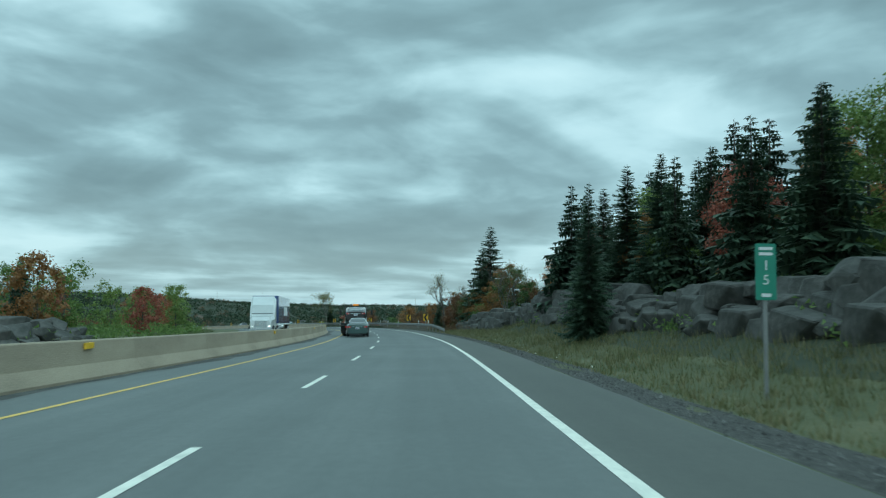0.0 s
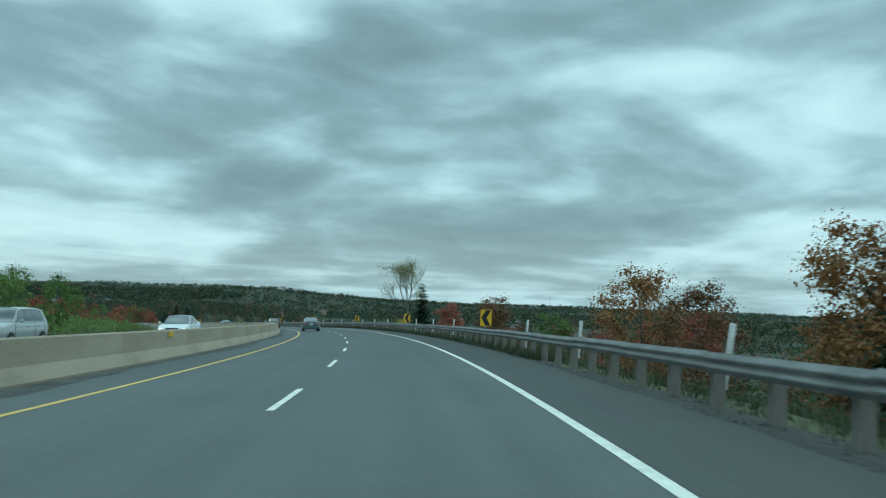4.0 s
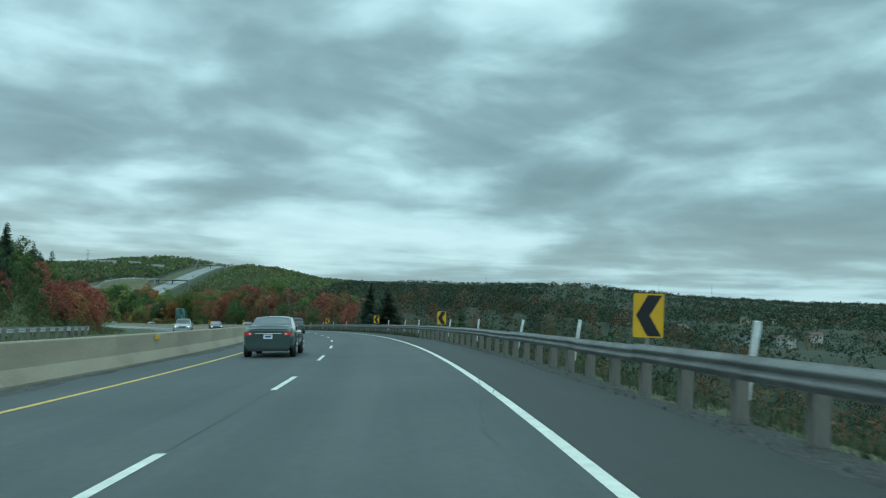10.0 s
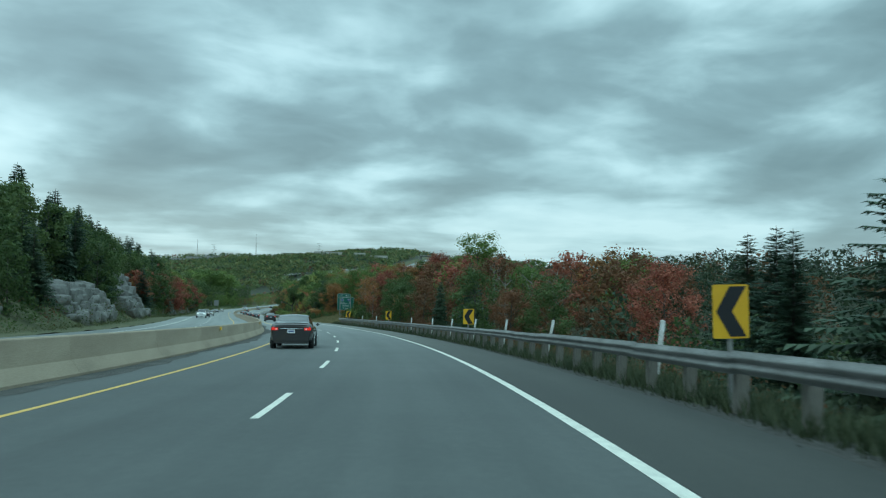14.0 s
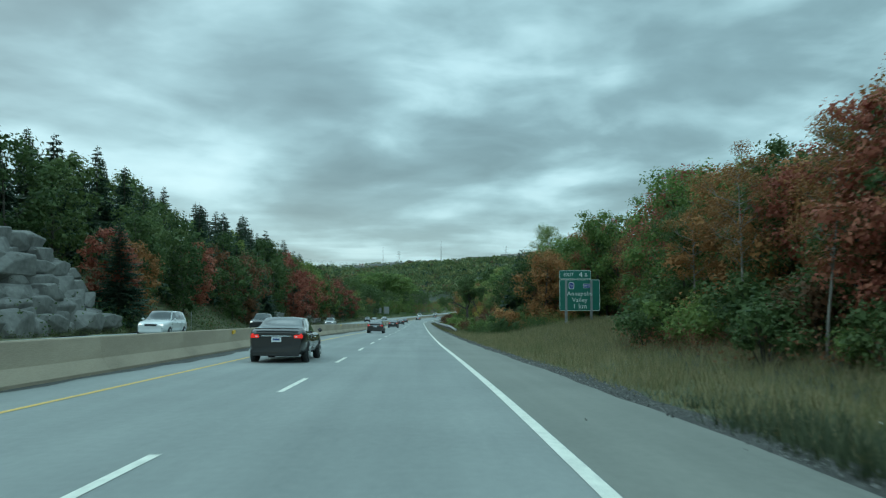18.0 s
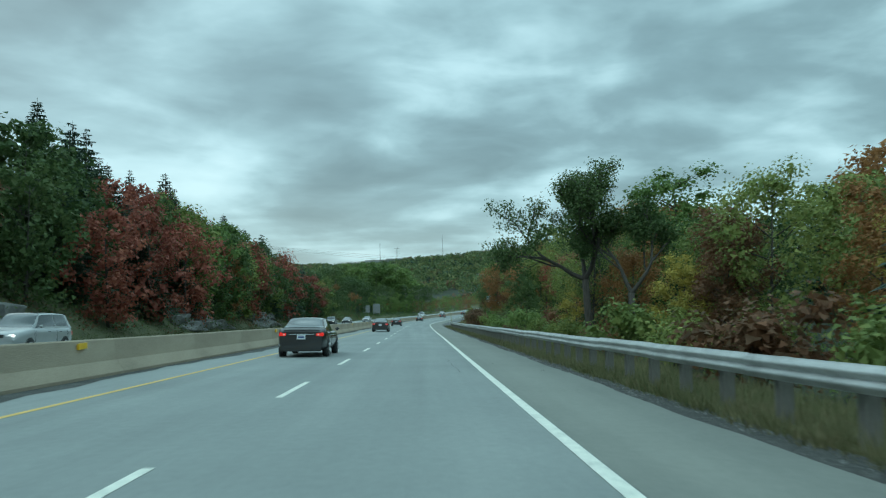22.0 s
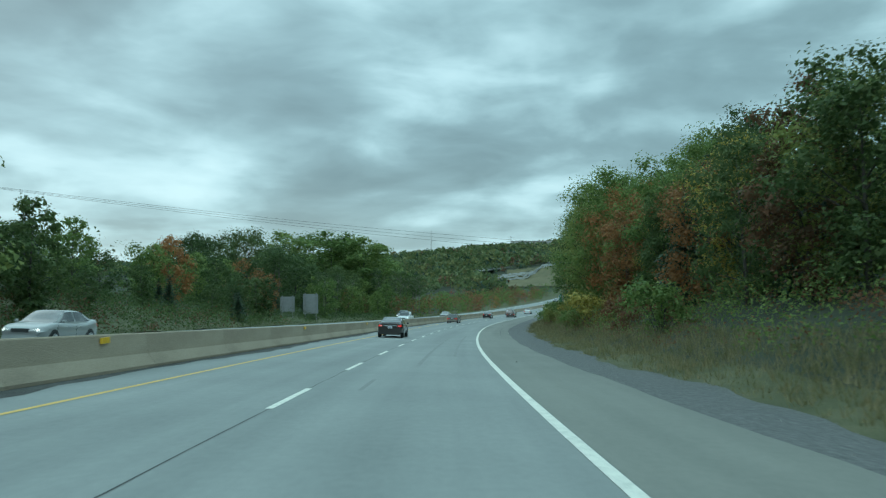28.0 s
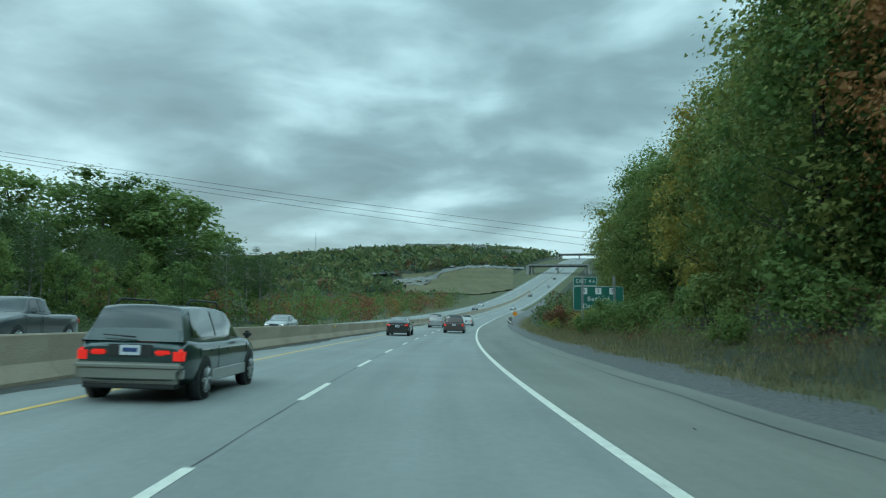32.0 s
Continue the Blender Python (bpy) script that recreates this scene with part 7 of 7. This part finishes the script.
    bevelled_box("wheel_cradle", -.85, .85, -0.62, -.42, .34, .46, DARK, top, 0.03)
    bevelled_box("tow_bar", -.08, .08, -0.5, 0.3, .5, .62, DARK, top, 0.01)


TAIL_STRIP = mottled("red_reflective_tape", [(0.4, 0.02, 0.02), (0.5, 0.03, 0.03)], 4, 0.4, 0)
recovery_truck(stand(59.05, -4.35, 0.0, 0, False))
car("sedan", stand(59.3, -4.3, 1.16, 0, False), P_BLACK, "black four-door sedan carried on the recovery truck's deck")
for s, d in ((361.0, -4.25), (448, -4.15), (499, -4.2), (547, -4.2), (594.5, -4.2), (642, -4.3), (712.5, -4.3), (812, -4.3)):
    car("sedan", stand(s, d, 0.0, 0, False), P_BLACK, "black four-door sedan with lit red tail lights", None, BRAKE, group="traffic ahead")
for s, d, k, p, w in ((168.4, -4.2, "sedan", P_TEAL, "teal four-door sedan in the outer lane of the curve"), (215.4, -4.2, "suv", P_GREY, "dark grey utility car in the outer lane"), (262.5, -4.2, "sedan", P_GREEN, "dark green sedan in the outer lane"), (309.5, -4.2, "suv", P_GREY, "dark grey utility car in the outer lane")):
    car(k, stand(s, d, 0.0, 0, False), p, w, None, TAIL, group="traffic ahead")
wagon = car("wagon", stand(770.9, -4.7, 0.0, 0, False), P_GREEN, "dark green estate car with beige bumpers and roof rails", P_BEIGE, BRAKE)
for sgn in (-1, 1):
    bm = bmesh.new()
    tube(bm, [(sgn * .56, .75, 1.50), (sgn * .56, .9, 1.58), (sgn * .55, 2.4, 1.58), (sgn * .55, 2.55, 1.50)], [.018, .018, .018, .018], 6)
    part("roof_rail", bm, DARK, wagon)
bm = bmesh.new()
tube(bm, [(0.05, .035, .99), (-.45, .05, 1.02)], [.014, .008], 5)
part("rear_wiper", bm, DARK, wagon)
bevelled_box("bumper_step", -.80, .80, -.10, .05, .50, .62, P_BEIGE, wagon, 0.04, "", 3)
for sgn in (-1, 1):
    bevelled_box("inner_lamp", min(sgn * .36, sgn * .60), max(sgn * .36, sgn * .60), -.02, .06, .72, .80, BRAKE, wagon, 0.02, "", 2)
bevelled_box("tailgate_recess", -.34, .34, -.016, .03, .68, .88, DARK, wagon, 0.02, "", 2)
bevelled_box("brake_light", -.16, .16, .34, .37, 1.40, 1.425, BRAKE, wagon, 0.005)
# traffic ahead, down in the valley
car("minivan", stand(822.7, -.3, 0, 0, False), P_BROWN, "brown minivan ahead with lit brake lights", None, BRAKE, group="traffic ahead")
car("minivan", stand(845.3, -3.7, 0, 0, False), P_SILVER, "silver minivan ahead on the descent", None, TAIL, group="traffic ahead")
car("suv", stand(858.4, -.4, 0, 0, False), P_WHITE, "white sport utility car ahead with red lights", None, BRAKE, group="traffic ahead")
for i, (s, d, k, p) in enumerate(((1010, .3, "sedan", P_WHITE), (1120, -3.6, "suv", P_GREY), (1175, -.2, "sedan", P_SILVER), (1230, -3.6, "sedan", P_BLACK), (1400, -.2, "suv", P_GREY), (1480, -3.6, "sedan", P_WHITE))):
    car(k, stand(s, d, 0, 0, False), p, "small distant car climbing the far hill", None, TAIL, group="traffic ahead")
# oncoming traffic on the opposite carriageway
for s, d, k, p, w in ((104.5, -15.9, "sedan", P_GREY, "grey oncoming sedan on the opposite carriageway"), (126, -15.9, "suv", P_SILVER, "silver oncoming utility car on the opposite carriageway"), (139, -12.2, "sedan", P_WHITE, "white oncoming sedan on the opposite carriageway"),
                      (251.5, -15.9, "suv", P_WHITE, "white oncoming utility car with lit headlamps"), (318, -15.9, "suv", P_SILVER, "silver oncoming utility car with dark grille"), (340, -12.2, "sedan", P_GREY, "grey oncoming sedan behind the barrier"),
                      (472, -15.9, "suv", P_WHITE, "white oncoming utility car near the rock face"), (500, -15.9, "pickup", P_BLACK, "black oncoming pickup near the rock face"), (552, -15.9, "suv", P_SILVER, "silver oncoming utility car near the wooded bank"),
                      (651, -17.0, "suv", P_BLACK, "black oncoming utility car with pale headlamps"), (669, -16.5, "sedan", P_GREY, "dark oncoming sedan with pale headlamps"), (695, -15.9, "sedan", P_SILVER, "silver oncoming sedan with pale headlamps"),
                      (773, -12.2, "minivan", P_WHITE, "white oncoming minivan beyond the barrier"), (788, -15.9, "pickup", P_GREY, "grey oncoming pickup truck with chrome grille"), (816, -14.0, "sedan", P_SILVER, "silver oncoming sedan near the wood's edge"),
                      (1000, -12.2, "sedan", P_GREY, "grey oncoming sedan in the valley"), (1040, -15.9, "suv", P_WHITE, "white oncoming utility car in the valley"), (1330, -12.2, "suv", P_BLACK, "dark oncoming car on the far hill")):
    car(k, stand(s, d, 0, 180, False), p, w, None, TAIL, True, "oncoming traffic")


def lorry(m, label, box_mat, length=12.0):
    top = empty("lorry", m, label, "lorry")
    tr = bevelled_box("trailer", -1.27, 1.27, -length - 2.6, -2.6, 1.15, 3.95, box_mat, top, 0.04)
    bevelled_box("trailer_rail", -1.29, 1.29, -length - 2.6, -2.6, 1.05, 1.2, SIGN_WHITE, top, 0.02)
    for sgn in (-1, 1):
        bevelled_box("lettering_bar", sgn * 1.275 - .006, sgn * 1.275 + .006, -length * .8 - 2, -length * .8 + 1.6, 2.0, 2.9, SIGN_WHITE, tr, 0.002, "pale lettering shown as a plain bar", 1)
    bm = bmesh.new()
    rings = []
    for y, z1, k in ((-2.4, 3.7, .95), (-1.2, 3.85, 1), (-.5, 3.0, 1), (-.3, 2.0, 1), (.9, 1.8, .85), (1.1, 1.5, .8)):
        half = [(1.0 * k, .6), (1.2 * k, .8), (1.2 * k, z1 - .35), (1.0 * k, z1)]
        rings.append([bm.verts.new((x, y, z)) for x, z in half] + [bm.verts.new((-x, y, z)) for x, z in half[::-1]])
    for a, b in zip(rings, rings[1:]):
        for i in range(len(a)):
            bm.faces.new((a[i], a[(i + 1) % len(a)], b[(i + 1) % len(a)], b[i]))
    bm.faces.new(rings[0])
    bm.faces.new(rings[-1][::-1])
    bmesh.ops.recalc_face_normals(bm, faces=bm.faces)
    part("cab", bm, P_WHITE, top)
    quad_part("windscreen", [(-1.0, -.36, 2.1), (1.0, -.36, 2.1), (.9, -.72, 2.9), (-.9, -.72, 2.9)][::-1], GLASS, top, 0.06)
    bevelled_box("grille", -.6, .6, 1.06, 1.12, .8, 1.5, CHROME, top, 0.03)
    bevelled_box("bumper", -1.15, 1.15, 1.0, 1.2, .4, .75, CHROME, top, 0.04)
    for sgn in (-1, 1):
        bevelled_box("head_light", min(sgn * .65, sgn * .95), max(sgn * .65, sgn * .95), 1.0, 1.1, .85, 1.05, HEADLAMP, top, 0.03)
        for y in (0.35, -2.0, -3.2, -length - .6, -length - 1.7):
            wheel(top, sgn * 1.05, y, .5, .3, sgn)


lorry(stand(65.0, -13.3, 0, 180, False), "oncoming white lorry with a blue trailer", P_BLUE)


# ---------------------------------------------------------------- the junction in the valley
BRIDGE = mottled("bridge_concrete", [(0.2, 0.21, 0.2), (0.33, 0.34, 0.32)], 0.3, 0.9, 0.1)
GIRDER = mottled("bridge_girder", [(0.03, 0.035, 0.035), (0.06, 0.065, 0.065)], 0.5, 0.7, 0.1)
MEADOW = mottled("meadow", [(0.068, 0.07, 0.031), (0.11, 0.102, 0.047), (0.155, 0.138, 0.07)], 0.05, 0.95, 0.4, 2)


def overpass(s, left, right, up, label):
    top = empty("overpass", stand(s, 0, 0), label, "bridge")
    bevelled_box("deck", left, right, -5, 5, up + .9, up + 1.25, BRIDGE, top, 0.05)
    for y in (-4.2, 0, 4.2):
        bevelled_box("girder", left, right, y - .25, y + .25, up, up + .9, GIRDER, top, 0.03)
    for y in (-5, 5):
        bevelled_box("parapet", left, right, y - .15, y + .15, up + 1.25, up + 2.1, BRIDGE, top, 0.03)
    for x in (left + 3, -7.85, right - 3):
        for y in (-3.5, 0, 3.5):
            bevelled_box("pier", x - .45, x + .45, y - .45, y + .45, -4, up, BRIDGE, top, 0.06)
    for x in (left, right):
        bevelled_box("abutment", x - 1.2, x + 1.2, -5.5, 5.5, -5, up + .9, BRIDGE, top, 0.1)


overpass(1290, -31, 17, 4.9, "concrete road bridge over both carriageways in the valley")
overpass(1600, -34, 22, 4.9, "far concrete road bridge high on the hill road")


def world_band(name, pts, width, mat, label, lift=0.3, parent=None):
    """A road band over the ground through points (x, y, rise)."""
    k = np.array([(i, *p) for i, p in enumerate(pts)], float)
    q = smooth(k, np.linspace(0, len(pts) - 1, 14 * len(pts)))
    t = np.gradient(q[:, :2], axis=0)
    t /= np.linalg.norm(t, axis=1)[:, None]
    n = np.stack([t[:, 1], -t[:, 0]], 1)
    verts, faces = [], []
    for (x, y, z), (a, b) in zip(q, n):
        verts += [(x - a * width / 2, y - b * width / 2, z + lift), (x + a * width / 2, y + b * width / 2, z + lift)]
    for i in range(len(q) - 1):
        faces.append((2 * i, 2 * i + 1, 2 * i + 3, 2 * i + 2))
    uv = [(j * width, i * 3.0 + 500) for i in range(len(q)) for j in (0, 1)]
    return tagged(sheet(name, verts, faces, mat, parent, "", uv), label, "road", kind="structure")


def seen_from_end(az, d, el):
    """A place by bearing, distance and rise from the end of the drive."""
    a = radians(az)
    return ((233.0 - math.sin(a) * d) * K, (664.7 + math.cos(a) * d) * K, (-32.4 + math.tan(radians(el)) * d) * K)


def field_band(name, rows, mat, label, lift):
    """A band over the ground, between bearings and distances from the end of the drive: (bearing, near, far)."""
    verts, faces, uv = [], [], []
    k = np.array(rows, float)
    az = np.linspace(k[0, 0], k[-1, 0], 60)
    near, far = np.interp(-az, -k[:, 0], k[:, 1]), np.interp(-az, -k[:, 0], k[:, 2])
    n = 24
    for a, d0, d1 in zip(az, near, far):
        for j in range(n):
            d = d0 + (d1 - d0) * j / (n - 1)
            x, y, _ = seen_from_end(a, d, 0)
            verts.append((x, y, lift))
            uv.append((d * .3, a * 10 + 600))
    v = np.array(verts)
    v[:, 2] += ground(v[:, 0], v[:, 1])[0]
    verts = v
    for i in range(len(az) - 1):
        for j in range(n - 1):
            q = i * n + j
            faces.append((q, q + 1, q + n + 1, q + n))
    return tagged(sheet(name, verts, faces, mat, None, "", uv, True), label, "field" if "field" in label else "road", kind="structure")


RAMP = mottled("ramp_asphalt", [(0.17, 0.18, 0.175), (0.25, 0.26, 0.25)], 0.1, 0.85, 0.1)
field_band("meadow", [(-8.0, 400, 500), (-10.7, 395, 510), (-13.5, 385, 545), (-16.4, 400, 570)], MEADOW, "grassy field between the ramps of the junction", 0.6)
field_band("ramp_road", [(-8.2, 447, 456), (-9.9, 452, 466), (-11.1, 506, 522), (-13, 536, 550), (-17.2, 575, 590)], RAMP, "pale ramp road curving across the junction", 0.9)
field_band("ramp_road", [(-6.6, 452, 468), (-8.2, 460, 480), (-9.9, 470, 486), (-10.6, 474, 490)], RAMP, "narrow ramp road running down beside the field", 0.95)


def viaduct():
    a, b = Vector(seen_from_end(-5.6, 478, 2.0)), Vector(seen_from_end(-11.4, 600, 2.5))
    d = b - a
    m = Matrix.Translation(a) @ d.to_track_quat("X", "Z").to_matrix().to_4x4()
    top = empty("viaduct", m, "long grey road viaduct on piers across the valley", "bridge")
    L = d.length
    bevelled_box("deck", 0, L, -5, 5, -.6, 0, BRIDGE, top, 0.05)
    bevelled_box("girder", 0, L, -3.5, 3.5, -1.6, -.6, GIRDER, top, 0.05)
    for y in (-5, 5):
        bevelled_box("parapet", 0, L, y - .15, y + .15, 0, .9, BRIDGE, top, 0.03)
    for k in range(7):
        bevelled_box("pier", L * (k + .4) / 7 - .7, L * (k + .4) / 7 + .7, -3, 3, -12, -1.6, BRIDGE, top, 0.1)


viaduct()
for az, d, mat in ((-13.2, 546, 0), (-14.6, 560, 0), (-12.0, 531, 1), (-16, 572, 1)):
    x, y, _ = seen_from_end(az, d, 0)
    place = pose(x, y, float(ground(x, y)[0][0]) + 0.9, 0, 0, 78)
    car("minivan" if mat else "suv", place, P_WHITE if mat == 0 else P_SILVER, "small pale vehicle on the ramp of the junction", None, TAIL, False, "junction traffic")


def light_column(x, y, z, turn):
    top = empty("street_lamp", pose(x, y, z, 0, 0, turn), "thin grey street lamp at the junction", "street lamp", "junction lamps")
    bm = bmesh.new()
    tube(bm, [(0, 0, -1), (0, 0, 10), (0.3, 0, 10.8), (1.8, 0, 11.1)], [.12, .08, .07, .05], 6)
    part("pole", bm, POST_METAL, top)
    bevelled_box("lamp_head", 1.5, 2.2, -.12, .12, 11.02, 11.16, PLAIN_METAL, top, 0.03, "", 1)


for az, d in ((-12.4, 560), (-13.4, 572), (-14.4, 585), (-15.4, 596), (-16.5, 606), (-9.0, 500), (-10.2, 520)):
    x, y, _ = seen_from_end(az, d, 0)
    light_column(x, y, float(ground(x, y)[0][0]), 60 + az)


def mast(az, el, d, eye, label, wide=0.9, arms=0):
    a = radians(az)
    x, y = (eye[0] - math.sin(a) * d) * K, (eye[1] + math.cos(a) * d) * K
    z = float(ground(x, y)[0][0])
    tip = (eye[2] + math.tan(radians(el)) * d) * K
    h = max(12, tip - z)
    top = empty("radio_mast", Matrix.Translation((x, y, z)), label, "mast", "radio masts")
    for sx, sy in ((-1, -1), (1, -1), (0, 1)):
        bm = bmesh.new()
        tube(bm, [(sx * wide, sy * wide, -2), (sx * wide * .35, sy * wide * .35, h)], [.22, .12], 4)
        part("leg", bm, POST_METAL, top)
    for k in range(8):
        f = k / 8
        w = wide * (1 - .65 * f)
        bm = bmesh.new()
        box(bm, -w, w, -w, w, h * f, h * f + .25)
        part("brace", bm, POST_METAL, top)
    for k in range(arms):
        bm = bmesh.new()
        box(bm, -5, 5, -.2, .2, h * (.7 + .12 * k), h * (.7 + .12 * k) + .4)
        part("cross_arm", bm, POST_METAL, top)


for az, el in ((4.34, 4.27), (-1.51, 5.02)):
    mast(az, el, 1000, (233, 664.7, -32.4), "thin red and grey radio mast on the hilltop")
for az, el in ((2.8, 3.97), (-8.13, 4.48)):
    mast(az, el, 950, (233, 664.7, -32.4), "steel lattice power pylon on the hilltop", 2.2, 3)
for az, el in ((-35.78, 1.32), (-48.3, .85), (-51.89, .8), (-64.42, .5)):
    mast(az, el, 1900, (167, 134, -7), "thin grey radio mast on the far ridge", 1.2)


def cables():
    top = empty("power_line", Matrix.Identity(4), "thin dark power cables sagging across the valley", "cable")
    for k in range(3):
        a, b = Vector(seen_from_end(19.56, 158, 9.53)), Vector(seen_from_end(-23.57, 200, 3.97))
        a.z += k * 0.9
        b.z += k * 2.0
        a += (a - b) * 0.6
        bm = bmesh.new()
        pts = [a.lerp(b, i / 24) - Vector((0, 0, 5 * math.sin(math.pi * i / 24) * 0.4)) for i in range(25)]
        tube(bm, pts, [.05] * 25, 4, False)
        part("cable", bm, DARK, top)


cables()

# ---------------------------------------------------------------- houses in the valley
WALLS = [mottled("pale_siding", [(0.36, 0.36, 0.34), (0.46, 0.46, 0.44)], 0.4, 0.8, 0.1), mottled("grey_siding", [(0.25, 0.26, 0.26), (0.34, 0.35, 0.35)], 0.4, 0.8, 0.1), mottled("tan_siding", [(0.34, 0.29, 0.22), (0.42, 0.36, 0.28)], 0.4, 0.8, 0.1)]
ROOFS = [mottled("dark_shingle", [(0.05, 0.05, 0.052), (0.1, 0.1, 0.1)], 0.5, 0.9, 0.1), mottled("brown_shingle", [(0.1, 0.07, 0.055), (0.16, 0.12, 0.1)], 0.5, 0.9, 0.1)]


def house(x, y, z, w, d, h, turn, k):
    top = empty("house", pose(x, y, z, 0, 0, turn), ("white-sided house with a dark gable roof among trees", "grey-sided house with a dark gable roof among trees", "tan house with a brown gable roof among trees")[k % 3], "house", "houses in the valley")
    bevelled_box("wall", -w / 2, w / 2, -d / 2, d / 2, -3, h, WALLS[k % 3], top, 0.02, "", 1)
    bm = bmesh.new()
    v = [bm.verts.new(p) for p in ((-w / 2 - .4, -d / 2 - .4, h), (w / 2 + .4, -d / 2 - .4, h), (w / 2 + .4, d / 2 + .4, h), (-w / 2 - .4, d / 2 + .4, h), (-w / 2 - .4, 0, h + d * .33), (w / 2 + .4, 0, h + d * .33))]
    for q in ((0, 1, 5, 4), (2, 3, 4, 5), (0, 4, 3), (1, 2, 5), (0, 3, 2, 1)):
        bm.faces.new([v[i] for i in q])
    part("roof", bm, ROOFS[k % 2], top)
    for sx in (-.28, .28):
        for sy in (-1, 1):
            bevelled_box("window", sx * w - .6, sx * w + .6, sy * d / 2 - .03, sy * d / 2 + .03, h - 2.2, h - .9, GLASS, top, 0.01, "", 1)


hr = random.Random(12)
for k in range(46):
    a, d = radians(hr.uniform(-70, -24)), hr.uniform(450, 1150)
    x, y = (160 - math.sin(a) * d) * K, (120 + math.cos(a) * d) * K
    z, off = ground(x, y)
    if off[0] > 126:
        house(x, y, float(z[0]) + hr.uniform(0.2, 2.4), hr.uniform(8, 11), hr.uniform(6, 8), hr.uniform(3.5, 5), hr.uniform(0, 180), k)
for k, (az, el, d, w) in enumerate(((4.8, 3.3, 715, 44), (3.4, 3.45, 720, 24), (7.0, 2.9, 710, 32))):
    a = radians(az)
    x, y = (233 - math.sin(a) * d) * K, (664.7 + math.cos(a) * d) * K
    z = float(ground(x, y)[0][0])
    t = empty("warehouse", pose(x, y, z, 0, 0, az), "long pale flat-roofed building on the hilltop", "building", "hilltop buildings")
    bevelled_box("wall", -w / 2, w / 2, -8, 8, -3, 9.5, WALLS[1], t, 0.05, "", 1)
    bevelled_box("roof", -w / 2 - .4, w / 2 + .4, -8.4, 8.4, 9.5, 10, BRIDGE, t, 0.05, "", 1)

for x, y, w in ((350, 1330, 46), (396, 1338, 20), (424, 1334, 30), (300, 1332, 36)):
    x, y = x * K, y * K
    z = float(ground(x, y)[0][0])
    t = empty("warehouse", pose(x, y, z, 0, 0, -8), "long pale flat-roofed building on the hilltop", "building", "hilltop buildings")
    bevelled_box("wall", -w / 2, w / 2, -8, 8, -3, 9.0, WALLS[0], t, 0.05, "", 1)
    bevelled_box("roof", -w / 2 - .4, w / 2 + .4, -8.4, 8.4, 9.0, 9.5, WALLS[0], t, 0.05, "", 1)
    for k in range(int(w // 8)):
        bevelled_box("loading_door", -w / 2 + 2 + 8 * k, -w / 2 + 6 + 8 * k, -8.06, -7.9, 1, 6.5, WALLS[1], t, 0.02, "", 1)

# guard rail outside the far lanes of the curve
guard_rail(268, 296, "steel guard rail outside the opposite carriageway", False, -21.0)
